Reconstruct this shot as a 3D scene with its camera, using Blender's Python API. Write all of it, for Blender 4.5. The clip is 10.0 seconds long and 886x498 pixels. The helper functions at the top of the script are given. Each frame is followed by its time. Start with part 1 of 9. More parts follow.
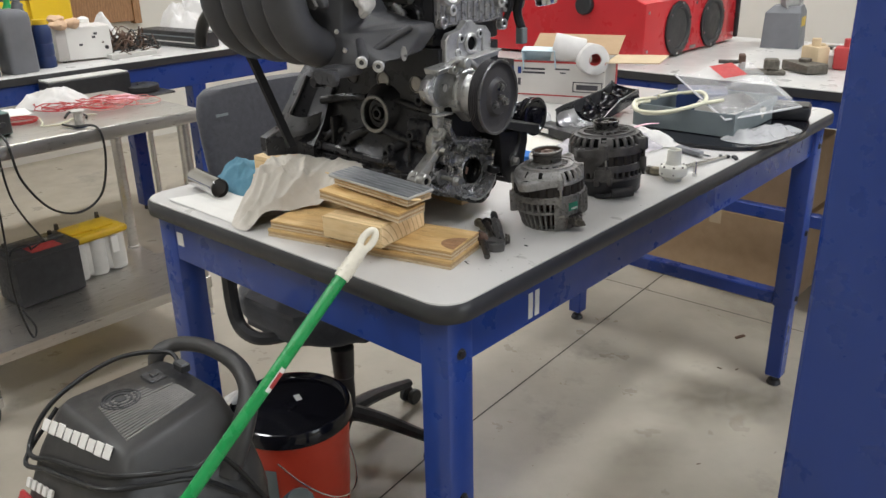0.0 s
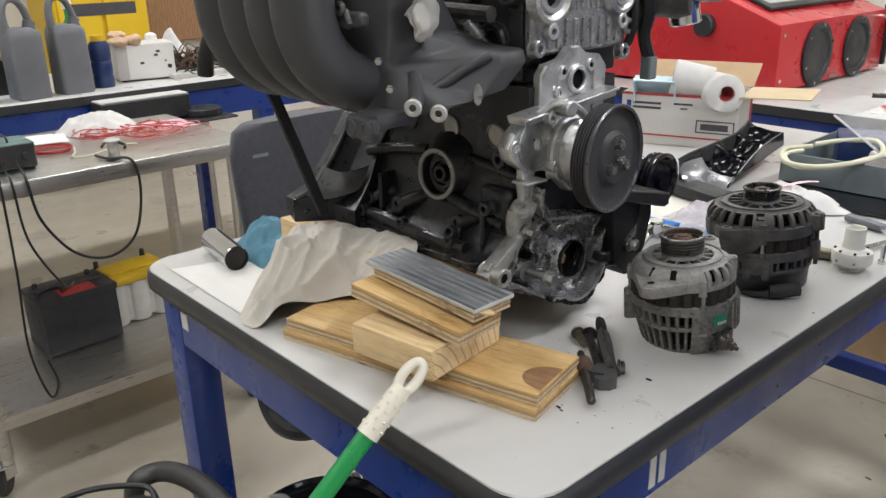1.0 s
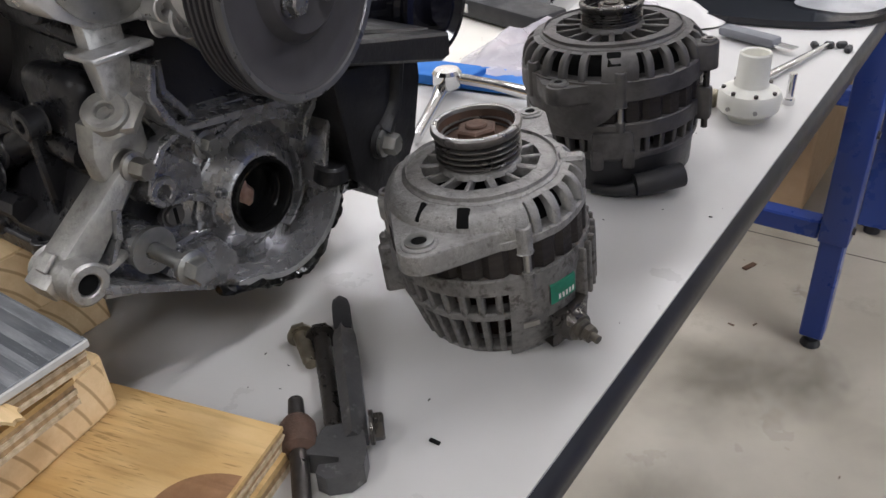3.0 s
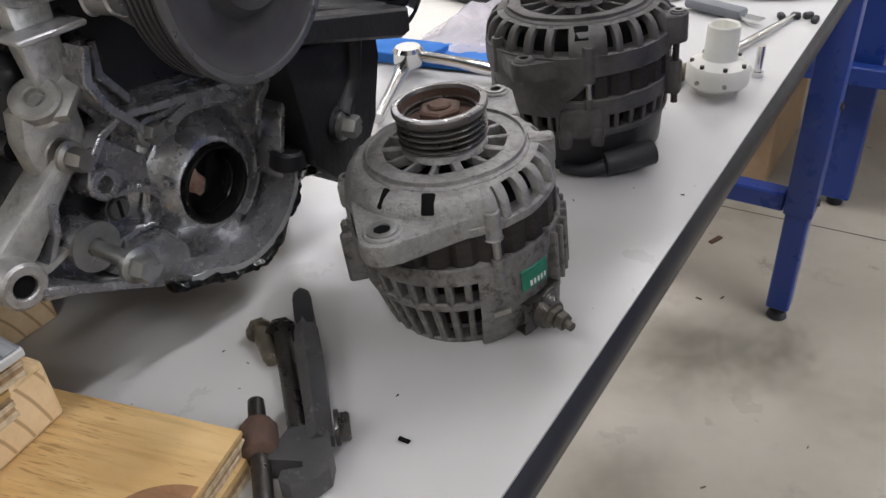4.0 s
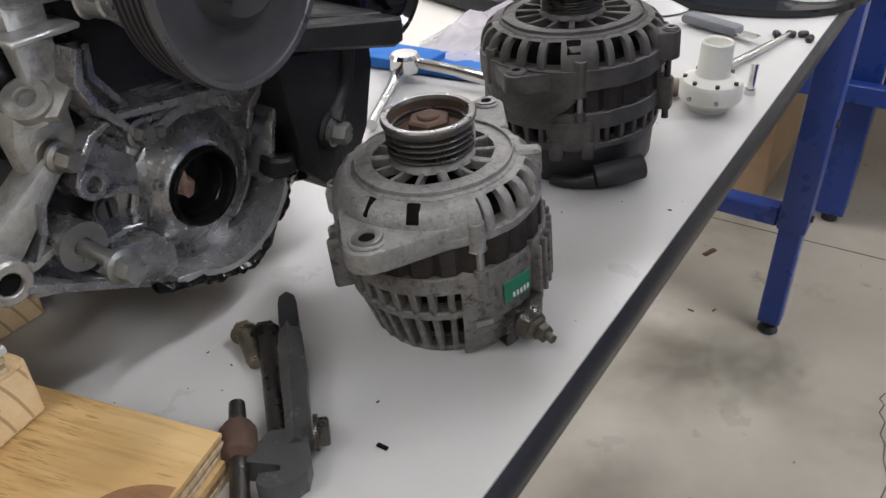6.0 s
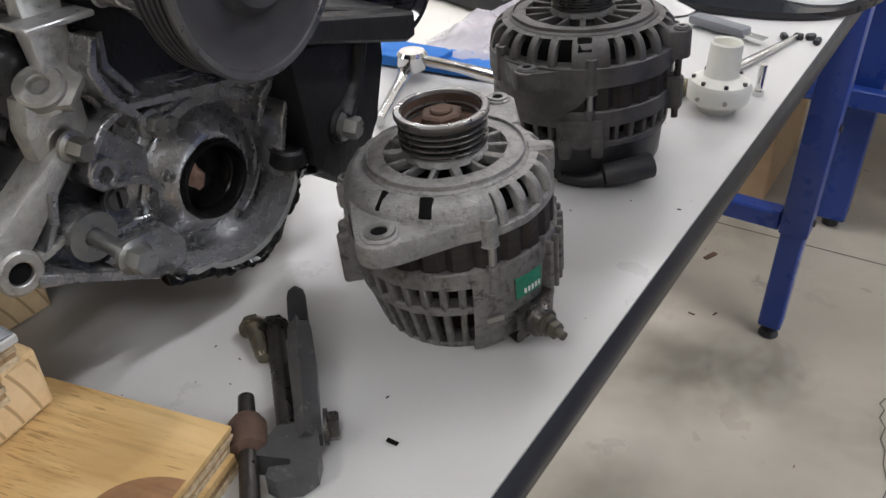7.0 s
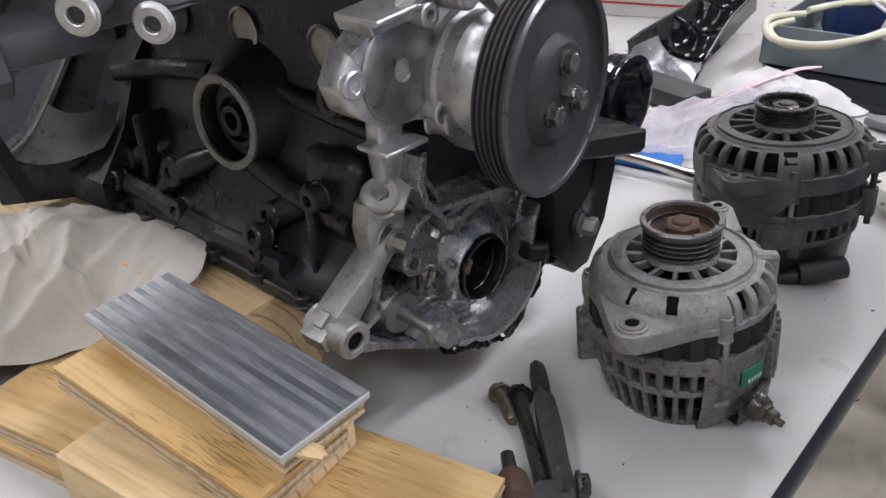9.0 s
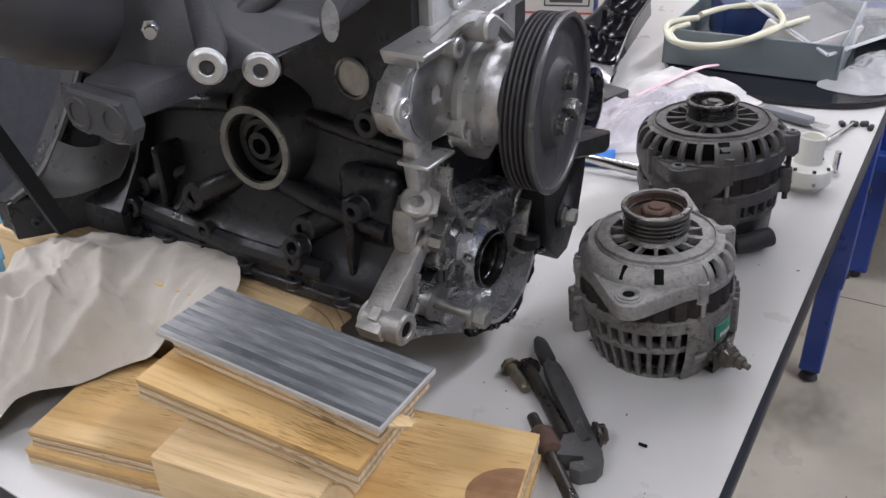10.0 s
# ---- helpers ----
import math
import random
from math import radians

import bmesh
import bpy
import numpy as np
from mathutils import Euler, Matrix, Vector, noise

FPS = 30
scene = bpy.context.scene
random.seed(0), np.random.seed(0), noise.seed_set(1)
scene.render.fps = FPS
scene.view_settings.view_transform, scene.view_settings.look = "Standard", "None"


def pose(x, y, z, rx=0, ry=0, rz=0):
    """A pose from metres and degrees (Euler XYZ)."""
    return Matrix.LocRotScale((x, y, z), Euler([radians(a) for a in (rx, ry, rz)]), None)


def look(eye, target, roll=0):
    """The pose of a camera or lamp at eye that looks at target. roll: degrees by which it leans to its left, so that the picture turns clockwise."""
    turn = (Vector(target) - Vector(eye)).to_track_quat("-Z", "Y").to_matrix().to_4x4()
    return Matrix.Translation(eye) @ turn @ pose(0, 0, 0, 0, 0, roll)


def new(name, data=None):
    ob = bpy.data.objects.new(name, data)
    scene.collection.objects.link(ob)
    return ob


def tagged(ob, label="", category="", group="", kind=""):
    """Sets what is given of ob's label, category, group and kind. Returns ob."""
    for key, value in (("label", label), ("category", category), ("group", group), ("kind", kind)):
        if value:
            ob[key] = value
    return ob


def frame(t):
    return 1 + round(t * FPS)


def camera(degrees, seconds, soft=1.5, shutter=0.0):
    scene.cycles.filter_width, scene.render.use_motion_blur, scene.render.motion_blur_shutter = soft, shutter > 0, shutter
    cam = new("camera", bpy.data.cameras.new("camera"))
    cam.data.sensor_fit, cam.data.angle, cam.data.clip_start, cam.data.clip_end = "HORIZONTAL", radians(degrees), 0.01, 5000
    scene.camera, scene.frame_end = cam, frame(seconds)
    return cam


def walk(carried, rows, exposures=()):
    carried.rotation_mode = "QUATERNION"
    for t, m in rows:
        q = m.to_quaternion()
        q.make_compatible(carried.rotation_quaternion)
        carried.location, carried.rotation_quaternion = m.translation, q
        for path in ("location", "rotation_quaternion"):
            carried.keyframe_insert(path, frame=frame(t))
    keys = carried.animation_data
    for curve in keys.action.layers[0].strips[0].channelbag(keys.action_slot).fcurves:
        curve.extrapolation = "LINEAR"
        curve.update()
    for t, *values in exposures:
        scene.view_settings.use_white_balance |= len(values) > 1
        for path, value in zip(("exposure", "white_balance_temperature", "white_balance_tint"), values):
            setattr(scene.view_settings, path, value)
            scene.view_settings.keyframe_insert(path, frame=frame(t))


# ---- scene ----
cam = camera(57.4, 10.0)
PATH = [
    (0, (0.732, -0.818, 1.486), (-0.516, 0.561, 0.751), -1.3),
    (0.5, (0.618, -0.627, 1.455), (-0.777, 0.624, 0.754), -0.3),
    (1, (0.417, -0.468, 1.446), (-0.99, 0.775, 0.755), -1.3),
    (1.5, (0.294, -0.321, 1.407), (-1.05, 0.927, 0.609), -2.4),
    (2, (0.226, -0.08, 1.355), (-0.952, 1.275, 0.474), -1.6),
    (2.5, (0.169, 0.002, 1.308), (-0.921, 1.327, 0.28), -4.0),
    (2.7, (0.158, 0.013, 1.309), (-0.899, 1.341, 0.25), -4.0),
    (3.8, (0.132, 0.045, 1.297), (-0.809, 1.408, 0.176), -4.1),
    (4, (0.133, 0.047, 1.297), (-0.798, 1.408, 0.166), -3.9),
    (4.5, (0.136, 0.057, 1.293), (-0.784, 1.423, 0.158), -3.1),
    (5, (0.138, 0.051, 1.295), (-0.782, 1.419, 0.162), -2.3),
    (5.5, (0.14, 0.047, 1.303), (-0.783, 1.418, 0.175), -2.0),
    (5.7, (0.141, 0.05, 1.303), (-0.786, 1.417, 0.175), -2.1),
    (6.8, (0.138, 0.048, 1.302), (-0.792, 1.421, 0.184), -1.8),
    (7, (0.134, 0.045, 1.298), (-0.791, 1.418, 0.177), -1.3),
    (7.5, (0.137, 0.008, 1.307), (-0.809, 1.376, 0.197), 0.7),
    (8, (0.144, -0.007, 1.324), (-0.863, 1.344, 0.247), 0.1),
    (8.5, (0.144, -0.027, 1.329), (-0.962, 1.294, 0.313), -1.3),
    (9, (0.096, -0.066, 1.369), (-1.073, 1.212, 0.368), -2.3),
    (9.5, (0.059, -0.137, 1.395), (-1.091, 1.163, 0.401), -3.1),
    (10, (0.063, -0.187, 1.411), (-0.887, 1.26, 0.41), -2.3),
]
walk(cam, [(t, look(eye, target, roll)) for t, eye, target, roll in PATH],
     [(0.0, 0.0, 6550, 10), (1.5, 0.0, 6520, 11), (2.5, 0.0, 6400, 15), (5.0, 0.0, 6420, 14), (7.5, 0.0, 6430, 13), (9.0, 0.0, 6230, 17), (10.0, 0.0, 6200, 17)])

# ---- light and exposure ----
world = bpy.data.worlds.new("workshop_air")
scene.world = world
world.use_nodes = True
sky = world.node_tree.nodes.new("ShaderNodeTexSky")
sky.sky_type, sky.sun_disc = "NISHITA", False
sky.sun_elevation, sky.sun_rotation = radians(40), radians(70)
world.node_tree.links.new(sky.outputs["Color"], world.node_tree.nodes["Background"].inputs["Color"])
world.node_tree.nodes["Background"].inputs["Strength"].default_value = 0.12
scene.view_settings.exposure = 0.0


def area_lamp(name, place, target, sx, sy, watts, colour):
    data = bpy.data.lights.new(name, "AREA")
    data.shape, data.size, data.size_y, data.energy, data.color = "RECTANGLE", sx, sy, watts, colour
    ob = new(name, data)
    ob.matrix_world = look(place, target)
    return ob


CEIL = 3.6
TUBES = [(x, y) for x in (-3.0, -0.9, 1.2) for y in (-1.6, 1.2, 3.6)]
for x, y in TUBES:
    watts = {(-0.9, -1.6): 26, (-0.9, 1.2): 9, (-0.9, 3.6): 20, (1.2, -1.6): 25, (1.2, 1.2): 52, (1.2, 3.6): 32}.get((x, y), 42)
    area_lamp("fluorescent_light", (x, y, CEIL - 0.12), (x, y, 0), 0.3, 1.2, watts, (0.945, 0.975, 1.0))
area_lamp("window_light", (3.9, 1.3, 1.75), (0, 1.0, 0.9), 2.6, 1.7, 40, (0.90, 0.97, 1.0))


# ---- mesh helpers ----
def along(p, d):
    """The frame at p whose z axis runs along d."""
    return Matrix.Translation(p) @ Vector(d).to_track_quat("Z", "Y").to_matrix().to_4x4()


def front(x):
    """(u, v, w) to world (x + w, u, v)."""
    return Matrix(((0, 0, 1, x), (1, 0, 0, 0), (0, 1, 0, 0), (0, 0, 0, 1)))


def side(y):
    """(u, v, w) to world (u, y - w, v)."""
    return Matrix(((1, 0, 0, 0), (0, 0, -1, y), (0, 1, 0, 0), (0, 0, 0, 1)))


def box(bm, a, b, bev=0.0, seg=1, m=None):
    size = [b[i] - a[i] for i in range(3)]
    mid = [(b[i] + a[i]) / 2 for i in range(3)]
    vs = bmesh.ops.create_cube(bm, size=1, matrix=Matrix.Translation(mid) @ Matrix.Diagonal((*size, 1)))["verts"]
    if bev:
        edges = list({e for v in vs for e in v.link_edges})
        out = bmesh.ops.bevel(bm, geom=edges, offset=bev, segments=seg, affect="EDGES", profile=0.5)
        vs = list({v for f in out["faces"] for v in f.verts} | {v for v in vs if v.is_valid})
        seen, todo = set(vs), list(vs)
        while todo:
            for e in todo.pop().link_edges:
                for v in e.verts:
                    if v not in seen:
                        seen.add(v)
                        todo.append(v)
        vs = list(seen)
    if m:
        bmesh.ops.transform(bm, matrix=m, verts=vs)
    return bm


def lathe(bm, prof, seg=32, m=None, a0=0.0, a1=360.0):
    """Turn (r, z) pairs about z."""
    m = m or Matrix()
    whole = abs(a1 - a0) > 359.9
    n = seg if whole else seg + 1
    rings = []
    for r, z in prof:
        if r < 1e-6:
            rings.append([bm.verts.new(m @ Vector((0, 0, z)))])
        else:
            rings.append([bm.verts.new(m @ Vector((r * math.cos(radians(a0 + (a1 - a0) * k / seg)), r * math.sin(radians(a0 + (a1 - a0) * k / seg)), z))) for k in range(n)])
    for a, b in zip(rings, rings[1:]):
        for k in range(seg if not whole else n):
            k2 = (k + 1) % n
            if not whole and k + 1 >= n:
                continue
            quad = [a[k % len(a)], a[k2 % len(a)], b[k2 % len(b)], b[k % len(b)]]
            quad = list(dict.fromkeys(quad))
            if len(quad) > 2:
                bm.faces.new(quad)
    return bm


def cyl(bm, p0, p1, r0, r1=None, seg=20, bev=0.0):
    r1 = r0 if r1 is None else r1
    h = (Vector(p1) - Vector(p0)).length
    b = bev
    prof = [(0, 0), (r0 - b, 0)] + ([(r0, b), (r1, h - b)] if b else [(r1, h)]) + ([(r1 - b, h)] if b else []) + [(0, h)]
    return lathe(bm, prof, seg, along(p0, Vector(p1) - Vector(p0)))


def hexnut(bm, p, d, r, h, washer=0.0):
    m = along(p, d)
    lathe(bm, [(0, 0), (r, 0), (r, h * 0.86), (r * 0.86, h), (0, h)], 6, m)
    if washer:
        lathe(bm, [(0, -0.0005), (washer, -0.0005), (washer, h * 0.22), (r * 0.9, h * 0.3)], 20, m)
    return bm


def boss(bm, p, d, r, hole, h, depth=None, seg=24):
    """A round boss that rises h along d from p, with a blind hole."""
    depth = h * 0.9 if depth is None else depth
    c = min(0.12 * r, 0.3 * h)
    return lathe(bm, [(r * 1.12, 0), (r, c), (r, h - c), (r - c, h), (hole + c * 0.5, h), (hole, h - c * 0.5), (hole, h - depth), (0, h - depth)], seg, along(p, d))


def prism(bm, poly, h, m=None, bev=0.0, seg=1):
    m = m or Matrix()
    lo = [bm.verts.new((x, y, 0)) for x, y in poly]
    hi = [bm.verts.new((x, y, h)) for x, y in poly]
    n = len(poly)
    faces = [bm.faces.new(lo[::-1]), bm.faces.new(hi)]
    for i in range(n):
        faces.append(bm.faces.new((lo[i], lo[(i + 1) % n], hi[(i + 1) % n], hi[i])))
    vs = lo + hi
    if bev:
        edges = list({e for e in faces[1].edges} | {e for e in faces[0].edges})
        out = bmesh.ops.bevel(bm, geom=edges, offset=bev, segments=seg, affect="EDGES", profile=0.5)
        vs = list({v for v in vs if v.is_valid} | {v for f in out["faces"] for v in f.verts})
    bmesh.ops.transform(bm, matrix=m, verts=vs)
    return bm


def smooth(pts, steps=6, closed=False):
    """Catmull-Rom points through pts."""
    pts = [Vector(p) for p in pts]
    n, out = len(pts), []
    for i in range(n if closed else n - 1):
        p0, p1, p2, p3 = (pts[(i + k) % n] if closed else pts[min(max(i + k, 0), n - 1)] for k in (-1, 0, 1, 2))
        for s in range(steps):
            t = s / steps
            out.append(0.5 * (2 * p1 + (p2 - p0) * t + (2 * p0 - 5 * p1 + 4 * p2 - p3) * t * t + (3 * p1 - 3 * p2 + p3 - p0) * t ** 3))
    if not closed:
        out.append(pts[-1])
    return out


def tube(bm, pts, r, seg=8, closed=False, steps=6, flat=1.0, up=None):
    """A round or flattened tube through pts; r is one radius or one for each end point."""
    path = smooth(pts, steps, closed) if steps > 1 else [Vector(p) for p in pts]
    n = len(path)
    rr = [r] * n if not isinstance(r, (list, tuple)) else [float(np.interp(i / (n - 1), np.linspace(0, 1, len(r)), r)) for i in range(n)]
    rings, side_dir = [], None
    for i, p in enumerate(path):
        d = (path[(i + 1) % n] - path[i - 1]) if closed else (path[min(i + 1, n - 1)] - path[max(i - 1, 0)])
        d.normalize()
        if side_dir is None:
            side_dir = Vector(up) if up else d.orthogonal()
        side_dir = (side_dir - d * side_dir.dot(d))
        side_dir = side_dir.normalized() if side_dir.length > 1e-5 else d.orthogonal().normalized()
        other = d.cross(side_dir)
        rings.append([bm.verts.new(p + rr[i] * (math.cos(2 * math.pi * k / seg) * side_dir * flat + math.sin(2 * math.pi * k / seg) * other)) for k in range(seg)])
    for i in range(n if closed else n - 1):
        a, b = rings[i], rings[(i + 1) % n]
        for k in range(seg):
            bm.faces.new((a[k], a[(k + 1) % seg], b[(k + 1) % seg], b[k]))
    if not closed:
        bm.faces.new(rings[0][::-1])
        bm.faces.new(rings[-1])
    return bm


def loft(bm, sections):
    """Skin closed sections with equal numbers of points, capped."""
    rings = [[bm.verts.new(p) for p in s] for s in sections]
    n = len(rings[0])
    for a, b in zip(rings, rings[1:]):
        for k in range(n):
            bm.faces.new((a[k], a[(k + 1) % n], b[(k + 1) % n], b[k]))
    bm.faces.new(rings[0][::-1])
    bm.faces.new(rings[-1])
    return bm


def crumple(bm, amount, size, seed=0):
    for v in bm.verts:
        q = v.co / size + Vector((seed * 7.3, seed * 3.1, seed * 1.7))
        v.co += amount * Vector((noise.noise(q), noise.noise(q + Vector((31, 0, 0))), noise.noise(q + Vector((0, 47, 0)))))
    return bm


def cloth(bm, outline, heights, n=34, folds=0.01, size=0.05, seed=0, thick=0.0015, base=0.0):
    """A draped cloth: a polar sheet whose rim follows outline [(x, y)], and whose height falls from the crown by heights (0 rim .. 1 middle)."""
    rim = smooth([(x, y, 0) for x, y in outline], 10, True)
    c = sum(rim, Vector()) / len(rim)
    rows = []
    for i in range(n + 1):
        s = i / n
        h = float(np.interp(s, np.linspace(0, 1, len(heights)), heights))
        row = []
        for p in rim:
            q = p + (c - p) * s
            k = Vector((q.x / size, q.y / size, seed * 5.0))
            ang = math.atan2(p.y - c.y, p.x - c.x)
            fold = folds * (1.1 * noise.noise(k) + 1.3 * (0.35 - abs(noise.noise(k * 1.3 + Vector((4, 7, 1))))) + 0.5 * (0.3 - abs(noise.noise(k * 3.1))) + 0.12 * math.sin(ang * 7 + seed) * (1 - s)) * (0.25 + min(1, 3 * s))
            row.append(bm.verts.new((q.x + folds * 0.5 * noise.noise(k * 1.7), q.y + folds * 0.5 * noise.noise(k * 1.3 + Vector((9, 9, 9))), base + max(0.001, h + fold))))
        rows.append(row)
    m = len(rim)
    for a, b in zip(rows, rows[1:-1]):
        for k in range(m):
            bm.faces.new((a[k], a[(k + 1) % m], b[(k + 1) % m], b[k]))
    bm.faces.new(rows[-2])
    for v in rows[-1]:
        bm.verts.remove(v)
    return bm


IN_WORLD = set()


def thing(name, place=(0, 0, 0), turn=0.0, label="", category="", group="", kind="", in_world=False, tilt=(0, 0)):
    """The Empty of a thing. in_world: its parts are given in world coordinates."""
    ob = new(name)
    ob.empty_display_size = 0.05
    ob.matrix_basis = pose(*place, tilt[0], tilt[1], turn)
    if in_world:
        IN_WORLD.add(ob)
    return tagged(ob, label, category, group, kind)


def mesh_of(bm, material, angle=35):
    bmesh.ops.recalc_face_normals(bm, faces=bm.faces)
    data = bpy.data.meshes.new("mesh")
    bm.to_mesh(data)
    bm.free()
    data.materials.append(material)
    data.polygons.foreach_set("use_smooth", [True] * len(data.polygons))
    data.set_sharp_from_angle(angle=radians(angle))
    return data


def part(name, bm, material, parent, label="", angle=35):
    root = parent
    while root.parent:
        root = root.parent
    if root in IN_WORLD:
        bm.transform(root.matrix_basis.inverted())
    ob = new(name, mesh_of(bm, material, angle))
    ob.data.name = name
    ob.parent = parent
    if label:
        ob["label"] = label
    return ob


def single(name, bm, material, label="", category="", group="", kind="", angle=35, place=(0, 0, 0), turn=0.0):
    """A thing of one mesh."""
    ob = new(name, mesh_of(bm, material, angle))
    ob.data.name = name
    ob.matrix_basis = pose(*place, 0, 0, turn)
    return tagged(ob, label, category, group, kind)


B = bmesh.new


# ---- materials ----
def surface(name, colour, second=None, rough=0.5, metal=0.0, scale=20.0, mix=(0.35, 0.7), bump=0.1, bump_scale=200.0, rough_var=0.12, wear=None, wear_scale=6.0, wear_at=(0.6, 0.72), coat=0.0, stretch=(1, 1, 1), random_tint=0.0, sheen=0.0, spec=0.5, alpha=1.0, transmission=0.0, ior=1.45, bump_depth=0.001):
    """A painted, cast or cut surface: two colours mixed by a fine and a coarse noise, uneven gloss, fine relief, and patches of wear."""
    mat = bpy.data.materials.new(name)
    mat.use_nodes = True
    nt = mat.node_tree
    nodes, link = nt.nodes, nt.links.new
    bsdf = nodes["Principled BSDF"]
    coord = nodes.new("ShaderNodeTexCoord")
    mapping = nodes.new("ShaderNodeMapping")
    mapping.inputs["Scale"].default_value = stretch
    link(coord.outputs["Object"], mapping.inputs["Vector"])

    def noise_at(s, detail=6.0, roughness=0.6):
        n = nodes.new("ShaderNodeTexNoise")
        n.inputs["Scale"].default_value, n.inputs["Detail"].default_value, n.inputs["Roughness"].default_value = s, detail, roughness
        link(mapping.outputs["Vector"], n.inputs["Vector"])
        return n.outputs["Fac"]

    def ramp(fac, lo, hi):
        r = nodes.new("ShaderNodeMapRange")
        r.inputs["From Min"].default_value, r.inputs["From Max"].default_value = lo, hi
        link(fac, r.inputs["Value"])
        return r.outputs["Result"]

    def blend(fac, a, b):
        x = nodes.new("ShaderNodeMix")
        x.data_type = "RGBA"
        link(fac, x.inputs["Factor"])
        for sock, value in ((x.inputs["A"], a), (x.inputs["B"], b)):
            if isinstance(value, tuple):
                sock.default_value = (*value, 1)
            else:
                link(value, sock)
        return x.outputs["Result"]

    second = second or tuple(c * 0.8 for c in colour)
    coarse = noise_at(scale)
    col = blend(ramp(coarse, *mix), colour, second)
    if wear:
        col = blend(ramp(noise_at(wear_scale, 9.0, 0.7), *wear_at), col, wear)
    if random_tint:
        info = nodes.new("ShaderNodeObjectInfo")
        hsv = nodes.new("ShaderNodeHueSaturation")
        link(ramp(info.outputs["Random"], 0.0, 1.0), hsv.inputs["Fac"])
        r = nodes.new("ShaderNodeMapRange")
        r.inputs["To Min"].default_value, r.inputs["To Max"].default_value = 1 - random_tint, 1 + random_tint
        link(info.outputs["Random"], r.inputs["Value"])
        hsv.inputs["Fac"].default_value = 1.0
        for l in list(hsv.inputs["Fac"].links):
            nt.links.remove(l)
        link(r.outputs["Result"], hsv.inputs["Value"])
        link(col, hsv.inputs["Color"])
        col = hsv.outputs["Color"]
    link(col, bsdf.inputs["Base Color"])
    rr = nodes.new("ShaderNodeMapRange")
    rr.inputs["From Min"].default_value, rr.inputs["From Max"].default_value = 0.3, 0.7
    rr.inputs["To Min"].default_value, rr.inputs["To Max"].default_value = max(0.02, rough - rough_var), min(1.0, rough + rough_var)
    link(noise_at(scale * 2.3), rr.inputs["Value"])
    link(rr.outputs["Result"], bsdf.inputs["Roughness"])
    bsdf.inputs["Metallic"].default_value = metal
    bsdf.inputs["Coat Weight"].default_value = coat
    bsdf.inputs["Coat Roughness"].default_value = 0.12
    bsdf.inputs["Sheen Weight"].default_value = sheen
    bsdf.inputs["Specular IOR Level"].default_value = spec
    bsdf.inputs["Alpha"].default_value = alpha
    bsdf.inputs["Transmission Weight"].default_value = transmission
    bsdf.inputs["IOR"].default_value = ior
    if bump:
        b = nodes.new("ShaderNodeBump")
        b.inputs["Strength"].default_value, b.inputs["Distance"].default_value = bump, bump_depth
        link(noise_at(bump_scale, 4.0), b.inputs["Height"])
        link(b.outputs["Normal"], bsdf.inputs["Normal"])
    return mat


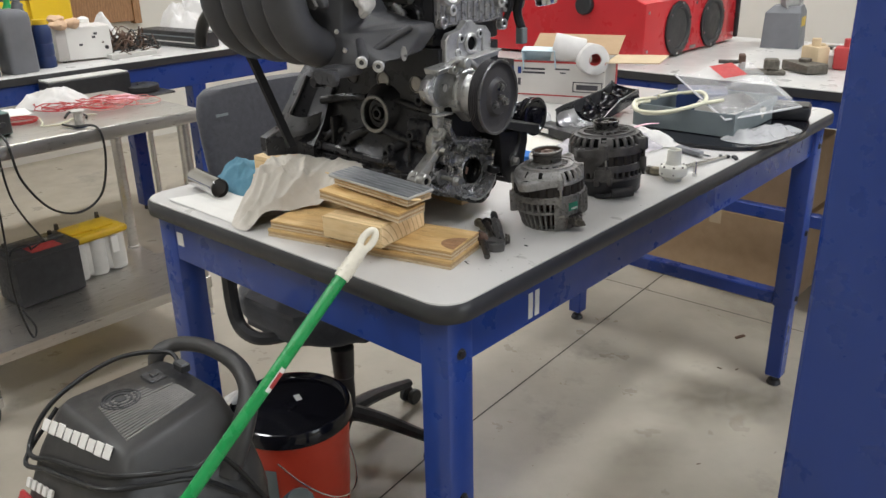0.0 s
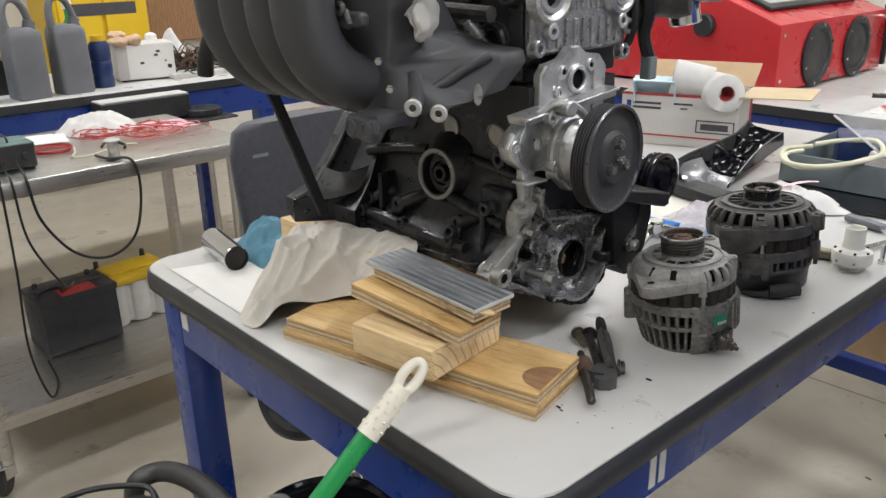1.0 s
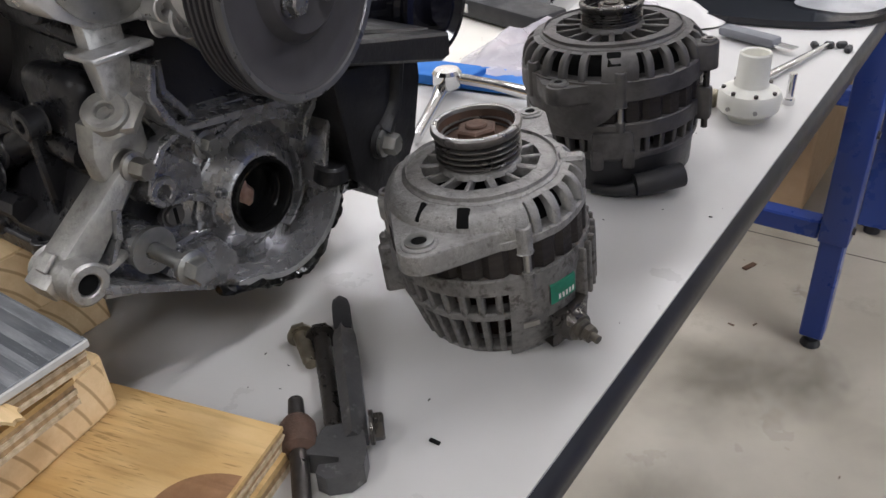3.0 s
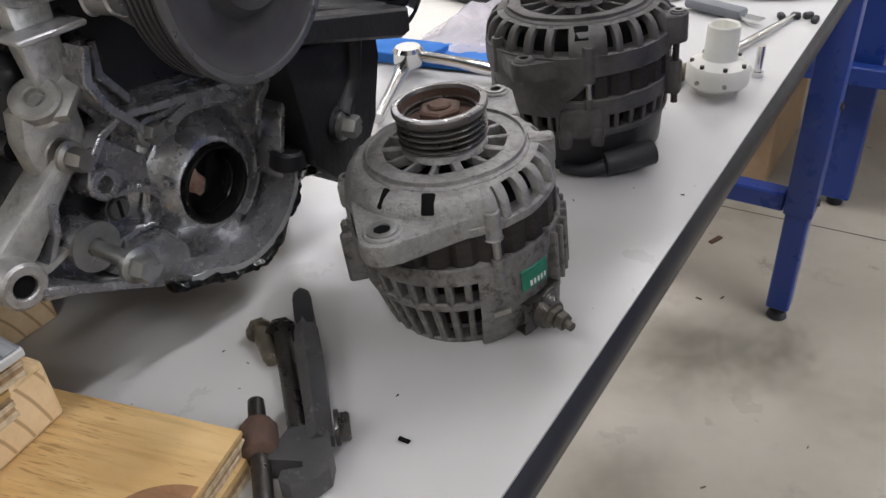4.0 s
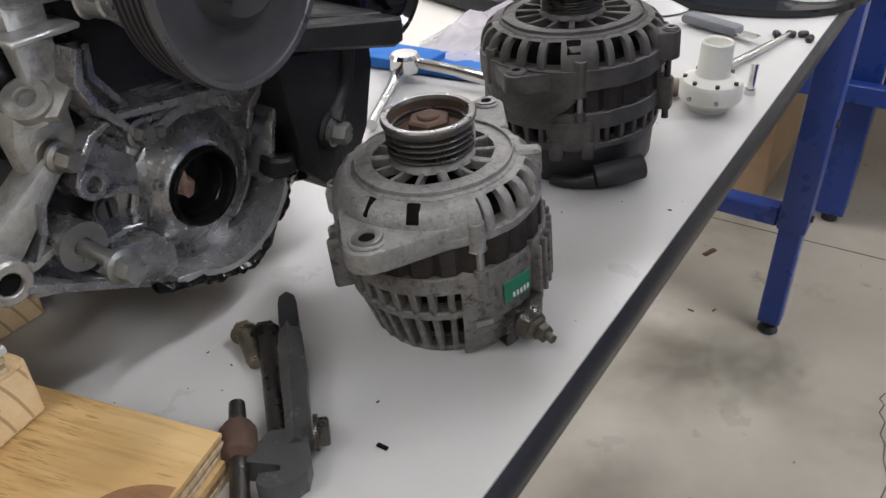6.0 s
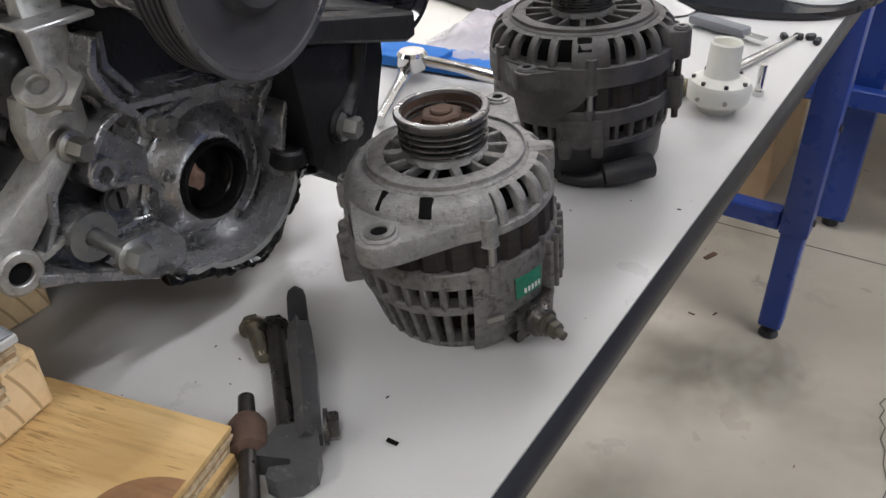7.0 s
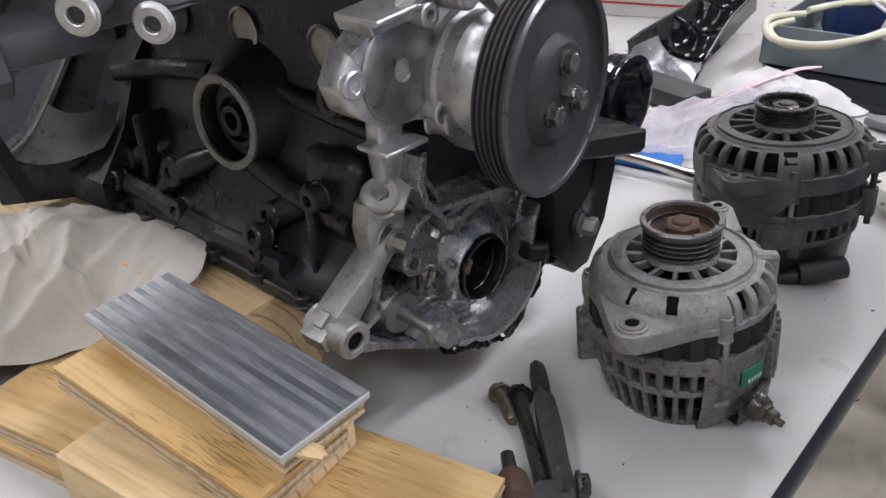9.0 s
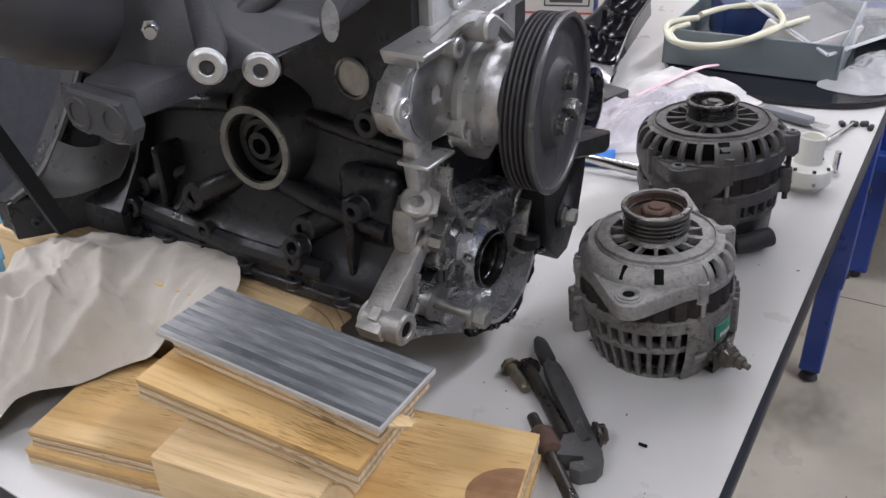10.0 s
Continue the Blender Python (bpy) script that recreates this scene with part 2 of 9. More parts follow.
def wood_surface(name, light, dark, rings=30.0, axis=(1, 12, 12), distort=3.0, rough=0.6, knots=0.0, bands=0.5, dashes=0.0):
    """Sawn softwood: bands drawn out along the grain."""
    mat = surface(name, light, dark, rough=rough, scale=rings, stretch=axis, bump=0.45, bump_scale=rings * 6, mix=(0.3, 0.75))
    nt = mat.node_tree
    nodes, link = nt.nodes, nt.links.new
    bsdf = nodes["Principled BSDF"]
    source = bsdf.inputs["Base Color"].links[0].from_socket
    coord = nodes.new("ShaderNodeTexCoord")
    mapping = nodes.new("ShaderNodeMapping")
    mapping.inputs["Scale"].default_value = tuple(a ** 0.75 for a in axis)
    link(coord.outputs["Object"], mapping.inputs["Vector"])
    wave = nodes.new("ShaderNodeTexWave")
    wave.bands_direction, wave.wave_type = "Y", "BANDS"
    wave.inputs["Scale"].default_value, wave.inputs["Distortion"].default_value, wave.inputs["Detail"].default_value = rings * 0.35, distort, 3.0
    wave.inputs["Detail Scale"].default_value = 1.2
    link(mapping.outputs["Vector"], wave.inputs["Vector"])
    r = nodes.new("ShaderNodeMapRange")
    r.inputs["From Min"].default_value, r.inputs["From Max"].default_value, r.inputs["To Max"].default_value = 0.45, 1.0, bands
    link(wave.outputs["Fac"], r.inputs["Value"])
    x = nodes.new("ShaderNodeMix")
    x.data_type = "RGBA"
    link(r.outputs["Result"], x.inputs["Factor"])
    link(source, x.inputs["A"])
    x.inputs["B"].default_value = (*[c * 0.75 for c in dark], 1)
    fibre_map = nodes.new("ShaderNodeMapping")
    fibre_map.inputs["Scale"].default_value = (14, 230, 230)
    link(coord.outputs["Object"], fibre_map.inputs["Vector"])
    fibre = nodes.new("ShaderNodeTexNoise")
    fibre.inputs["Scale"].default_value, fibre.inputs["Detail"].default_value = 1.0, 5.0
    link(fibre_map.outputs["Vector"], fibre.inputs["Vector"])
    fr = nodes.new("ShaderNodeMapRange")
    fr.inputs["From Min"].default_value, fr.inputs["From Max"].default_value, fr.inputs["To Max"].default_value = 0.50, 0.74, 0.55
    link(fibre.outputs["Fac"], fr.inputs["Value"])
    fx = nodes.new("ShaderNodeMix")
    fx.data_type = "RGBA"
    link(fr.outputs["Result"], fx.inputs["Factor"])
    link(x.outputs["Result"], fx.inputs["A"])
    fx.inputs["B"].default_value = (*[c * 0.62 for c in dark], 1)
    out = fx.outputs["Result"]
    if dashes:
        # short torn fibres and pencil-thin checks along the grain, in patches
        dash_map = nodes.new("ShaderNodeMapping")
        dash_map.inputs["Scale"].default_value = (60, 760, 760)
        link(coord.outputs["Object"], dash_map.inputs["Vector"])
        dash, patch, both, dr, dx = [nodes.new(k) for k in ("ShaderNodeTexNoise", "ShaderNodeTexNoise", "ShaderNodeMath", "ShaderNodeMapRange", "ShaderNodeMix")]
        dash.inputs["Scale"].default_value, dash.inputs["Detail"].default_value = 1.0, 2.0
        patch.inputs["Scale"].default_value, patch.inputs["Detail"].default_value = 11.0, 3.0
        link(dash_map.outputs["Vector"], dash.inputs["Vector"])
        link(coord.outputs["Object"], patch.inputs["Vector"])
        both.operation = "MULTIPLY"
        link(dash.outputs["Fac"], both.inputs[0])
        link(patch.outputs["Fac"], both.inputs[1])
        dr.inputs["From Min"].default_value, dr.inputs["From Max"].default_value, dr.inputs["To Max"].default_value = 0.322, 0.372, dashes
        link(both.outputs["Value"], dr.inputs["Value"])
        dx.data_type = "RGBA"
        link(dr.outputs["Result"], dx.inputs["Factor"])
        link(out, dx.inputs["A"])
        dx.inputs["B"].default_value = (*[c * 0.42 for c in dark], 1)
        out = dx.outputs["Result"]
    if knots:
        n = nodes.new("ShaderNodeTexNoise")
        n.inputs["Scale"].default_value, n.inputs["Detail"].default_value = 7.0, 2.0
        link(coord.outputs["Object"], n.inputs["Vector"])
        k = nodes.new("ShaderNodeMapRange")
        k.inputs["From Min"].default_value, k.inputs["From Max"].default_value, k.inputs["To Max"].default_value = 0.50, 0.68, knots
        link(n.outputs["Fac"], k.inputs["Value"])
        y = nodes.new("ShaderNodeMix")
        y.data_type = "RGBA"
        link(k.outputs["Result"], y.inputs["Factor"])
        link(out, y.inputs["A"])
        y.inputs["B"].default_value = (0.42, 0.23, 0.08, 1)
        out = y.outputs["Result"]
    link(out, bsdf.inputs["Base Color"])
    return mat


M = {}
M["concrete"] = surface("polished_concrete", (0.445, 0.405, 0.335), (0.355, 0.32, 0.262), rough=0.36, scale=2.6, bump=0.05, bump_scale=60, wear=(0.15, 0.135, 0.115), wear_scale=2.4, wear_at=(0.56, 0.82))
M["joint"] = surface("floor_joint", (0.10, 0.09, 0.08), rough=0.9, scale=40)
M["wall"] = surface("cream_wall_paint", (0.64, 0.62, 0.57), (0.58, 0.56, 0.51), rough=0.6, scale=1.5, bump=0.05)
M["ceiling"] = surface("ceiling_paint", (0.72, 0.72, 0.70), rough=0.8, scale=2)
M["laminate"] = surface("grey_laminate", (0.535, 0.525, 0.51), (0.50, 0.49, 0.475), rough=0.36, scale=5, bump=0.02, bump_scale=900, wear=(0.50, 0.49, 0.47), wear_scale=9, wear_at=(0.66, 0.8))
M["rim"] = surface("black_rubber_edging", (0.032, 0.032, 0.035), (0.040, 0.040, 0.043), rough=0.36, rough_var=0.04, scale=30, bump=0.03)
M["blue"] = surface("blue_enamel", (0.0165, 0.048, 0.245), (0.015, 0.044, 0.230), rough=0.33, scale=6, bump=0.08, bump_scale=350, coat=0.25)
M["black_plastic"] = surface("black_plastic", (0.018, 0.018, 0.02), (0.03, 0.03, 0.032), rough=0.45, scale=25, bump=0.15, bump_scale=500)
M["dark_plastic"] = surface("charcoal_plastic", (0.032, 0.031, 0.031), (0.042, 0.040, 0.039), rough=0.42, scale=12, bump=0.15, bump_scale=600)
M["fabric"] = surface("charcoal_fabric", (0.034, 0.035, 0.043), (0.048, 0.049, 0.060), rough=0.9, scale=60, bump=0.5, bump_scale=900, sheen=0.3)
M["steel"] = surface("brushed_stainless", (0.60, 0.58, 0.55), (0.52, 0.50, 0.47), rough=0.36, metal=1.0, scale=8, stretch=(10, 1, 10), bump=0.06)
M["chrome"] = surface("chrome_plate", (0.72, 0.72, 0.72), (0.62, 0.62, 0.62), rough=0.14, metal=1.0, scale=15, bump=0.02)
M["alu"] = surface("cast_aluminium", (0.40, 0.40, 0.41), (0.285, 0.285, 0.295), rough=0.31, metal=0.72, scale=45, bump=0.55, bump_scale=330, wear=(0.15, 0.146, 0.146), wear_scale=34, wear_at=(0.48, 0.80))
M["alu_oily"] = surface("oily_cast_aluminium", (0.36, 0.358, 0.365), (0.29, 0.288, 0.295), rough=0.27, metal=0.75, scale=38, bump=0.35, bump_scale=300, wear=(0.19, 0.187, 0.188), wear_scale=18, wear_at=(0.50, 0.90), rough_var=0.18)
M["alu_light"] = surface("pale_cast_aluminium", (0.42, 0.41, 0.385), (0.30, 0.295, 0.28), rough=0.40, metal=0.65, scale=110, bump=0.6, bump_scale=450, wear=(0.17, 0.155, 0.135), wear_scale=60, wear_at=(0.55, 0.72))
M["alu_clean"] = surface("machined_aluminium", (0.60, 0.60, 0.60), (0.44, 0.44, 0.44), rough=0.38, metal=0.75, scale=50, bump=0.35, bump_scale=450, wear=(0.20, 0.19, 0.185), wear_scale=32, wear_at=(0.55, 0.72))
M["alu_dark"] = surface("grimy_cast_aluminium", (0.125, 0.119, 0.116), (0.078, 0.074, 0.072), rough=0.55, metal=0.55, scale=40, bump=0.4, bump_scale=400, wear=(0.065, 0.06, 0.058), wear_scale=20, wear_at=(0.5, 0.72))
M["iron"] = surface("black_painted_iron", (0.0175, 0.0175, 0.0200), (0.028, 0.0276, 0.0312), rough=0.33, metal=0.1, scale=22, bump=0.35, bump_scale=160, bump_depth=0.0015, wear=(0.05, 0.048, 0.048), wear_scale=12, wear_at=(0.62, 0.82))
# Lighter grey that paints the light caught by the black bell flare.
M["bell_grey"] = surface("painted_light_on_casting", (0.125, 0.122, 0.12), (0.075, 0.073, 0.073), rough=0.34, metal=0.35, scale=24, bump=0.2, bump_scale=260)
M["mount_black"] = surface("black_bracket_paint", (0.010, 0.010, 0.011), (0.017, 0.0165, 0.018), rough=0.42, spec=0.35, scale=26, bump=0.5, bump_scale=260, wear=(0.04, 0.039, 0.039), wear_scale=30, wear_at=(0.60, 0.75))
M["strap_black"] = surface("matt_black_strap", (0.006, 0.0062, 0.009), rough=0.55, spec=0.25, scale=30, bump=0.1)
M["manifold"] = surface("black_moulded_plastic", (0.044, 0.044, 0.049), (0.056, 0.056, 0.061), spec=0.5, rough=0.42, scale=12, bump=0.3, bump_scale=500)
M["pulley"] = surface("dark_steel_pulley", (0.046, 0.044, 0.047), (0.034, 0.032, 0.035), rough=0.44, metal=0.0, spec=0.3, scale=30, bump=0.15, bump_scale=250, wear=(0.07, 0.062, 0.058), wear_scale=30, wear_at=(0.62, 0.78))
M["groove_steel"] = surface("worn_pulley_steel", (0.19, 0.182, 0.176), (0.13, 0.122, 0.116), rough=0.33, metal=0.75, scale=60, bump=0.1, wear=(0.14, 0.115, 0.10), wear_scale=40, wear_at=(0.56, 0.8))
M["groove_dark"] = surface("dark_worn_pulley_steel", (0.12, 0.115, 0.112), (0.075, 0.072, 0.070), rough=0.30, metal=0.75, scale=60, bump=0.1)
M["rust"] = surface("rusty_steel", (0.12, 0.070, 0.050), (0.078, 0.050, 0.038), rough=0.75, metal=0.3, scale=80, bump=0.5, bump_scale=600, wear=(0.20, 0.13, 0.095), wear_scale=70)
M["old_bolt"] = surface("oxidised_bolt_steel", (0.17, 0.155, 0.13), (0.095, 0.085, 0.072), rough=0.5, metal=0.7, scale=80, bump=0.3, bump_scale=500)
M["brassy"] = surface("yellowed_zinc_steel", (0.30, 0.27, 0.205), (0.17, 0.15, 0.115), rough=0.36, metal=0.85, scale=80, bump=0.3, bump_scale=500)
M["dark_bolt"] = surface("blackened_steel", (0.075, 0.070, 0.066), (0.11, 0.10, 0.092), rough=0.32, metal=0.85, scale=60, bump=0.35, bump_scale=400)
M["zinc"] = surface("zinc_plated_steel", (0.40, 0.385, 0.36), (0.26, 0.25, 0.23), rough=0.36, metal=0.85, scale=60, bump=0.2)
M["lamination"] = surface("stator_laminations", (0.045, 0.038, 0.035), (0.028, 0.025, 0.024), rough=0.6, metal=0.5, scale=50, bump=0.3, bump_scale=900, stretch=(1, 1, 6))
M["copper"] = surface("varnished_copper", (0.040, 0.017, 0.011), (0.016, 0.009, 0.007), rough=0.4, metal=0.6, scale=160, bump=0.6, bump_scale=300)
M["seal"] = surface("black_rubber_seal", (0.006, 0.006, 0.006), rough=0.16, scale=20, bump=0.05, spec=0.4)
# Near-black: shade painted into holes and recesses; also the grit's own colour.
M["shade_and_grit"] = surface("shade_and_grit_black", (0.006, 0.006, 0.006), rough=0.9, scale=20, spec=0.1)
M["ply"] = wood_surface("pine_plywood_face", (0.69, 0.485, 0.235), (0.53, 0.315, 0.105), rings=7, axis=(1.6, 4, 4), distort=9.0, knots=0.55, bands=0.26, dashes=0.62)
M["ply_edge"] = wood_surface("plywood_edge", (0.74, 0.62, 0.45), (0.46, 0.33, 0.19), rings=60, axis=(1, 3, 14), distort=1.0, bands=0.35, dashes=0.9)
M["ply_dark"] = wood_surface("plywood_glue_layer", (0.50, 0.34, 0.18), (0.34, 0.21, 0.10), rings=60, axis=(1, 3, 14), distort=1.0)
M["end_grain"] = surface("pine_end_grain", (0.78, 0.60, 0.37), (0.68, 0.49, 0.27), rough=0.75, scale=90, bump=0.4, bump_scale=600)
for node_mat, centre, scale in ((M["end_grain"], (0, 0.035, 0.03), 26.0),):
    nt = node_mat.node_tree
    bsdf = nt.nodes["Principled BSDF"]
    source = bsdf.inputs["Base Color"].links[0].from_socket
    coord, mapping, wave, x = [nt.nodes.new(k) for k in ("ShaderNodeTexCoord", "ShaderNodeMapping", "ShaderNodeTexWave", "ShaderNodeMix")]
    mapping.inputs["Location"].default_value = centre
    wave.wave_type, wave.rings_direction = "RINGS", "X"
    wave.inputs["Scale"].default_value, wave.inputs["Distortion"].default_value, wave.inputs["Detail Scale"].default_value = scale, 1.2, 0.6
    nt.links.new(coord.outputs["Object"], mapping.inputs["Vector"])
    nt.links.new(mapping.outputs["Vector"], wave.inputs["Vector"])
    x.data_type = "RGBA"
    late = nt.nodes.new("ShaderNodeMapRange")
    late.inputs["From Min"].default_value, late.inputs["From Max"].default_value, late.inputs["To Max"].default_value = 0.90, 0.985, 0.75
    nt.links.new(wave.outputs["Fac"], late.inputs["Value"])
    nt.links.new(late.outputs["Result"], x.inputs["Factor"])
    nt.links.new(source, x.inputs["A"])
    x.inputs["B"].default_value = (0.36, 0.22, 0.10, 1)
    nt.links.new(x.outputs["Result"], bsdf.inputs["Base Color"])
M["silvered"] = surface("silvered_plastic", (0.50, 0.50, 0.52), (0.42, 0.42, 0.44), rough=0.22, metal=0.6, scale=14, bump=0.05)
M["worn_steel"] = surface("worn_dark_steel", (0.25, 0.248, 0.245), (0.125, 0.122, 0.12), rough=0.30, metal=0.88, scale=70, bump=0.35, bump_scale=420, wear=(0.30, 0.29, 0.28), wear_scale=45, wear_at=(0.60, 0.74))
M["scuffed_grey"] = surface("scuffed_grey_casting", (0.115, 0.113, 0.114), (0.080, 0.078, 0.079), rough=0.40, metal=0.45, scale=40, bump=0.3, bump_scale=420, wear=(0.24, 0.236, 0.232), wear_scale=75, wear_at=(0.56, 0.70))
M["pale_score"] = surface("pale_scratch", (0.29, 0.30, 0.31), (0.16, 0.167, 0.178), rough=0.5, metal=0.35, scale=26, mix=(0.36, 0.62), stretch=(1, 6, 6), bump=0.4, bump_scale=150)
M["cast_dry"] = surface("weathered_cast_aluminium", (0.335, 0.326, 0.318), (0.225, 0.219, 0.213), rough=0.46, metal=0.5, scale=120, bump=1.0, bump_scale=520, wear=(0.15, 0.142, 0.135), wear_scale=170, wear_at=(0.54, 0.68))
M["bolt_grey"] = surface("dull_plated_bolt", (0.30, 0.30, 0.29), (0.19, 0.19, 0.185), rough=0.36, metal=0.85, scale=60, bump=0.2)
M["bare_copper"] = surface("bare_copper_brown", (0.62, 0.42, 0.34), (0.40, 0.23, 0.17), rough=0.4, metal=0.6, scale=160, bump=0.6, bump_scale=300)
M["rim_steel"] = surface("bare_rim_steel", (0.13, 0.13, 0.135), (0.09, 0.09, 0.094), rough=0.34, metal=0.7, scale=40, bump=0.08)
M["film_white"] = surface("milky_plastic_film", (0.66, 0.63, 0.67), (0.56, 0.52, 0.58), rough=0.25, scale=20, alpha=0.55, bump=0.5, bump_scale=40, bump_depth=0.003)
M["cast_rear"] = surface("grimy_rear_casting", (0.235, 0.226, 0.216), (0.15, 0.144, 0.138), rough=0.58, metal=0.45, scale=110, bump=1.0, bump_scale=380, wear=(0.085, 0.078, 0.07), wear_scale=130, wear_at=(0.52, 0.64))
M["sheet_core"] = surface("pale_sheet_edge", (0.46, 0.45, 0.43), (0.36, 0.35, 0.33), rough=0.7, scale=40)
M["slat_grey"] = surface("worn_grey_plastic", (0.17, 0.16, 0.15), (0.12, 0.115, 0.11), rough=0.5, scale=25, bump=0.1)
M["pine"] = wood_surface("sawn_pine", (0.74, 0.57, 0.34), (0.62, 0.42, 0.20), rings=13, axis=(1, 7, 7), distort=6.0, bands=0.40, dashes=0.5)
M["knot"] = wood_surface("dark_wood_knot", (0.36, 0.20, 0.10), (0.24, 0.125, 0.06), rings=20, axis=(3, 3, 1), distort=8.0)
M["rag"] = surface("grimy_cotton", (0.60, 0.562, 0.505), (0.50, 0.46, 0.40), rough=0.95, scale=12, bump=0.5, bump_scale=700, sheen=0.2, wear=(0.46, 0.41, 0.35), wear_scale=16, wear_at=(0.52, 0.78))
M["white_cloth"] = surface("white_cotton", (0.62, 0.60, 0.585), (0.53, 0.515, 0.50), rough=0.9, scale=14, bump=0.4, bump_scale=500)
M["blue_cloth"] = surface("pale_blue_towel", (0.12, 0.27, 0.36), (0.08, 0.20, 0.28), rough=0.9, scale=20, bump=0.5, bump_scale=600)
M["paper"] = surface("white_paper", (0.76, 0.75, 0.72), (0.70, 0.68, 0.65), rough=0.8, scale=9, bump=0.1)
M["stained_paper"] = surface("oil_stained_paper", (0.72, 0.69, 0.63), (0.66, 0.63, 0.56), rough=0.8, scale=9, bump=0.1, wear=(0.36, 0.31, 0.22), wear_scale=42, wear_at=(0.63, 0.66))
M["red"] = surface("red_enamel", (0.52, 0.022, 0.030), (0.46, 0.018, 0.025), rough=0.33, scale=5, bump=0.06, coat=0.3)
M["bucket_red"] = surface("orange_red_plastic", (0.62, 0.060, 0.028), (0.55, 0.05, 0.025), rough=0.38, scale=8, bump=0.08)
M["gloss_black"] = surface("gloss_black_plastic", (0.008, 0.008, 0.012), rough=0.10, scale=8, bump=0.02, rough_var=0.05)
M["green"] = surface("green_enamel", (0.012, 0.28, 0.075), (0.010, 0.24, 0.06), rough=0.3, scale=9, bump=0.03)
M["ivory"] = surface("ivory_plastic", (0.74, 0.70, 0.60), (0.68, 0.63, 0.53), rough=0.45, scale=20, bump=0.1)
M["nylon"] = surface("white_nylon", (0.78, 0.77, 0.70), (0.70, 0.69, 0.62), rough=0.42, scale=25, bump=0.08)
M["yellow"] = surface("yellow_plastic", (0.62, 0.40, 0.015), (0.54, 0.34, 0.012), rough=0.4, scale=15, bump=0.1, wear=(0.30, 0.20, 0.03), wear_scale=14)
M["yellow_paint"] = surface("yellow_enamel", (0.72, 0.48, 0.02), (0.66, 0.43, 0.02), rough=0.4, scale=4)
M["battery_grey"] = surface("pale_grey_plastic", (0.60, 0.59, 0.56), (0.52, 0.51, 0.48), rough=0.45, scale=15)
M["card"] = surface("brown_cardboard", (0.42, 0.29, 0.175), (0.37, 0.25, 0.145), rough=0.85, scale=18, bump=0.15, bump_scale=300)
M["card_tan"] = surface("tan_cardboard", (0.56, 0.44, 0.29), (0.50, 0.39, 0.25), rough=0.85, scale=18, bump=0.15)
M["box_white"] = surface("white_carton", (0.58, 0.55, 0.52), (0.53, 0.50, 0.47), rough=0.7, scale=6, bump=0.05)
M["ink"] = surface("dark_print", (0.07, 0.065, 0.075), rough=0.7, scale=30)
M["ink_red"] = surface("red_print", (0.45, 0.05, 0.05), rough=0.7, scale=30)
M["ink_blue"] = surface("blue_print", (0.02, 0.05, 0.22), rough=0.7, scale=30)
M["grey_tray"] = surface("grey_plastic_tray", (0.17, 0.20, 0.21), (0.14, 0.165, 0.175), rough=0.45, scale=10, bump=0.1)
M["grey_jug"] = surface("grey_moulded_jug", (0.17, 0.175, 0.19), (0.14, 0.145, 0.16), rough=0.5, scale=10)
M["navy"] = surface("navy_plastic", (0.012, 0.03, 0.11), rough=0.35, scale=9)
M["skin_tan"] = surface("tan_leather", (0.55, 0.38, 0.25), (0.46, 0.31, 0.2), rough=0.8, scale=30, bump=0.3)
M["teal"] = surface("grey_green_plastic", (0.12, 0.19, 0.175), (0.10, 0.16, 0.15), rough=0.5, scale=12)
M["wire_red"] = surface("red_wire", (0.45, 0.03, 0.03), rough=0.4, scale=30, bump=0)
M["wire_pink"] = surface("faded_red_wire", (0.62, 0.22, 0.20), rough=0.4, scale=30, bump=0)
M["wire_black"] = surface("black_cable", (0.012, 0.012, 0.013), rough=0.4, scale=30, bump=0)
M["wire_cream"] = surface("cream_cable", (0.62, 0.60, 0.46), (0.55, 0.53, 0.4), rough=0.4, scale=30, bump=0)
M["wire_brown"] = surface("brown_cable", (0.10, 0.055, 0.035), rough=0.5, scale=30, bump=0)
M["painters_blue"] = surface("blue_shop_towel", (0.02, 0.16, 0.50), (0.015, 0.12, 0.42), rough=0.75, scale=25, bump=0.3)
M["pink"] = surface("pink_plastic_film", (0.72, 0.36, 0.46), (0.78, 0.55, 0.60), rough=0.3, scale=12, bump=0.2, bump_scale=60)
M["green_label"] = surface("green_label", (0.015, 0.20, 0.12), (0.02, 0.15, 0.09), rough=0.5, scale=90, wear=(0.16, 0.17, 0.15), wear_scale=70, wear_at=(0.62, 0.7))
M["scored"] = surface("scored_zinc_sheet", (0.205, 0.21, 0.22), (0.105, 0.112, 0.122), rough=0.52, metal=0.4, scale=5, stretch=(1.6, 14, 8), mix=(0.4, 0.6), bump=0.2, bump_scale=60, wear=(0.40, 0.41, 0.42), wear_scale=70, wear_at=(0.60, 0.72))
# Reflected haze at the sheet's left end, painted as a paler base colour.
nt = M["scored"].node_tree
bsdf = nt.nodes["Principled BSDF"]
source = bsdf.inputs["Base Color"].links[0].from_socket
coord, split, add, n, glare_fade, x = [nt.nodes.new(k) for k in ("ShaderNodeTexCoord", "ShaderNodeSeparateXYZ", "ShaderNodeMath", "ShaderNodeTexNoise", "ShaderNodeMapRange", "ShaderNodeMix")]
n.inputs["Scale"].default_value = 60.0
nt.links.new(coord.outputs["Object"], split.inputs["Vector"])
nt.links.new(coord.outputs["Object"], n.inputs["Vector"])
add.operation, add.inputs[1].default_value = "MULTIPLY_ADD", 0.06
nt.links.new(n.outputs["Fac"], add.inputs[0])
nt.links.new(split.outputs["X"], add.inputs[2])
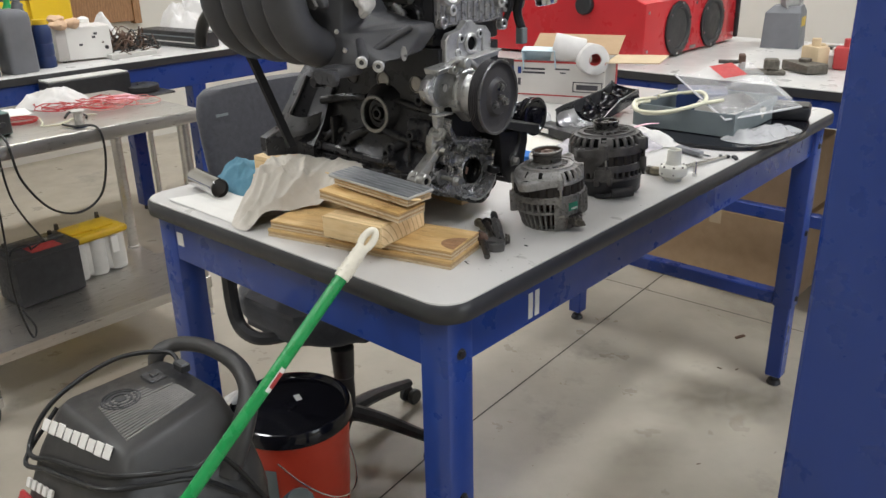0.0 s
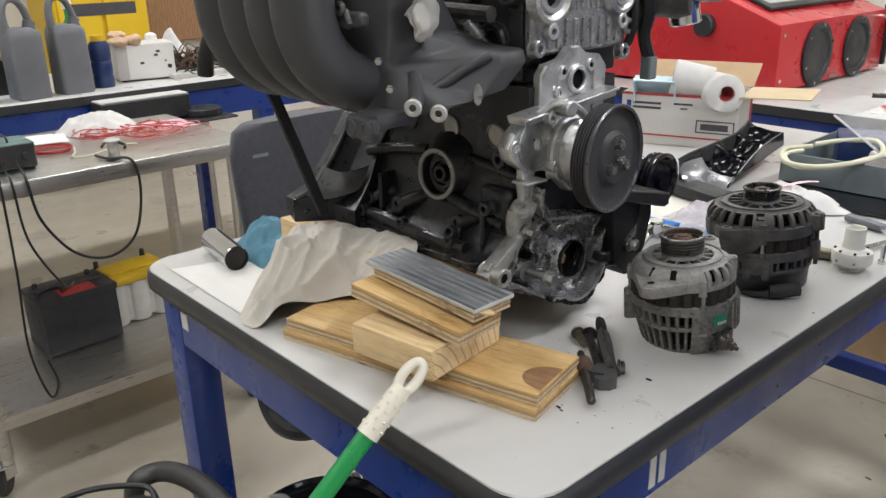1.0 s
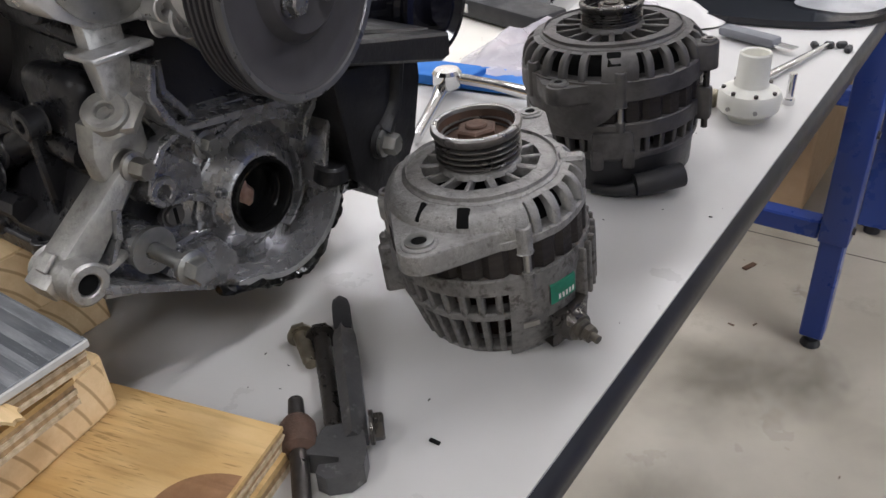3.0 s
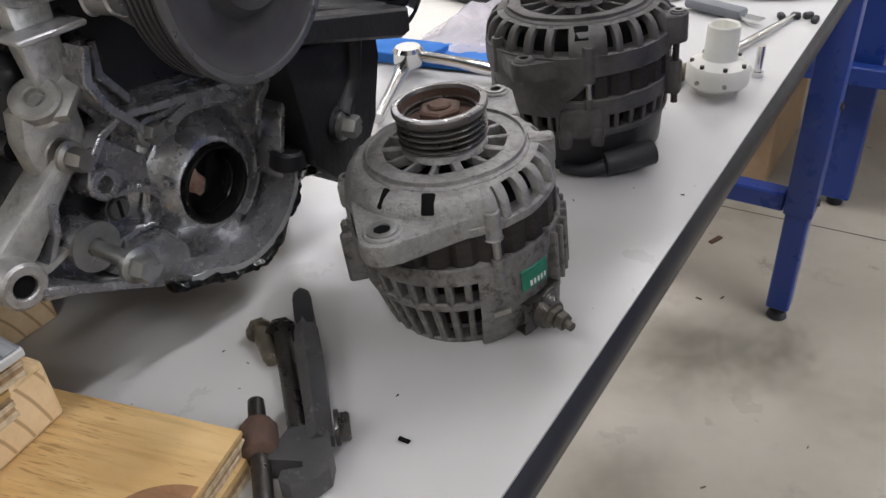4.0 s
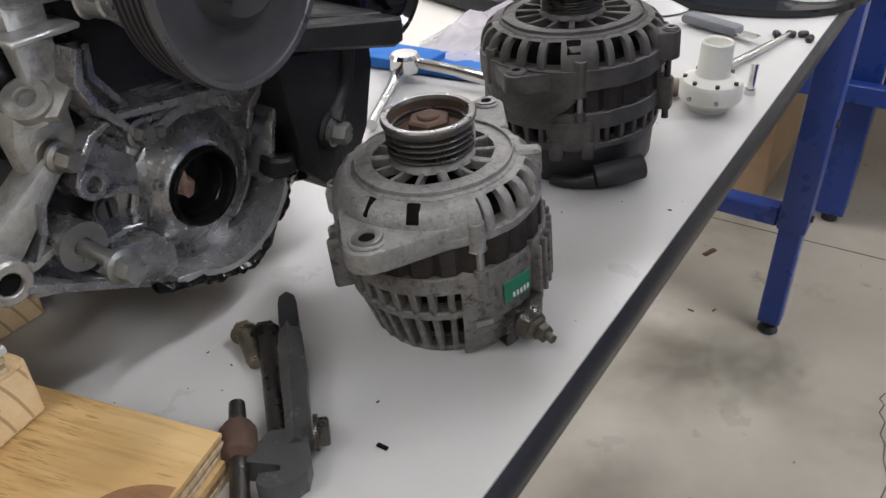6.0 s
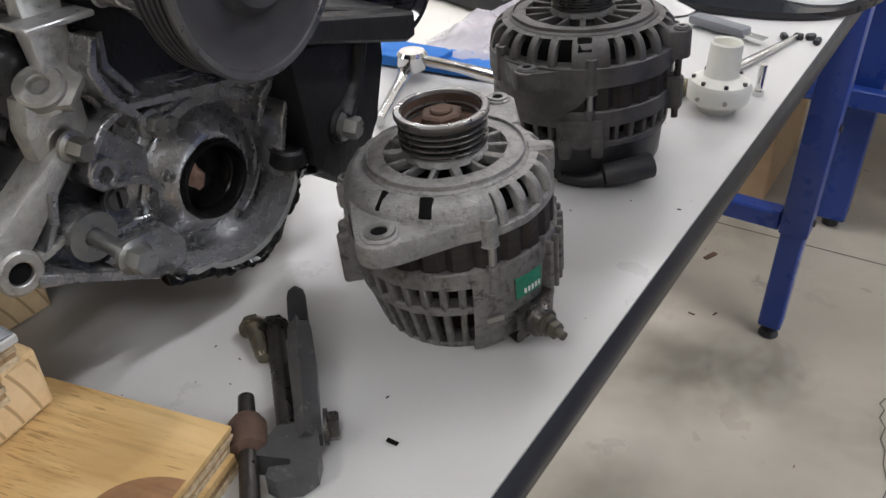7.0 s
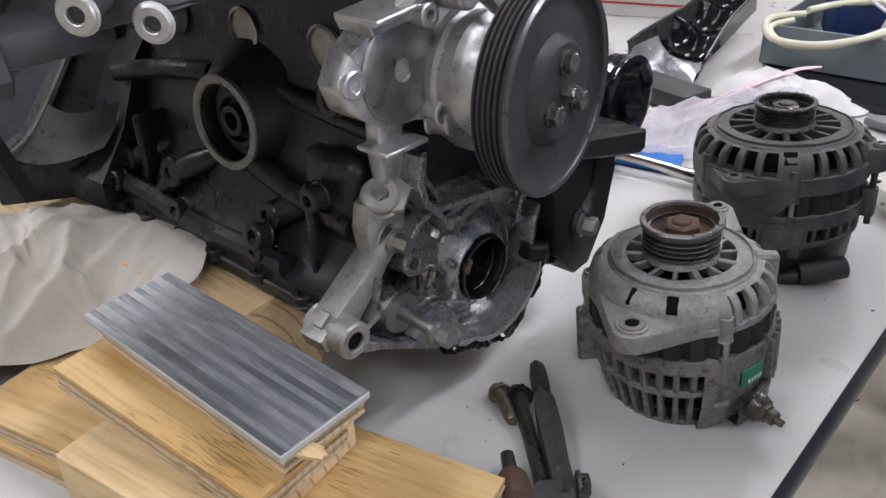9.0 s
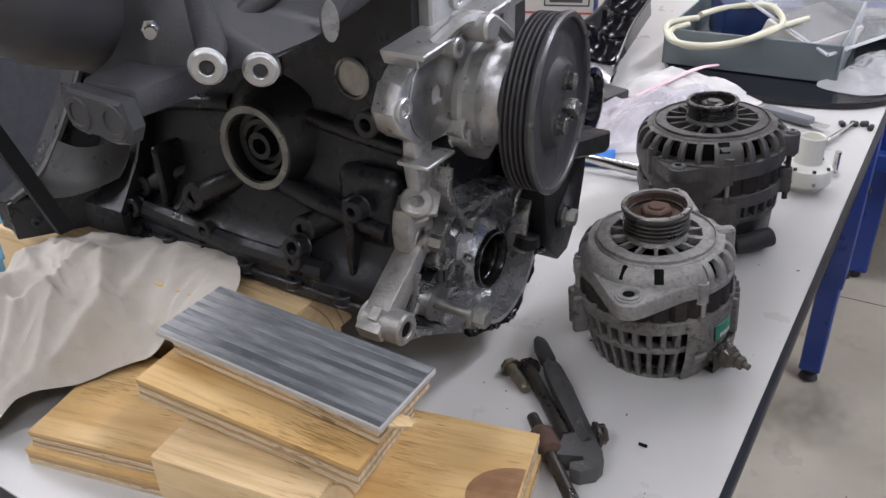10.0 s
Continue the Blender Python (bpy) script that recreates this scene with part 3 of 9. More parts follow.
glare_fade.inputs["From Min"].default_value, glare_fade.inputs["From Max"].default_value = 0.02, 0.10
glare_fade.inputs["To Min"].default_value, glare_fade.inputs["To Max"].default_value = 0.75, 0.0
nt.links.new(add.outputs["Value"], glare_fade.inputs["Value"])
x.data_type = "RGBA"
nt.links.new(glare_fade.outputs["Result"], x.inputs["Factor"])
nt.links.new(source, x.inputs["A"])
x.inputs["B"].default_value = (0.50, 0.49, 0.48, 1)
nt.links.new(x.outputs["Result"], bsdf.inputs["Base Color"])
M["film"] = surface("clear_plastic_film", (0.95, 0.95, 0.96), rough=0.12, scale=20, alpha=0.22, bump=0.5, bump_scale=30, bump_depth=0.004)
M["film_dense"] = surface("hazy_plastic_film", (0.90, 0.90, 0.92), rough=0.2, scale=20, alpha=0.42, bump=0.5, bump_scale=40, bump_depth=0.004)
M["cab_glass"] = surface("dusty_window", (0.40, 0.42, 0.40), (0.34, 0.36, 0.34), rough=0.35, scale=6)
M["lamp_glow"] = bpy.data.materials.new("lamp_diffuser")
M["lamp_glow"].use_nodes = True
M["lamp_glow"].node_tree.nodes["Principled BSDF"].inputs["Emission Color"].default_value = (1.0, 0.96, 0.90, 1)
M["lamp_glow"].node_tree.nodes["Principled BSDF"].inputs["Emission Strength"].default_value = 4.0


# ---- the room ----
X0, X1, Y0, Y1 = -5.2, 4.2, -4.2, 4.6
T = 0.15
single("floor", box(B(), (X0 - T, Y0 - T, -0.15), (X1 + T, Y1 + T, 0)), M["concrete"], "polished beige concrete workshop floor with stains", "floor", kind="structure")
single("wall_west", box(B(), (X0 - T, Y0 - T, 0), (X0, Y1 + T, CEIL)), M["wall"], "plain cream painted workshop wall", "wall", kind="structure")
single("wall_north", box(B(), (X0, Y1, 0), (X1, Y1 + T, CEIL)), M["wall"], "plain cream painted wall behind the white bench", "wall", kind="structure")
single("wall_south", box(B(), (X0, Y0 - T, 0), (X1, Y0, CEIL)), M["wall"], "plain cream painted wall behind the camera", "wall", kind="structure")
bm = B()
for a, b in (((X1, Y0 - T, 0), (X1 + T, 0.0, CEIL)), ((X1, 2.6, 0), (X1 + T, Y1 + T, CEIL)), ((X1, 0.0, 0), (X1 + T, 2.6, 0.9)), ((X1, 0.0, 2.6), (X1 + T, 2.6, CEIL))):
    box(bm, a, b)
single("wall_east", bm, M["wall"], "cream painted wall with a wide window opening", "wall", kind="structure")
single("ceiling", box(B(), (X0 - T, Y0 - T, CEIL), (X1 + T, Y1 + T, CEIL + 0.15)), M["ceiling"], "white painted workshop ceiling", "ceiling", kind="structure")
for x, y in TUBES:
    lamp = thing("ceiling_light", (x, y, CEIL), label="long fluorescent ceiling light with a white housing", category="ceiling light", group="ceiling lights")
    part("housing", box(B(), (-0.17, -0.64, -0.06), (0.17, 0.64, 0), 0.01), M["ceiling"], lamp)
    part("diffuser", box(B(), (-0.15, -0.60, -0.085), (0.15, 0.60, -0.062), 0.008), M["lamp_glow"], lamp, "glowing white diffuser")


def strip(name, pts, w, z, mat, label, category):
    bm = B()
    pts = [Vector((*p, z)) for p in pts]
    for a, b in zip(pts, pts[1:]):
        d = (b - a).normalized()
        s = Vector((-d.y, d.x, 0)) * w / 2
        vs = [bm.verts.new(p) for p in (a - s, b - s, b + s, a + s)]
        bm.faces.new(vs)
    return single(name, bm, mat, label, category, kind="structure")


strip("floor_joint", [(-0.62, 0.1), (-0.696, 0.735), (-0.776, 2.058), (-0.86, 3.6)], 0.006, 0.0015, M["joint"], "narrow dark saw-cut joint in the concrete floor", "floor joint")

strip("floor_joint", [(-2.0, 2.10), (-0.70, 2.165), (-0.264, 2.181), (0.158, 2.201), (1.2, 2.25), (4.0, 2.40)], 0.005, 0.0015, M["joint"], "narrow saw-cut joint crossing the concrete floor", "floor joint")
strip("floor_crack", [(0.222, 1.655), (0.214, 1.630), (0.226, 1.615), (0.221, 1.585), (0.236, 1.560), (0.233, 1.520), (0.246, 1.495), (0.250, 1.450), (0.268, 1.395), (0.262, 1.340), (0.285, 1.270), (0.280, 1.20)], 0.0028, 0.0013, M["joint"], "thin jagged crack in the concrete floor", "floor crack")


def stain(place, r, seed, strength):
    """A soft-edged dark smudge soaked into the concrete."""
    mat = M["stain_%d" % seed] = surface("floor_stain", (0.14, 0.115, 0.085), (0.09, 0.075, 0.055), rough=0.42, scale=9, bump=0)
    nt = mat.node_tree
    coord, grad, n, a, b = [nt.nodes.new(k) for k in ("ShaderNodeTexCoord", "ShaderNodeTexGradient", "ShaderNodeTexNoise", "ShaderNodeMath", "ShaderNodeMapRange")]
    grad.gradient_type = "SPHERICAL"
    n.inputs["Scale"].default_value, n.inputs["Detail"].default_value = 3.5, 7.0
    mapping = nt.nodes.new("ShaderNodeMapping")
    mapping.inputs["Scale"].default_value = (1 / r, 1 / r, 1)
    nt.links.new(coord.outputs["Object"], mapping.inputs["Vector"])
    nt.links.new(mapping.outputs["Vector"], grad.inputs["Vector"])
    nt.links.new(mapping.outputs["Vector"], n.inputs["Vector"])
    a.operation = "MULTIPLY"
    nt.links.new(grad.outputs["Fac"], a.inputs[0])
    nt.links.new(n.outputs["Fac"], a.inputs[1])
    b.inputs["From Min"].default_value, b.inputs["From Max"].default_value, b.inputs["To Max"].default_value = 0.06, 0.50, strength * 0.48
    nt.links.new(a.outputs["Value"], b.inputs["Value"])
    nt.links.new(b.outputs["Result"], nt.nodes["Principled BSDF"].inputs["Alpha"])
    ob = single("floor_stain", lathe(B(), [(r, 0), (0, 0.0002)], 32), mat, "dark oily smudge on the concrete floor", "stain", kind="structure", place=(*place, 0.0008), turn=seed * 50)
    ob.scale = (1.0, 0.7, 1)


stain((-0.19, 1.50), 0.30, 1, 0.75)
stain((-0.02, 1.62), 0.20, 2, 0.6)
stain((-0.30, 2.25), 0.40, 3, 0.55)
stain((0.25, 1.50), 0.25, 4, 0.45)
stain((-0.20, 1.10), 0.22, 5, 0.35)
stain((-1.5, 0.35), 0.35, 6, 0.35)


# ---- work table ----
TW, TL, TH = 0.914, 1.80, 0.95


def rounded(x0, x1, y0, y1, r, n=6):
    out = []
    for cx, cy, a in ((x1 - r, y1 - r, 0), (x0 + r, y1 - r, 90), (x0 + r, y0 + r, 180), (x1 - r, y0 + r, 270)):
        out += [(cx + r * math.cos(radians(a + 90 * k / n)), cy + r * math.sin(radians(a + 90 * k / n))) for k in range(n + 1)]
    return out


table = thing("work_table", (-TW / 2, TL / 2, 0), label="blue steel work table with grey laminate top and black edging", category="table", in_world=True)
part("tabletop", prism(B(), rounded(-TW + 0.004, -0.004, 0.004, TL - 0.004, 0.05), 0.034, Matrix.Translation((0, 0, TH - 0.034)), 0.002), M["laminate"], table, "pale grey laminate top with dirt specks")
bm = B()
outer, inner = rounded(-TW, 0, 0, TL, 0.054), rounded(-TW + 0.006, -0.006, 0.006, TL - 0.006, 0.048)
prof = [(0, -0.037), (1, -0.034), (1.25, -0.019), (1, -0.006), (0, -0.0005)]
rings = []
for s, z in prof:
    rings.append([bm.verts.new((i[0] + (o[0] - i[0]) * s, i[1] + (o[1] - i[1]) * s, TH + z)) for o, i in zip(outer, inner)])
for a, b in zip(rings, rings[1:]):
    for k in range(len(outer)):
        bm.faces.new((a[k], a[(k + 1) % len(outer)], b[(k + 1) % len(outer)], b[k]))
part("edging", bm, M["rim"], table, "scuffed black rubber edging", 60)
AP0, AP1 = TH - 0.135, TH - 0.038
IN = 0.028
for a, b in (((-TW + IN + 0.058, IN, AP0), (-IN - 0.058, IN + 0.022, AP1)), ((-TW + IN + 0.058, TL - IN - 0.022, AP0), (-IN - 0.058, TL - IN, AP1)),
             ((-IN - 0.031, IN + 0.058, AP0), (-IN - 0.009, TL - IN - 0.058, AP1)), ((-TW + IN, IN + 0.058, AP0), (-TW + IN + 0.022, TL - IN - 0.058, AP1))):
    part("apron", box(B(), a, b, 0.002), M["blue"], table)
for x in (-IN - 0.029, -TW + IN + 0.029):
    for y in (IN + 0.029, TL - IN - 0.029):
        leg = part("leg", box(B(), (x - 0.0315, y - 0.0315, 0.30), (x + 0.0315, y + 0.0315, AP1), 0.005, 2), M["blue"], table)
        part("leg_extension", box(B(), (x - 0.026, y - 0.026, 0.035), (x + 0.026, y + 0.026, 0.31), 0.004), M["blue"], leg)
        bm = B()
        cyl(bm, (x, y, 0), (x, y, 0.018), 0.024, 0.02, 16, 0.003)
        cyl(bm, (x, y, 0.016), (x, y, 0.05), 0.008, seg=10)
        part("levelling_foot", bm, M["black_plastic"], leg, "black levelling foot")
        for z in (AP0 + 0.03, 0.56, 0.33):
            sx = 1 if x > -0.4 else -1
            part("bolt", hexnut(B(), (x + sx * 0.0315, y, z), (sx, 0, 0), 0.008, 0.006, 0.010), M["dark_bolt"], leg)
part("crossbar", box(B(), (-TW + 0.09, TL - 0.080, 0.30), (-0.09, TL - 0.035, 0.345), 0.004), M["blue"], table)
for y in (0.262, 0.282):
    part("sticker", box(B(), (-IN - 0.0095, y - 0.006, AP0 + 0.012), (-IN - 0.0078, y + 0.007, AP0 + 0.062)), M["paper"], table, "strip of white tape")
part("sticker", box(B(), (-TW + 0.095, IN - 0.0012, AP1 - 0.060), (-TW + 0.118, IN + 0.0005, AP1 - 0.03)), M["paper"], table, "small white paper label")


def bench(name, x0, x1, y0, y1, top, label, apron, topmat, legs, rail=True, edge="rim"):
    ob = thing(name, ((x0 + x1) / 2, (y0 + y1) / 2, 0), label=label, category="workbench", in_world=True)
    part("worktop", box(B(), (x0, y0, top - 0.03), (x1, y1, top), 0.004), M[topmat], ob)
    bm = B()
    for a, b in (((x0 - 0.005, y0 - 0.005, top - 0.034), (x1 + 0.005, y0, top - 0.002)), ((x1, y0, top - 0.034), (x1 + 0.005, y1, top - 0.002)), ((x0 - 0.005, y0, top - 0.034), (x0, y1, top - 0.002))):
        box(bm, a, b)
    part("edging", bm, M[edge], ob)
    z0, z1 = top - 0.034 - apron, top - 0.036
    for a, b in (((x0 + 0.02, y0 + 0.01, z0), (x1 - 0.02, y0 + 0.035, z1)), ((x1 - 0.035, y0 + 0.04, z0), (x1 - 0.01, y1 - 0.02, z1)), ((x0 + 0.01, y0 + 0.04, z0), (x0 + 0.035, y1 - 0.02, z1))):
        part("apron", box(B(), a, b, 0.003), M["blue"], ob)
    for x, y in legs:
        leg = part("leg", box(B(), (x - 0.038, y - 0.038, 0.03), (x + 0.038, y + 0.038, z1), 0.004), M["blue"], ob)
        part("levelling_foot", cyl(B(), (x, y, 0), (x, y, 0.032), 0.022, seg=14), M["black_plastic"], leg)
    return ob


# white bench with the blast cabinet, beyond the table
WB = bench("white_bench", -2.3, 1.5, 2.20, 3.45, 0.93, "long white-topped workbench on blue steel legs", 0.10, "laminate",
           [(-0.04, 2.35), (-2.2, 2.27), (1.42, 2.27), (1.42, 3.36), (-0.04, 3.36), (-2.2, 3.36)])
part("lower_rail", box(B(), (-2.16, 2.25, 0.40), (1.38, 2.29, 0.45), 0.004), M["blue"], WB)
# blue bench by the west wall
bench("blue_bench", -3.65, -2.85, -1.9, 1.95, 0.95, "blue steel workbench with a cluttered dark top", 0.12, "laminate",
      [(-2.90, 1.38), (-2.90, -1.8), (-3.58, 1.38), (-3.58, -1.8), (-2.90, -0.3)])

# tall blue cabinet beside the walkway
cab = thing("storage_cabinet", (0.60, 0.74, 0), label="tall glossy blue steel storage cabinet on the floor", category="cabinet", in_world=True)
part("body", box(B(), (0.365, 0.49, 0.04), (0.84, 0.99, 1.95), 0.006, 2), M["blue"], cab)
part("plinth", box(B(), (0.385, 0.51, 0), (0.82, 0.97, 0.039)), M["black_plastic"], cab)
part("door", box(B(), (0.372, 0.474, 0.07), (0.833, 0.488, 1.93), 0.004), M["blue"], cab)


# ---- engine on the table ----
engine = thing("engine", (-0.45, 0.33, TH), label="stripped black four-cylinder engine with aluminium front cover on wood blocks", category="engine", in_world=True)


def arc(cx, cy, r, a0, a1, n=10):
    return [(cx + r * math.cos(radians(a0 + (a1 - a0) * k / n)), cy + r * math.sin(radians(a0 + (a1 - a0) * k / n))) for k in range(n + 1)]


# block: a skirted crankcase with ribs and bosses
section = [(0.221, 1.052), (0.219, 1.066), (0.232, 1.072), (0.246, 1.098), (0.262, 1.140), (0.272, 1.178), (0.279, 1.196), (0.280, 1.285),
           (0.452, 1.285), (0.455, 1.196), (0.475, 1.150), (0.482, 1.070), (0.490, 1.052)]
bm = B()
loft(bm, [[(x, y, z) for y, z in section] for x in (-0.262, -0.58)])
# pan rail with scalloped bolt lugs
box(bm, (-0.60, 0.216, 1.046), (-0.262, 0.250, 1.058), 0.002)
for x in (-0.585, -0.545, -0.500, -0.452, -0.405, -0.350, -0.300):
    boss(bm, (x, 0.2195, 1.054), (0, 0, 1), 0.0080, 0.0035, 0.008)
    if x in (-0.545, -0.452, -0.350):
        boss(bm, (x + 0.004, 0.224, 1.080), (0, -1, 0.15), 0.009, 0.0045, 0.010)
# side ribs and pipes
tube(bm, [(-0.375, 0.250, 1.128), (-0.33, 0.246, 1.121), (-0.27, 0.246, 1.112)], 0.0085, 10)
tube(bm, [(-0.36, 0.272, 1.182), (-0.31, 0.268, 1.178), (-0.264, 0.268, 1.174)], 0.007, 10)
tube(bm, [(-0.56, 0.250, 1.165), (-0.50, 0.262, 1.176), (-0.445, 0.27, 1.180)], 0.008, 10)
for x, z, r in ((-0.545, 1.088, 0.012), (-0.475, 1.094, 0.015), (-0.350, 1.094, 0.013)):
    boss(bm, (x, 0.250, z + 0.004), (0.15, -1, 0.2), r * 0.86, r * 0.36, 0.020, 0.012)
    tube(bm, [(x + 0.002, 0.240, z + 0.005), (x + 0.022, 0.248, z + 0.016), (x + 0.050, 0.266, z + 0.030)], [r * 0.75, r * 0.8, r * 0.55], 12)
    tube(bm, [(x - 0.002, 0.238, z + 0.002), (x - 0.012, 0.230, z - 0.012), (x - 0.024, 0.220, z - 0.022)], [r * 0.6, r * 0.5, r * 0.4], 10)
tube(bm, [(-0.575, 0.228, 1.076), (-0.50, 0.224, 1.078), (-0.42, 0.222, 1.074), (-0.32, 0.224, 1.074)], 0.0085, 8)
for x in (-0.30, -0.515):
    box(bm, (x - 0.004, 0.232, 1.066), (x + 0.004, 0.262, 1.140), 0.002)
box(bm, (-0.318, 0.244, 1.094), (-0.264, 0.266, 1.160), 0.010, 3)
boss(bm, (-0.288, 0.264, 1.195), (0, -1, 0), 0.011, 0.005, 0.014)
boss(bm, (-0.288, 0.236, 1.135), (0, -1, 0), 0.009, 0.004, 0.012)
boss(bm, (-0.345, 0.226, 1.090), (0, -1, 0.3), 0.010, 0.005, 0.012)
cyl(bm, (-0.555, 0.26, 1.205), (-0.555, 0.225, 1.205), 0.013, 0.011, 16, 0.002)
block = part("block", bm, M["iron"], engine, "black painted block with cast ribs and bolt lugs", 40)
# flare towards the gearbox flange
bm = B()
near = [(0.206, 1.053), (0.206, 1.080), (0.236, 1.120), (0.262, 1.178), (0.280, 1.200), (0.282, 1.284), (0.37, 1.284), (0.452, 1.284), (0.47, 1.16), (0.49, 1.054)]
far = [(0.150, 1.066), (0.150, 1.095), (0.190, 1.110), (0.232, 1.160), (0.262, 1.205), (0.300, 1.245), (0.37, 1.262), (0.44, 1.245), (0.50, 1.16), (0.53, 1.066)]
mid = [tuple(0.5 * a + 0.5 * b for a, b in zip(p, q)) for p, q in zip(near, far)]
mid = [(y + (0.018 if i < 5 else 0), z) for i, (y, z) in enumerate(mid)]
loft(bm, [[(-0.545, y, z) for y, z in near], [(-0.600, y, z) for y, z in mid], [(-0.628, y, z) for y, z in far], [(-0.646, y, z) for y, z in far]])
part("gearbox_flange", bm, M["iron"], block, "flared black casting with a worn bare rim", 30)
bm = B()
tube(bm, [(-0.622, 0.153, 1.0965), (-0.622, 0.19, 1.1125), (-0.622, 0.234, 1.163), (-0.622, 0.264, 1.207)], 0.0035, 6)
part("machined_rim", bm, M["alu_dark"], block, "bare metal rim")
# Added skin over the flare, paler to paint the light it catches.
bm = B()
rows = []
for k in range(9):
    q = k / 8
    rows.append([bm.verts.new(Vector((-0.6265 + 0.074 * q, y0 + (y1 - y0) * q - 0.008 * math.sin(math.pi * q) - 0.003, z0 + (z1 - z0) * q - 0.010 * math.sin(math.pi * q) + 0.002))) for (y0, z0), (y1, z1) in zip(((0.166, 1.100), (0.178, 1.106), (0.190, 1.1115), (0.212, 1.136)), ((0.222, 1.106), (0.230, 1.113), (0.236, 1.121), (0.246, 1.142)))])
for q0, q1 in zip(rows, rows[1:]):
    for k in range(3):
        bm.faces.new((q0[k], q0[k + 1], q1[k + 1], q1[k]))
bmesh.ops.solidify(bm, geom=list(bm.faces), thickness=0.002)
part("bell_face", bm, M["bell_grey"], block, "grey patch of painted light inside the bell flange", 60)
bm = B()
prism(bm, [(-0.652, 0.158), (-0.624, 0.148), (-0.552, 0.246), (-0.575, 0.262), (-0.606, 0.236)], 0.038, Matrix.Translation((0, 0, 1.0575)), 0.003, 2)
boss(bm, (-0.612, 0.164, 1.074), (0.8, -0.58, 0), 0.0045, 0.002, 0.005)
part("flange_foot", bm, M["iron"], block, "flat black foot of the gearbox flange")
# oil filter port
bm = B()
lathe(bm, [(0.078, 0.0), (0.066, 0.018), (0.052, 0.038), (0.0405, 0.054), (0.0375, 0.060), (0.036, 0.062), (0.029, 0.062), (0.0282, 0.060), (0.0280, 0.050), (0.0235, 0.0485), (0.0215, 0.054), (0.0175, 0.054), (0.0165, 0.047), (0.0125, 0.047), (0.0115, 0.058), (0.0070, 0.058), (0.006, 0.045), (0, 0.045)], 40, along((-0.403, 0.308, 1.154), (0.05, -1, 0.05)))
part("filter_port", bm, M["iron"], block, "round black filter port")
part("machined_rim", lathe(B(), [(0.0362, 0.0), (0.0364, 0.002), (0.0355, 0.0032), (0.0300, 0.0032), (0.0288, 0.0015)], 36, along((-0.4002, 0.2462, 1.1571), (0.05, -1, 0.05))), M["bolt_grey"], block, "machined grey ring")
for x, mat in ((-0.318, "zinc"), (-0.406, "zinc"), (-0.494, "alu_dark")):
    part("core_plug", lathe(B(), [(0.0165, 0), (0.0165, 0.004), (0.0142, 0.005), (0.0136, 0.0025), (0, 0.0022)], 28, along((x, 0.2805, 1.218), (0, -1, 0))), M[mat], block, "pale plated core plug")
# cylinder head
bm = B()
box(bm, (-0.61, 0.288, 1.286), (-0.282, 0.480, 1.440), 0.006, 2)
for x in (-0.56, -0.48, -0.40, -0.33):
    boss(bm, (x, 0.290, 1.335), (0, -1, 0), 0.026, 0.017, 0.012)
    boss(bm, (x + 0.035, 0.290, 1.390), (0, -1, 0.2), 0.012, 0.006, 0.02)
box(bm, (-0.60, 0.268, 1.296), (-0.30, 0.290, 1.308), 0.003)
head = part("cylinder_head", bm, M["iron"], engine, "dark cast cylinder head")
bm = B()
box(bm, (-0.283, 0.290, 1.320), (-0.268, 0.480, 1.438), 0.004)
for y, z in ((0.300, 1.330), (0.480, 1.345), (0.474, 1.312), (0.296, 1.415)):
    boss(bm, (-0.274, y, z), (1, 0, 0), 0.011, 0.0048, 0.012)
head_front = part("head_front", bm, M["alu"], head, "ribbed aluminium cylinder head front")
for k in range(10):
    part("fin", box(B(), (-0.269, 0.300 + 0.017 * k, 1.328), (-0.2655, 0.309 + 0.017 * k, 1.362), 0.001), M["alu"], head)
for k in range(9):
    part("fin", box(B(), (-0.269, 0.352 + 0.010 * k, 1.372), (-0.2662, 0.357 + 0.010 * k, 1.430), 0.001), M["alu"], head)
for y, z, r in ((0.318, 1.392, 0.034), (0.458, 1.390, 0.028)):
    bm = B()
    lathe(bm, [(r + 0.004, 0), (r, 0.012), (r - 0.005, 0.014), (r - 0.007, 0.011), (r * 0.62, 0.008), (r * 0.58, 0.012), (r * 0.42, 0.012), (r * 0.38, 0.004), (0, 0.004)], 32, along((-0.270, y, z), (1, 0, 0)))
    for ang in (-90, 25, 155):
        boss(bm, (-0.270, y + (r + 0.008) * math.cos(radians(ang)), z + (r + 0.008) * math.sin(radians(ang))), (1, 0, 0), 0.010, 0.0042, 0.014)
    ring = part("cam_ring", bm, M["alu_clean"], head, "bright machined cam bearing ring")
    # Near-black disc across the bore paints the shade inside it.
    part("bore", lathe(B(), [(r * 0.375, 0), (0, 0)], 20, along((-0.2655, y, z), (1, 0, 0))), M["shade_and_grit"], ring, "black disc painted as the bore's shade")
# timing housing plate under the head
bm = B()
prism(bm, [(0.288, 1.195), (0.416, 1.195), (0.420, 1.300), (0.405, 1.316), (0.375, 1.318), (0.362, 1.330), (0.345, 1.330), (0.332, 1.314), (0.300, 1.312), (0.290, 1.300)], 0.014, front(-0.266), 0.002)
boss(bm, (-0.254, 0.357, 1.289), (1, 0, 0), 0.019, 0.0125, 0.008, 0.02)
for y, z in ((0.330, 1.300), (0.384, 1.304), (0.322, 1.275)):
    boss(bm, (-0.254, y, z), (1, 0, 0), 0.0085, 0.004, 0.006)
for y in (0.322, 0.392):
    box(bm, (-0.254, y - 0.002, 1.20), (-0.249, y + 0.002, 1.300), 0.001)
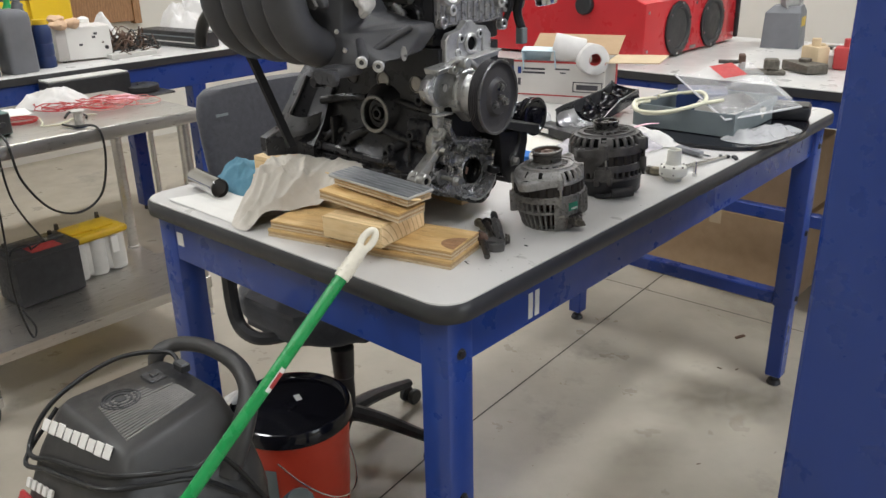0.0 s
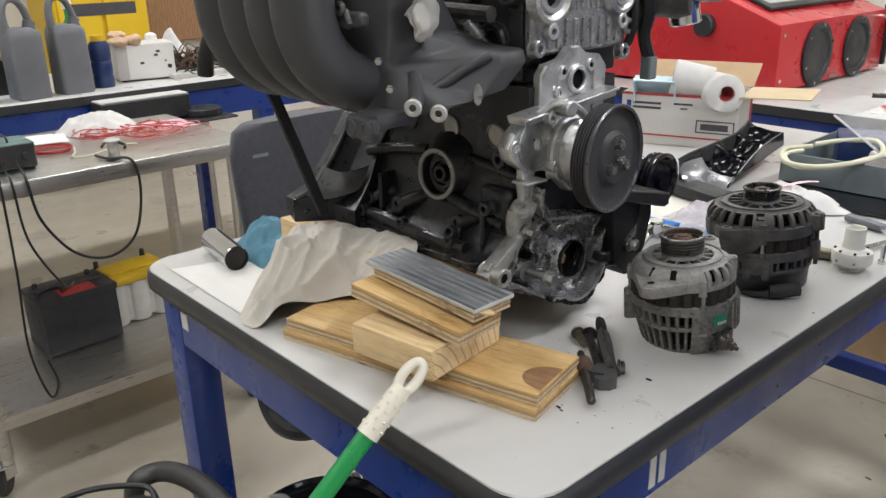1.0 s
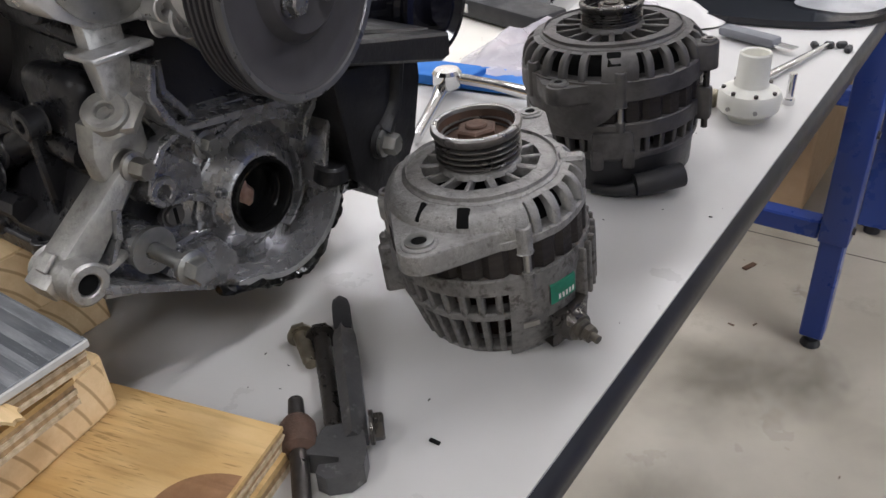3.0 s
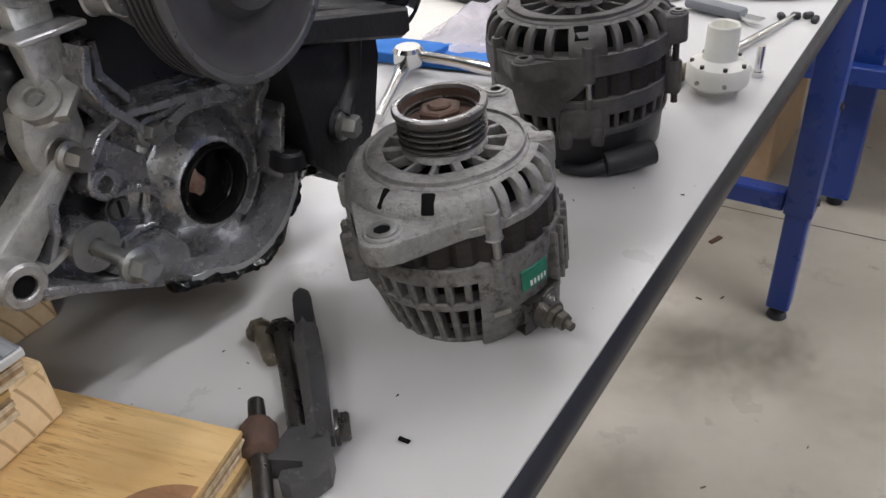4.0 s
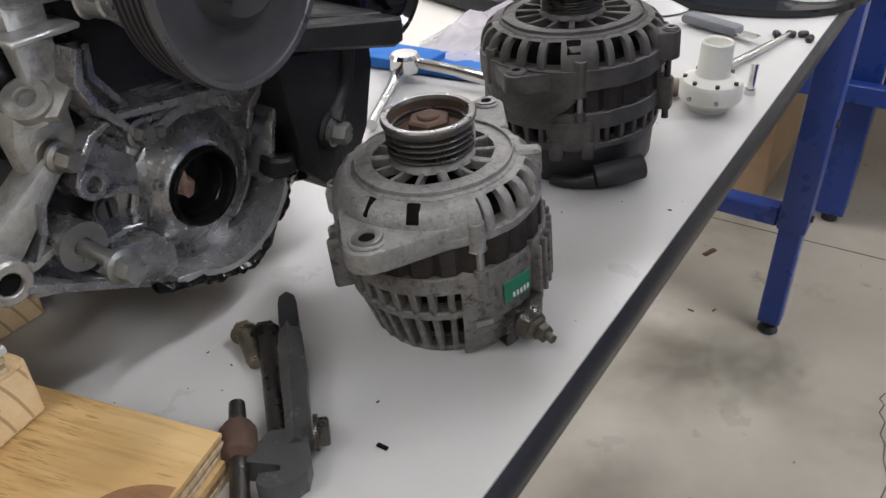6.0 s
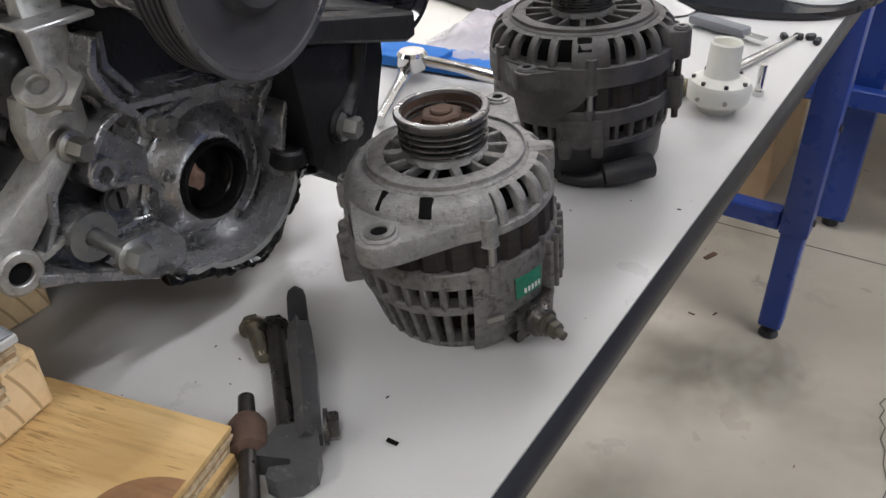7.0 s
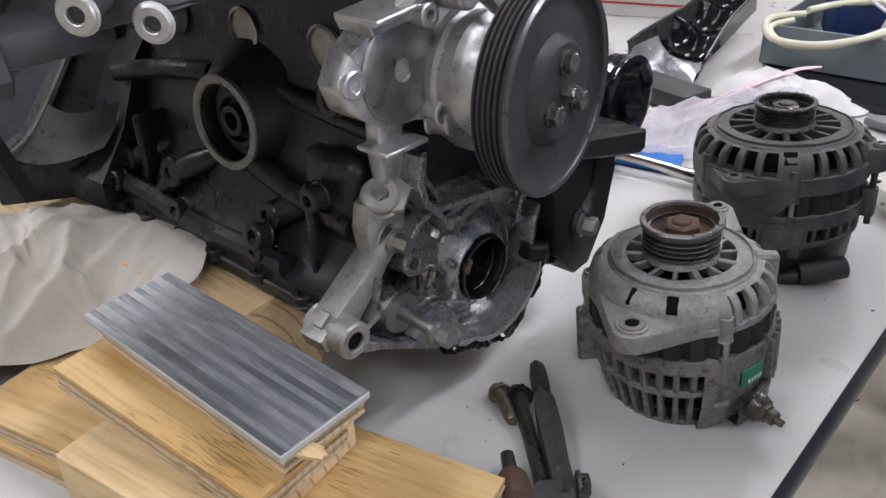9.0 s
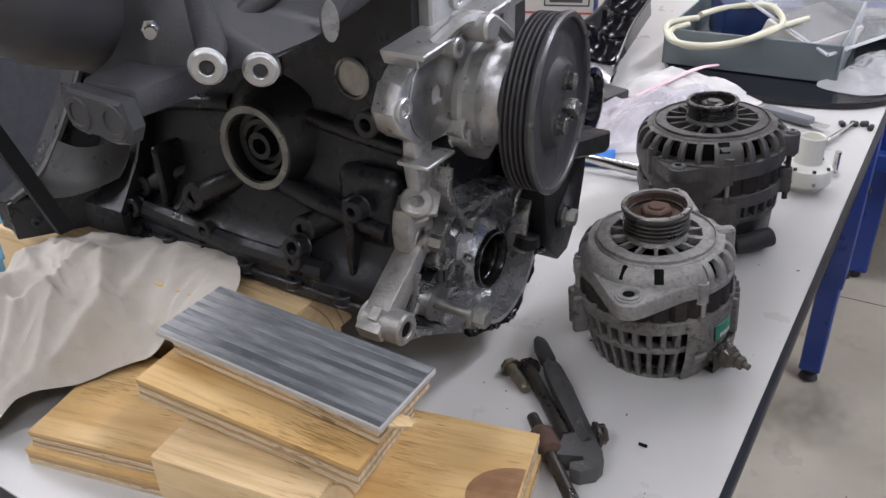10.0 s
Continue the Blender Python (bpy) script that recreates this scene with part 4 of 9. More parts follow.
housing = part("timing_housing", bm, M["alu_clean"], engine, "bright aluminium timing housing plate")
# Near-black discs paint the shade in the housing's bores.
part("bore", lathe(B(), [(0.0122, 0), (0, 0)], 24, along((-0.2505, 0.357, 1.289), (1, 0, 0))), M["shade_and_grit"], housing, "black disc painted as the round bore's shade")
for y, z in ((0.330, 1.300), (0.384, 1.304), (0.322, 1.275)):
    part("bore", lathe(B(), [(0.0039, 0), (0, 0)], 14, along((-0.2500, y, z), (1, 0, 0))), M["shade_and_grit"], housing, "black disc painted as the round bore's shade")
# black slab as painted shade of the timing cavity, wall behind the pump
part("timing_cavity", box(B(), (-0.268, 0.275, 1.08), (-0.2625, 0.43, 1.20), 0.002), M["shade_and_grit"], engine, "black slab painted as the shade of the open chain cavity")

# front cover with the oil pump
def ridge(bm, pts, w, x0, x1, bev=0.0008):
    """A thin upright wall along points (y, z), from x0 to x1."""
    pts = [Vector(p) for p in pts]
    left, right = [], []
    for k, p in enumerate(pts):
        d = (pts[min(k + 1, len(pts) - 1)] - pts[max(k - 1, 0)]).normalized()
        n = Vector((-d.y, d.x)) * w / 2
        left.append(p + n)
        right.append(p - n)
    return prism(bm, [(q.x, q.y) for q in left + right[::-1]], x1 - x0, front(x0), bev)


CY, CZ = 0.3335, 1.0545
BY, BZ, BR = 0.341, 1.0515, 0.0555
bm = B()
outline = [(0.421, 1.006), (0.461, 1.013), (0.464, 1.022), (0.440, 1.030), (0.400, 1.040), (0.402, 1.075), (0.418, 1.084), (0.421, 1.094), (0.410, 1.098), (0.396, 1.102), (0.355, 1.113), (0.324, 1.117), (0.298, 1.120),
           (0.286, 1.100), (0.283, 1.066), (0.266, 1.056), (0.240, 1.062), (0.214, 1.066), (0.207, 1.050), (0.214, 1.044), (0.238, 1.030), (0.264, 1.016), (0.292, 1.006)] + arc(BY, BZ, BR, -126, -16, 14)
prism(bm, outline, 0.014, front(-0.264), 0.0015)
# sprocket bay wall
bay = [(0.432, 1.022), (0.404, 1.036)] + arc(BY, BZ, BR, -16, -128, 16) + [(0.288, 1.010)]
inner_bay = [(0.432, 1.026), (0.401, 1.041)] + arc(BY, BZ, BR - 0.0038, -14, -126, 16) + [(0.291, 1.015)]
prism(bm, bay + inner_bay[::-1], 0.034, front(-0.252), 0.001)
# seal boss with a flat face and its fairing
lathe(bm, [(0.0535, 0), (0.0480, 0.0022), (0.0430, 0.0060), (0.0380, 0.0112), (0.0335, 0.0158), (0.0300, 0.0185), (0.0282, 0.0202), (0.0262, 0.0205), (0.0253, 0.018), (0.0253, 0.004), (0, 0.004)], 56, along((-0.252, CY, CZ), (1, 0, 0)))
prism(bm, [(0.298, 1.082), (0.312, 1.093), (0.3075, 1.066), (0.3065, 1.040), (0.314, 1.024), (0.312, 1.012), (0.292, 1.030), (0.288, 1.056)], 0.0085, front(-0.252), 0.003, 2)
# curved ribs cast into the bay floor
ridge(bm, arc(BY, BZ, 0.0455, -8, -62, 8), 0.0024, -0.252, -0.2445, 0.0008)
ridge(bm, arc(BY, BZ, 0.0395, 20, -28, 6), 0.0024, -0.252, -0.2425, 0.0008)
# cast arch, rails and pads above the boss
ridge(bm, arc(0.337, 1.052, 0.0545, 128, 52, 12), 0.0065, -0.252, -0.2335, 0.002)
ridge(bm, [(0.288, 1.120), (0.324, 1.1145), (0.355, 1.110), (0.396, 1.100)], 0.0045, -0.256, -0.230)
ridge(bm, [(0.306, 1.109), (0.335, 1.1065), (0.372, 1.0995)], 0.006, -0.256, -0.236, 0.0018)
prism(bm, [(0.296, 1.116), (0.352, 1.109), (0.396, 1.098), (0.392, 1.074), (0.366, 1.096), (0.330, 1.102), (0.302, 1.098)], 0.012, front(-0.254), 0.002)
# wall and lugs on the far side of the bay
ridge(bm, [(0.414, 1.094), (0.399, 1.084), (0.393, 1.072), (0.387, 1.046), (0.385, 1.034)], 0.0032, -0.254, -0.224)
ridge(bm, [(0.398, 1.098), (0.386, 1.090), (0.380, 1.074)], 0.004, -0.254, -0.232)
boss(bm, (-0.254, 0.409, 1.0915), (1, 0, 0), 0.0085, 0.0040, 0.022)
boss(bm, (-0.252, 0.382, 1.097), (1, 0, 0), 0.0100, 0.0048, 0.014)
prism(bm, [(0.386, 1.044), (0.440, 1.032), (0.465, 1.023), (0.461, 1.012), (0.421, 1.007), (0.392, 1.020)], 0.020, front(-0.264), 0.002)
boss(bm, (-0.246, 0.416, 1.0350), (0.85, 0, 0.5), 0.0080, 0.0035, 0.012)
boss(bm, (-0.250, 0.442, 1.0270), (1, 0, 0.1), 0.0075, 0.0035, 0.016)
ridge(bm, [(0.392, 1.042), (0.428, 1.033), (0.452, 1.028)], 0.003, -0.25, -0.236)
cyl(bm, (-0.258, 0.428, 1.040), (-0.232, 0.426, 1.050), 0.0115, seg=20, bev=0.002)
# strap on the near side: two walls and a web
prism(bm, [(0.268, 1.160), (0.288, 1.160), (0.286, 1.140), (0.306, 1.116), (0.306, 1.098), (0.292, 1.102), (0.272, 1.130)], 0.010, front(-0.258), 0.001)
ridge(bm, [(0.277, 1.162), (0.271, 1.146), (0.277, 1.130), (0.291, 1.114), (0.301, 1.099)], 0.0042, -0.256, -0.230)
ridge(bm, [(0.288, 1.160), (0.285, 1.142), (0.302, 1.119)], 0.0042, -0.262, -0.240)
# tapped lug with its two walls, above the dark pocket
prism(bm, [(0.258, 1.092), (0.264, 1.106), (0.275, 1.112), (0.300, 1.088), (0.298, 1.070), (0.284, 1.076), (0.270, 1.080)], 0.010, front(-0.252), 0.001)
ridge(bm, [(0.257, 1.090), (0.262, 1.103), (0.272, 1.114), (0.286, 1.118)], 0.0035, -0.254, -0.234)
ridge(bm, [(0.269, 1.079), (0.281, 1.0785), (0.291, 1.073), (0.297, 1.064), (0.294, 1.052)], 0.0035, -0.254, -0.234)
boss(bm, (-0.254, 0.2655, 1.0885), (1, 0, 0), 0.0098, 0.0048, 0.021)
# lower flange
prism(bm, [(0.300, 1.016), (0.301, 1.030), (0.290, 1.046), (0.268, 1.050), (0.250, 1.040), (0.262, 1.024), (0.284, 1.012)], 0.026, front(-0.252), 0.003, 2)
ridge(bm, [(0.208, 1.056), (0.234, 1.042), (0.262, 1.026), (0.284, 1.013)], 0.005, -0.256, -0.226, 0.001)
ridge(bm, [(0.240, 1.060), (0.256, 1.050), (0.276, 1.052), (0.292, 1.048)], 0.0035, -0.252, -0.236)
ridge(bm, [(0.222, 1.060), (0.232, 1.074), (0.236, 1.090)], 0.004, -0.254, -0.236)
cyl(bm, (-0.262, 0.246, 1.061), (-0.232, 0.246, 1.061), 0.0150, 0.0125, 24, 0.002)
boss(bm, (-0.234, 0.303, 1.070), (1, 0, 0), 0.0034, 0.0014, 0.004)
crumple(bm, 0.0006, 0.014, 3)
cover = part("front_cover", bm, M["alu_oily"], engine, "dull cast aluminium front cover with the oil pump", 40)
bm = B()
prism(bm, bay[1:] + inner_bay[:0:-1], 0.0008, front(-0.2181))
part("machined_lip", bm, M["alu_clean"], cover, "bright machined lip of the sprocket bay")
bm = B()
lathe(bm, [(0.0256, 0.0), (0.0256, 0.0185), (0.0248, 0.0200), (0.0228, 0.0196), (0.0208, 0.015), (0.0198, 0.008), (0.0190, 0.013), (0.0182, 0.012), (0.0176, 0.006), (0.0174, 0.0020), (0, 0.0020)], 48, along((-0.2475, CY, CZ), (1, 0, 0)))
part("crank_seal", bm, M["seal"], cover, "glossy black rubber crank seal")
part("crank_nose", crumple(lathe(B(), [(0, 0.002), (0.010, 0.0015), (0.0145, 0)], 18, along((-0.2425, 0.3265, 1.0580), (1, 0, 0)) @ pose(0, 0, 0, 0, 0, 24) @ Matrix.Diagonal((0.52, 0.98, 1, 1))), 0.003, 0.006), M["bare_copper"], cover, "bare copper-brown shaft seen through the seal")
bm = B()
tube(bm, [(-0.2190, y, z - 0.0024) for y, z in [(0.440, 1.024), (0.424, 1.026), (0.406, 1.034)] + arc(BY, BZ, BR + 0.0004, -16, -128, 14) + [(0.290, 1.012), (0.276, 1.018)]], 0.0028, 7, steps=5)
crumple(crumple(bm, 0.003, 0.012, 4), 0.0018, 0.004, 2)
part("gasket_bead", bm, M["seal"], cover, "torn black sealant bead")
for y, z, r, mat, x, h in ((0.300, 1.1050, 0.0066, "bolt_grey", -0.234, 0.009), (0.3135, 1.1005, 0.0040, "bolt_grey", -0.236, 0.005)):
    bm = B()
    hexnut(bm, (x, y, z), (1, 0.05, -0.03), r, h, r * 1.35)
    part("bolt", bm, M[mat], cover)
bm = B()
hexnut(bm, (-0.2385, 0.2545, 1.1090), (1, 0.1, -0.05), 0.0064, 0.0110, 0.0)
cyl(bm, (-0.262, 0.2530, 1.1105), (-0.2450, 0.2540, 1.1095), 0.0108, 0.0102, seg=20, bev=0.001)
lathe(bm, [(0, 0), (0.0088, 0), (0.0088, 0.0022), (0.006, 0.0032)], 22, along((-0.2405, 0.2543, 1.1092), (1, 0.1, -0.05)))
part("bolt", bm, M["zinc"], cover, "yellowish plated flange bolt")
part("slotted_plug", lathe(B(), [(0, 0.003), (0.0062, 0.003), (0.0068, 0.0022), (0.0068, 0), (0.0080, 0)], 24, along((-0.2415, 0.272, 1.068), (1, 0, 0))), M["alu_dark"], cover, "dark plug with a screwdriver slot")
# The screwdriver slot is a near-black strip of painted shade.
part("slot", box(B(), (-0.2390, 0.2708, 1.0625), (-0.2383, 0.2732, 1.0735)), M["shade_and_grit"], cover)
bm = B()
cyl(bm, (-0.234, 0.246, 1.061), (-0.184, 0.2435, 1.0625), 0.0050, seg=14)
lathe(bm, [(0.0055, 0), (0.0145, 0), (0.0145, 0.003), (0.0055, 0.003)], 26, along((-0.2315, 0.246, 1.061), (1, -0.04, -0.02)))
hexnut(bm, (-0.195, 0.2440, 1.0622), (1, -0.04, 0.03), 0.0078, 0.013, 0.0102)
part("tensioner_bolt", bm, M["bolt_grey"], cover, "grey stud with a washer and nut")
# lower bracket arm: a narrow web whose broad upper face looks up and outwards
bm = B()
prism(bm, [(0.184, 1.066), (0.188, 1.0555), (0.199, 1.0520), (0.212, 1.0580), (0.219, 1.0700), (0.256, 1.1000), (0.258, 1.1120), (0.2465, 1.1095)], 0.022, front(-0.262), 0.0025, 2)
boss(bm, (-0.262, 0.2020, 1.0640), (1, 0, 0), 0.0128, 0.0066, 0.036, 0.030, 28)
box(bm, (-0.253, -0.006, -0.001), (-0.245, 0.006, 0.0018), 0.0008, 1, Matrix.Translation((0, 0.1945, 1.0755)) @ pose(0, 0, 0, 36, 0, 0))
ridge(bm, [(0.208, 1.0580), (0.222, 1.0600), (0.240, 1.0640)], 0.004, -0.258, -0.236)
ridge(bm, [(0.210, 1.0500), (0.236, 1.0400), (0.262, 1.0300)], 0.0045, -0.258, -0.230)
# block under the upper pad, and the tilted pad with its hole
prism(bm, [(0.238, 1.104), (0.262, 1.102), (0.273, 1.112), (0.272, 1.138), (0.262, 1.144), (0.240, 1.137), (0.236, 1.120)], 0.017, front(-0.262), 0.004, 2)
boss(bm, (-0.2500, 0.2545, 1.1360), (0.42, -0.42, 0.80), 0.0128, 0.0052, 0.0095, 0.007, 28)
prism(bm, [(-0.012, -0.012), (0.012, -0.012), (0.020, 0.010), (0.004, 0.016), (-0.014, 0.008)], 0.0075, along((-0.250, 0.2580, 1.1345), (0.42, -0.42, 0.80)), 0.002, 2)
crumple(bm, 0.0008, 0.02, 6)
part("bracket_arm", bm, M["alu_light"], engine, "pale cast aluminium accessory bracket arm")
# Painted shade of the arm's bolt hole: a flat near-black disc.
part("bolt_hole", lathe(B(), [(0.0064, 0), (0, 0)], 20, along((-0.2285, 0.2020, 1.0640), (1, 0, 0))), M["shade_and_grit"], engine, "black disc painted as the bolt hole's shade")

# power steering pump
bm = B()
# bracket plate with its ear
prism(bm, [(0.218, 1.222), (0.224, 1.206), (0.236, 1.198), (0.246, 1.192), (0.256, 1.186), (0.286, 1.184), (0.310, 1.190), (0.322, 1.215), (0.322, 1.254), (0.246, 1.251), (0.242, 1.240), (0.228, 1.240)], 0.020, front(-0.258), 0.004, 2)
boss(bm, (-0.240, 0.229, 1.222), (1, 0, 0), 0.0085, 0.0042, 0.005)
# top rail with a folded lip
prism(bm, [(0.240, 1.254), (0.243, 1.247), (0.418, 1.262), (0.418, 1.271)], 0.030, front(-0.262), 0.001)
prism(bm, [(0.240, 1.2535), (0.418, 1.2705), (0.418, 1.274), (0.240, 1.257)], 0.036, front(-0.262), 0.001)
# pump barrel
lathe(bm, [(0.040, 0), (0.043, 0.008), (0.043, 0.020), (0.040, 0.022), (0.040, 0.032), (0.034, 0.036), (0.030, 0.046), (0.018, 0.048), (0.014, 0.055), (0, 0.055)], 36, along((-0.250, 0.328, 1.206), (1, 0, 0)))
cyl(bm, (-0.240, 0.300, 1.262), (-0.206, 0.297, 1.264), 0.010, seg=16, bev=0.002)
tube(bm, [(-0.236, 0.268, 1.256), (-0.224, 0.286, 1.270), (-0.214, 0.310, 1.264), (-0.210, 0.326, 1.25)], 0.0055, 8)
# small lugs below the disc
for y, z in ((0.290, 1.190), (0.301, 1.178), (0.312, 1.192), (0.282, 1.252)):
    boss(bm, (-0.244, y, z), (1, 0, 0), 0.0075, 0.0034, 0.020)
prism(bm, [(0.296, 1.200), (0.345, 1.196), (0.340, 1.158), (0.326, 1.150), (0.304, 1.170)], 0.026, front(-0.252), 0.005, 2)
# neck down to the arm, with a step
prism(bm, [(0.252, 1.190), (0.276, 1.188), (0.276, 1.160), (0.272, 1.140), (0.256, 1.140), (0.254, 1.166)], 0.012, front(-0.258), 0.003, 2)
box(bm, (-0.258, 0.244, 1.172), (-0.230, 0.282, 1.1755), 0.001)
boss(bm, (-0.240, 0.296, 1.182), (1, 0.2, 0), 0.010, 0.0045, 0.016)
crumple(bm, 0.0008, 0.02, 8)
pump = part("steering_pump", bm, M["alu_clean"], engine, "bright aluminium power steering pump and bracket", 40)
part("bracket_face", lathe(B(), [(0.033, 0), (0.033, 0.0022), (0.031, 0.0032), (0.0075, 0.0032), (0.0068, -0.006), (0, -0.006)], 36, along((-0.2385, 0.268, 1.221), (1, 0, 0))), M["bolt_grey"], pump, "machined grey disc face with a hole")
prof = [(0.0, -0.004), (0.050, -0.004), (0.060, -0.002), (0.0655, 0.0)]
for k in range(5):
    z = 0.001 + 0.0038 * k
    prof += [(0.0665, z), (0.0665, z + 0.0009), (0.0632, z + 0.0019), (0.0665, z + 0.0030)]
prof += [(0.0675, 0.0202), (0.0680, 0.0215), (0.0680, 0.0240), (0.0665, 0.0255), (0.0635, 0.0248), (0.0625, 0.0215), (0.0560, 0.0185), (0.050, 0.019), (0.036, 0.020), (0.033, 0.024), (0.030, 0.0262), (0.0, 0.0262)]
PP = along((-0.1985, 0.341, 1.199), (1, 0.115, 0.0))
pulley = part("pump_pulley", lathe(B(), prof, 56, PP), M["pulley"], pump, "large dark ribbed steel pulley")
part("pulley_rim", lathe(B(), [(0.0681, 0.0225), (0.0683, 0.0240), (0.0668, 0.0259), (0.0637, 0.0252), (0.0631, 0.0240)], 56, PP), M["rim_steel"], pulley, "dull worn outer rim")
for k, (u, v, r) in enumerate(((0, 0, 0.006), (0.0, 0.0190, 0.0068), (0.0165, -0.0095, 0.0068), (-0.0165, -0.0095, 0.0068))):
    part("bolt", hexnut(B(), PP @ Vector((u, v, 0.0262)), (1, 0.115, 0), r, 0.010 if k == 0 else 0.008, 0.0 if k == 0 else 0.008), M["worn_steel"], pulley)

# black mount bracket and idler on the far side
bm = B()
prism(bm, [(0.392, 1.122), (0.486, 1.108), (0.484, 1.088), (0.475, 1.044), (0.452, 1.010), (0.430, 1.009), (0.404, 1.038)], 0.052, front(-0.262), 0.003, 2)
prism(bm, [(0.388, 1.146), (0.388, 1.130), (0.494, 1.099), (0.504, 1.100), (0.505, 1.117)], 0.020, front(-0.214), 0.002)
prism(bm, [(0.388, 1.150), (0.388, 1.136), (0.500, 1.106), (0.505, 1.118)], 0.060, front(-0.272), 0.002)
cyl(bm, (-0.228, 0.396, 1.038), (-0.226, 0.396, 1.052), 0.0135, 0.0120, 22, 0.002)
tube(bm, [(-0.210, 0.437, 1.062), (-0.210, 0.452, 1.082), (-0.210, 0.458, 1.112)], [0.0085, 0.0055, 0.0065], 10)
lathe(bm, [(0.0135, 0), (0.0125, 0.003), (0, 0.003)], 22, along((-0.2105, 0.433, 1.056), (1, 0.1, 0)))
crumple(bm, 0.0012, 0.02, 11)
mount = part("mount_bracket", bm, M["mount_black"], engine, "black cast engine mount bracket")
part("bolt", hexnut(B(), (-0.2085, 0.4330, 1.0560), (1, 0.20, -0.05), 0.0082, 0.013, 0.0108), M["bolt_grey"], mount)
bm = B()
lathe(bm, [(0, 0), (0.030, 0), (0.038, 0.004), (0.036, 0.008), (0.039, 0.012), (0.036, 0.016), (0.039, 0.020), (0.040, 0.026), (0.034, 0.027), (0.030, 0.022), (0.016, 0.022), (0.014, 0.03), (0, 0.03)], 36, along((-0.262, 0.548, 1.120), (1, 0, 0)))
cyl(bm, (-0.30, 0.52, 1.115), (-0.264, 0.548, 1.120), 0.03, seg=20)
part("idler_pulley", bm, M["gloss_black"], engine, "glossy black idler pulley")

# intake manifold: four runners and a plenum casting
mani = None
for x in (-0.562, -0.498, -0.436, -0.380):
    bm = B()
    tube(bm, [(x + 0.01, 0.285, 1.335), (x + 0.005, 0.20, 1.312), (x, 0.12, 1.298), (x - 0.002, 0.068, 1.322), (x - 0.004, 0.042, 1.372), (x - 0.004, 0.045, 1.44), (x - 0.002, 0.085, 1.50), (x, 0.15, 1.52)], [0.030, 0.031, 0.034, 0.036, 0.037, 0.037, 0.037, 0.036], 20, steps=5, flat=0.94, up=(1, 0, 0))
    if mani is None:
        mani = part("intake_manifold", bm, M["manifold"], engine, "black moulded intake manifold runner", 60)
    else:
        part("runner", bm, M["manifold"], mani, angle=60)
bm = B()
face = [(-0.43, 0.105, 1.44), (-0.345, 0.140, 1.44), (-0.340, 0.185, 1.352), (-0.312, 0.215, 1.336), (-0.256, 0.222, 1.332), (-0.250, 0.222, 1.316), (-0.258, 0.190, 1.284), (-0.252, 0.135, 1.281), (-0.315, 0.100, 1.263), (-0.405, 0.098, 1.265), (-0.425, 0.095, 1.33)]
near = [bm.verts.new(q) for q in face]
far = [bm.verts.new((x - 0.012, y + 0.055, z)) for x, y, z in face]
mid = bm.verts.new((-0.345, 0.122, 1.322))
for k in range(len(face)):
    k2 = (k + 1) % len(face)
    bm.faces.new((near[k], near[k2], mid))
    bm.faces.new((near[k], far[k], far[k2], near[k2]))
bm.faces.new(far)
bmesh.ops.bevel(bm, geom=list(bm.edges), offset=0.004, segments=2, affect="EDGES", profile=0.5)
tube(bm, [(-0.300, 0.150, 1.292), (-0.285, 0.178, 1.312), (-0.262, 0.212, 1.330)], [0.005, 0.008, 0.006], 10)
box(bm, (-0.400, 0.080, 1.366), (-0.335, 0.098, 1.384), 0.004)
crumple(bm, 0.003, 0.04, 13)
plenum = part("plenum_casting", bm, M["manifold"], mani, "black triangular manifold support casting", 45)
for p in ((-0.268, 0.098, 1.285), (-0.262, 0.130, 1.275)):
    bm = B()
    tube(bm, [(p[0] - 0.05, p[1] + 0.045, p[2] + 0.025), (p[0] - 0.012, p[1] + 0.016, p[2] + 0.004), p], 0.0085, 14, steps=1)
    part("support_leg", bm, M["manifold"], plenum)
    part("machined_end", boss(B(), p, (0.62, -0.78, -0.05), 0.0092, 0.0042, 0.003, 0.012), M["alu_clean"], plenum, "bare aluminium end with a bolt hole")
part("machined_end", lathe(B(), [(0.009, 0), (0.009, 0.004), (0, 0.004)], 16, along((-0.257, 0.186, 1.290), (0.8, -0.55, 0)) @ Matrix.Diagonal((0.6, 1.4, 1, 1))), M["alu"], plenum, "bare aluminium boss")
bm = B()
prism(bm, [(-0.351, 1.262), (-0.347, 1.249), (-0.336, 1.246), (-0.324, 1.251), (-0.312, 1.245), (-0.300, 1.247), (-0.295, 1.256), (-0.299, 1.271), (-0.345, 1.273)], 0.012, side(0.074), 0.002)
for x in (-0.337, -0.308):
    boss(bm, (x, 0.064, 1.259), (0, -1, 0), 0.0105, 0.0066, 0.003, 0.002)
box(bm, (-0.345, 0.072, 1.258), (-0.298, 0.130, 1.276), 0.005, 2)
lug = part("lug", bm, M["manifold"], mani, "black lug with two bolt holes")
for x in (-0.337, -0.308):
    # Near-black disc closes each lug hole as its painted shade.
    part("bolt_hole", lathe(B(), [(0.0065, 0), (0, 0)], 20, along((x, 0.0622, 1.259), (0, -1, 0))), M["shade_and_grit"], mani, "black disc painted as the bolt hole's shade")
for p in ((-0.313, 0.088, 1.333), (-0.302, 0.094, 1.303)):
    bm = B()
    cyl(bm, p, (p[0] + 0.014, p[1] - 0.012, p[2] + 0.001), 0.0032, seg=10)
    hexnut(bm, p, (0.7, -0.7, 0), 0.005, 0.005)
    part("stud", bm, M["chrome"], plenum, "bright steel stud")
bm = B()
